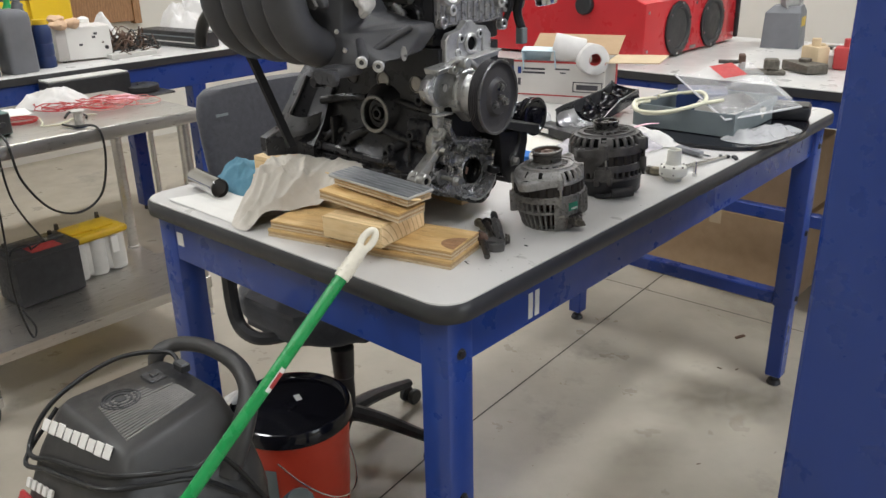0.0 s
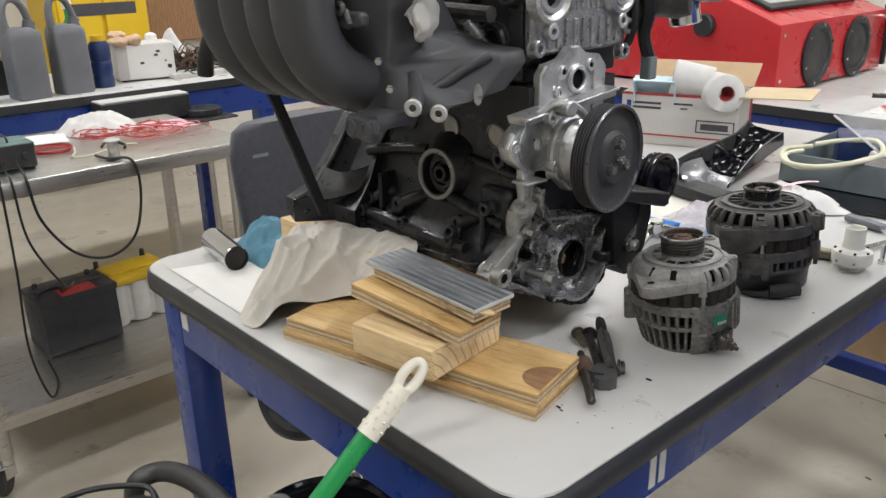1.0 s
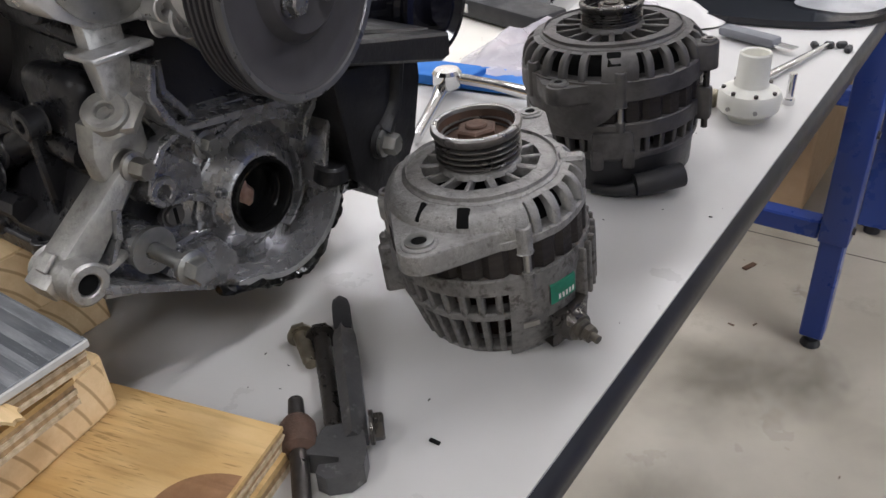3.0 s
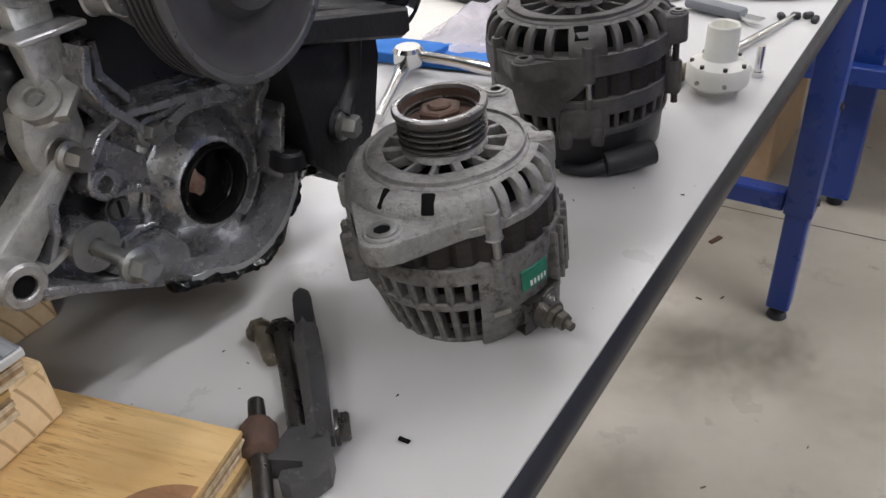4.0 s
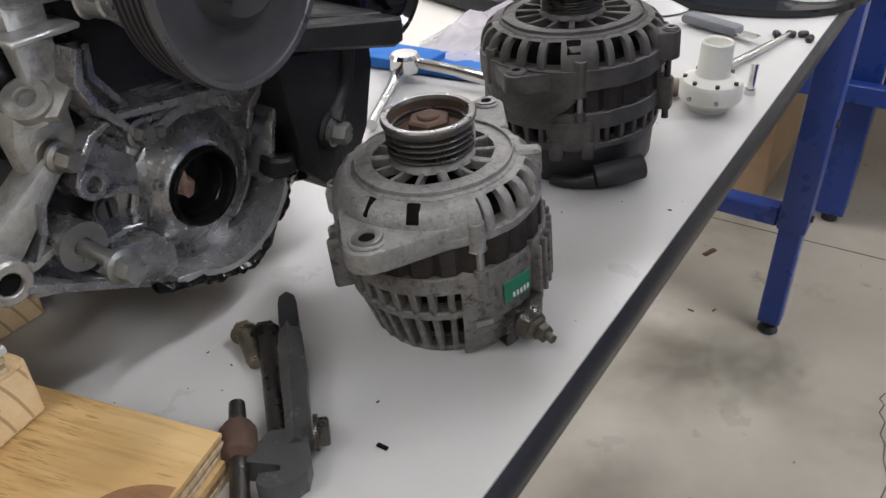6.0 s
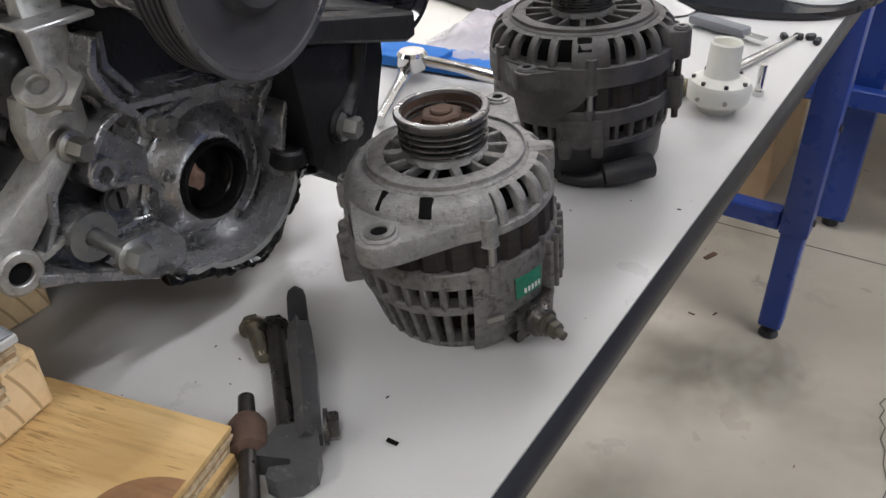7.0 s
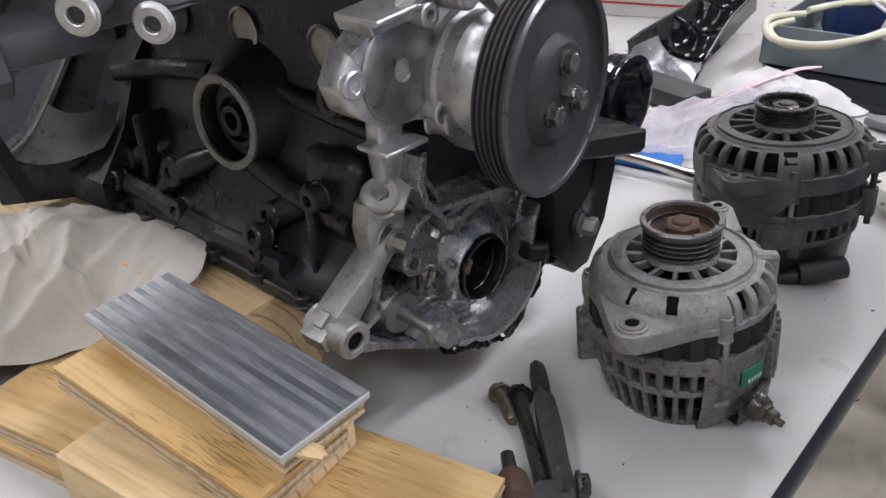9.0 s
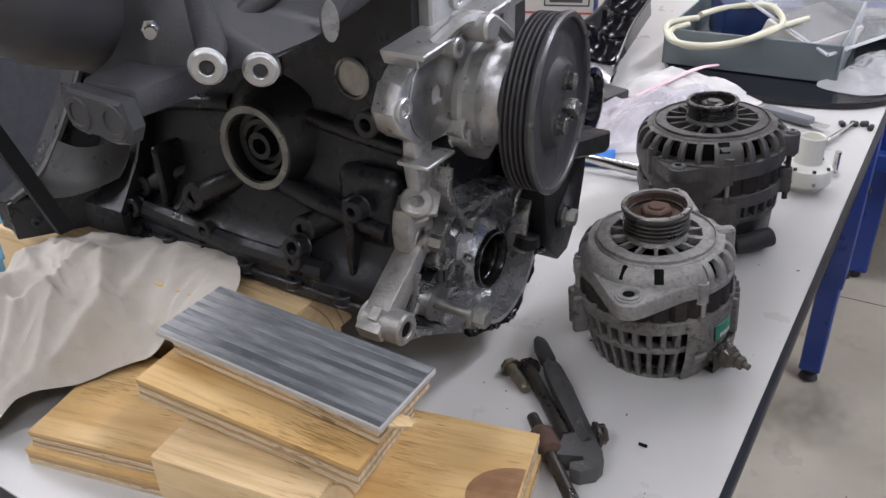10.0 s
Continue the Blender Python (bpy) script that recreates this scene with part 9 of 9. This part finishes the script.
part("pink_seal", tube(B(), [(-0.395, 0.872, TH + 0.010), (-0.345, 0.985, TH + 0.022), (-0.285, 1.095, TH + 0.044), (-0.255, 1.135, TH + 0.046)], [0.0015, 0.003, 0.005, 0.003], 8, flat=0.4, up=(0, 0, 1)), M["pink"], pk, "pink zip seal")
ft = thing("shop_towel", (-0.40, 0.79, TH), label="folded blue shop towel on the table", category="towel", in_world=True)
bm = B()
prism(bm, [(-0.50, 0.735), (-0.285, 0.768), (-0.305, 0.825), (-0.50, 0.80)], 0.006, Matrix.Translation((0, 0, TH + 0.002)), 0.001)
part("fold", crumple(bm, 0.003, 0.03, 2), M["painters_blue"], ft)
bm = B()
prism(bm, [(-0.46, 0.742), (-0.36, 0.756), (-0.355, 0.80), (-0.45, 0.80)], 0.008, Matrix.Translation((0, 0, TH + 0.006)), 0.001)
part("fold", crumple(bm, 0.003, 0.03, 3), M["painters_blue"], ft)
rt = thing("ratchet", (-0.34, 0.70, TH), label="chrome socket ratchet with an extension bar on the table", category="ratchet", in_world=True)
part("extension_bar", tube(B(), [(-0.322, 0.615, TH + 0.008), (-0.355, 0.695, TH + 0.010), (-0.371, 0.733, TH + 0.012)], [0.006, 0.0065, 0.0095], 14, steps=2), M["chrome"], rt)
part("ratchet_head", lathe(B(), [(0, 0), (0.015, 0), (0.017, 0.004), (0.017, 0.016), (0.014, 0.020), (0, 0.020)], 24, Matrix.Translation((-0.368, 0.738, TH + 0.012))), M["chrome"], rt)
part("handle", tube(B(), [(-0.358, 0.742, TH + 0.022), (-0.31, 0.748, TH + 0.020), (-0.262, 0.755, TH + 0.014), (-0.225, 0.760, TH + 0.012)], [0.006, 0.006, 0.0085, 0.0085], 12), M["chrome"], rt)

# white nylon housing with studs
nw = thing("nylon_housing", (-0.057, 0.830, TH), label="white nylon pump housing with small screws", category="housing")
part("base", lathe(B(), [(0, 0), (0.0185, 0), (0.0195, 0.007), (0.0270, 0.009), (0.0305, 0.013), (0.0310, 0.026), (0.0285, 0.031), (0.0205, 0.034), (0.0160, 0.0375), (0, 0.0375)], 40), M["nylon"], nw)
part("neck", lathe(B(), [(0.0175, 0.036), (0.0160, 0.041), (0.0155, 0.069), (0.0143, 0.0705), (0.0128, 0.069), (0.0122, 0.05), (0, 0.05)], 32), M["nylon"], nw)
for a in (-112, -62, -14, 60, 140, 200):
    d = Vector((math.cos(radians(a)), math.sin(radians(a)), 0))
    part("screw", cyl(B(), d * 0.0262 + Vector((0, 0, 0.0315)), d * 0.0262 + Vector((0, 0, 0.0345)), 0.0022, seg=10), M["dark_bolt"], nw)
    if a in (-112, -62):
        part("screw", cyl(B(), d * 0.0305 + Vector((0, 0, 0.018)), d * 0.0325 + Vector((0, 0, 0.018)), 0.0022, seg=10), M["zinc"], nw)
bm = B()
cyl(bm, (0, 0, 0), (0, 0, 0.034), 0.004, seg=12)
cyl(bm, (0, 0, 0), (0, 0, 0.006), 0.006, seg=12)
single("small_stud", bm, M["chrome"], "small upright steel stud on the table", "stud", place=(-0.030, 0.884, TH))
sd = thing("screwdriver", (-0.06, 1.0, TH), label="slim chrome screwdriver shaft lying on the table", category="screwdriver", in_world=True)
part("shaft", tube(B(), [(-0.075, 0.905, TH + 0.007), (-0.052, 1.00, TH + 0.006), (-0.036, 1.075, TH + 0.0045)], [0.005, 0.0045, 0.003], 10), M["chrome"], sd)
ob = thing("brass_fitting", (-0.104, 0.838, TH), 0, "small brass and steel fitting on the table", "fitting")
part("fitting", cyl(B(), (-0.012, 0, 0.010), (0.012, 0.004, 0.010), 0.010, seg=16, bev=0.002), M["brassy"], ob)
part("nut", hexnut(B(), (-0.012, 0, 0.010), (-1, 0, 0), 0.010, 0.01), M["old_bolt"], ob)
kn = thing("utility_knife", (-0.13, 1.055, TH + 0.003), -18, "grey utility knife lying beside the panel", "knife")
part("handle", box(B(), (-0.035, -0.011, 0), (0.045, 0.011, 0.013), 0.005, 2), M["grey_jug"], kn)
part("blade", box(B(), (0.045, -0.008, 0.005), (0.070, 0.006, 0.0062)), M["chrome"], kn)
for k, (x, y) in enumerate(((-0.035, 1.075), (-0.022, 1.082), (-0.012, 1.070), (-0.05, 1.068))):
    single("small_clip", crumple(box(B(), (-0.006, -0.004, 0), (0.006, 0.004, 0.008), 0.002), 0.001, 0.01, k), M["black_plastic"], "tiny black clip on the table", "clip", "small clips", place=(x, y, TH), turn=40 * k)
# grit and shavings on the laminate
rng = random.Random(9)
bm = B()
spots = [(-0.070, 0.292, 0.0035), (-0.105, 0.165, 0.003), (-0.115, 0.158, 0.003), (-0.098, 0.162, 0.002), (-0.16, 0.40, 0.0015), (-0.05, 0.24, 0.001), (-0.02, 0.62, 0.0015)]
spots += [(rng.uniform(-0.45, -0.01), rng.uniform(0.15, 1.0), rng.uniform(0.0005, 0.0012)) for _ in range(70)]
for x, y, r in spots:
    a = rng.uniform(0, 180)
    box(bm, (-r, -r * 0.35, 0), (r, r * 0.35, r * 0.35), 0, 1, pose(x, y, TH + 0.0004, 0, 0, a))
tagged(single("metal_shavings", bm, M["shade_and_grit"], "scattered black grit and shavings on the table top", "grit"), kind="stuff")
bm = B()
for x, y, r in [(-0.281, 1.995, 0.022), (-0.24, 1.72, 0.008), (-0.19, 1.75, 0.007), (-0.05, 1.15, 0.006), (0.10, 1.35, 0.004)] + [(rng.uniform(-0.8, 0.6), rng.uniform(0.6, 2.2), rng.uniform(0.001, 0.003)) for _ in range(40)]:
    box(bm, (-r, -r * 0.3, 0), (r, r * 0.3, r * 0.2), 0, 1, pose(x, y, 0.0005, 0, 0, rng.uniform(0, 180)))
tagged(single("floor_debris", bm, M["wire_brown"], "small scraps and debris on the concrete floor", "debris"), kind="stuff")

# ---- white bench: blast cabinet and clutter ----
WZ = 0.93
bc = thing("blast_cabinet", (-1.45, 2.82, WZ), label="red steel sandblasting cabinet with two glove ports on the bench", category="blast cabinet", in_world=True)
prof = [(-0.97, WZ + 0.012), (-0.97, 1.178), (-1.02, 1.192), (-1.58, 1.42), (-1.98, 1.42), (-1.98, WZ + 0.012)]
bm = B()
m = Matrix(((1, 0, 0, 0), (0, 0, 1, 2.36), (0, 1, 0, 0), (0, 0, 0, 1)))
prism(bm, prof, 0.92, m, 0.006, 2)
part("shell", bm, M["red"], bc)
for y in (2.655, 3.005):
    ring = part("glove_port", lathe(B(), [(0.118, 0), (0.118, 0.008), (0.110, 0.012), (0.092, 0.012), (0.088, 0.006), (0.085, 0.0025), (0, 0.0025)], 40, along((-0.968, y, 1.052), (1, 0, 0))), M["black_plastic"], bc, "black flanged glove port")
    part("glove", lathe(B(), [(0.084, 0.003), (0.06, 0.008), (0.03, 0.006), (0, 0.005)], 28, along((-0.968, y, 1.052), (1, 0, 0))), M["dark_plastic"], ring, "dark rubber glove")
    for k in range(6):
        a = 2 * math.pi * k / 6 + 0.4
        part("rivet", cyl(B(), (-0.958, y + 0.106 * math.cos(a), 1.052 + 0.106 * math.sin(a)), (-0.953, y + 0.106 * math.cos(a), 1.052 + 0.106 * math.sin(a)), 0.006, seg=10), M["chrome"], ring)
slope = pose(-1.30, 2.82, 1.3075, 0, math.degrees(math.atan2(0.228, 0.56)), 0)
part("window_frame", box(B(), (-0.27, -0.36, -0.002), (0.25, 0.36, 0.016), 0.006, 2, slope), M["black_plastic"], bc, "black rubber window frame")
part("window_pane", box(B(), (-0.24, -0.33, 0.014), (0.22, 0.33, 0.019), 0.001, 1, slope), M["cab_glass"], bc, "dusty window pane")
part("vent_cap", lathe(B(), [(0.042, 0), (0.042, 0.02), (0.036, 0.026), (0, 0.026)], 26, along((-1.265, 2.359, 1.165), (0, -1, 0))), M["black_plastic"], bc, "round black vent cap")
part("rating_plate", box(B(), (-0.9685, 2.79, 0.948), (-0.966, 2.85, 0.962)), M["zinc"], bc, "small brass plate")
part("edge_trim", box(B(), (-0.985, 3.281, WZ + 0.02), (-0.955, 3.30, 1.20), 0.004), M["black_plastic"], bc)
for x in (-1.02, -1.93):
    for y in (2.42, 3.22):
        part("foot", cyl(B(), (x, y, WZ), (x, y, WZ + 0.013), 0.02, seg=12), M["black_plastic"], bc)
for y, z in ((2.385, 1.14), (2.385, 0.98), (2.83, 1.15), (3.255, 1.15), (3.255, 0.97)):
    part("rivet", cyl(B(), (-0.971, y, z), (-0.966, y, z), 0.007, seg=10), M["chrome"], bc)

gm = thing("bench_grinder", (-0.70, 3.22, WZ), 10, "grey machine housing with a round glass port on the bench", "machine")
bm = B()
loft(bm, [rr(-0.085, 0.085, -0.09, 0.09, 0, 0.01), rr(-0.08, 0.08, -0.085, 0.085, 0.16, 0.012), rr(-0.05, 0.07, -0.06, 0.06, 0.19, 0.02)])
part("body", bm, M["grey_jug"], gm)
part("port", lathe(B(), [(0.052, 0), (0.052, 0.035), (0.044, 0.036), (0.042, 0.02), (0, 0.02)], 28, along((0.01, -0.02, 0.215), (0.8, -0.6, 0))), M["alu_clean"], gm, "round metal port ring")
part("yellow_label", box(B(), (0.0785, -0.05, 0.05), (0.082, 0.05, 0.14)), M["yellow"], gm, "pale yellow label")
vs_ = thing("small_clamp", (-0.49, 2.40, WZ), 25, "rusty brown drill clamp on the white bench", "clamp")
part("base", box(B(), (-0.10, -0.03, 0), (0.10, 0.03, 0.018), 0.004), M["old_bolt"], vs_)
part("jaw", box(B(), (-0.075, -0.03, 0.018), (-0.05, 0.03, 0.075), 0.004), M["rust"], vs_)
part("jaw", box(B(), (0.02, -0.03, 0.018), (0.075, 0.03, 0.060), 0.006), M["old_bolt"], vs_)
part("screw", cyl(B(), (-0.15, 0, 0.045), (-0.05, 0, 0.045), 0.008, seg=12), M["dark_bolt"], vs_)
rng = random.Random(14)
for k in range(16):
    x, y = rng.uniform(-0.46, 0.35), rng.uniform(2.36, 3.2)
    mat = ("dark_plastic", "box_white", "old_bolt", "yellow", "card_tan", "black_plastic", "ink_red", "battery_grey")[k % 8]
    sx, sy, sz = rng.uniform(0.03, 0.09), rng.uniform(0.03, 0.08), rng.uniform(0.02, 0.09)
    ob = thing("loose_part", (x, y, WZ + 0.001), rng.uniform(0, 180), "loose machined parts and small tools on the white bench", "loose part", "bench clutter")
    part("piece", crumple(box(B(), (-sx, -sy, 0), (sx, sy, sz), 0.008, 2), 0.006, 0.05, k), M[mat], ob)
    part("piece_end", cyl(B(), (0, 0, sz * 0.9), (0, 0, sz * 1.35), min(sx, sy) * 0.5, seg=14, bev=0.002), M[mat], ob)
# boxes under the white bench
carton("cardboard_box", -0.92, -0.24, 2.36, 2.80, 0.0, 0.36, "card", "large brown cardboard box under the white bench", "stored boxes")
carton("cardboard_box", -0.86, -0.26, 2.38, 2.80, 0.362, 0.66, "card", "brown cardboard box stacked on another under the bench", "stored boxes")
carton("cardboard_box", 0.18, 0.62, 2.75, 3.2, 0.0, 0.30, "card_tan", "tan cardboard box on the floor under the bench", "stored boxes")
carton("cardboard_box", -2.0, -1.3, 2.4, 2.9, 0.0, 0.5, "card", "brown cardboard box deep under the bench", "stored boxes")
# notice board and window strip on the far wall
nb = thing("notice_board", (0.15, 4.58, 1.2), label="dark-framed notice board with papers on the far wall", category="notice board", in_world=True)
part("board", box(B(), (-0.45, 4.57, 0.95), (0.9, 4.598, 2.1), 0.004), M["dark_plastic"], nb)
for k in range(6):
    x = -0.36 + 0.2 * k
    part("notice", box(B(), (x, 4.566, 1.25 - 0.03 * (k % 3)), (x + 0.14, 4.569, 1.50 + 0.05 * (k % 2))), M["paper"], nb)
rc = thing("red_tool_cart", (-3.0, 1.75, 0), label="low red tool cart behind the chair", category="tool cart", in_world=True)
part("body", box(B(), (-3.15, 1.62, 0.10), (-2.70, 2.15, 0.64), 0.01, 2), M["red"], rc)
part("tray", box(B(), (-3.17, 1.60, 0.64), (-2.68, 2.17, 0.70), 0.008), M["red"], rc)
for x in (-3.1, -2.75):
    for y in (1.68, 2.09):
        part("wheel", cyl(B(), (x - 0.015, y, 0.05), (x + 0.015, y, 0.05), 0.05, seg=16, bev=0.006), M["black_plastic"], rc)
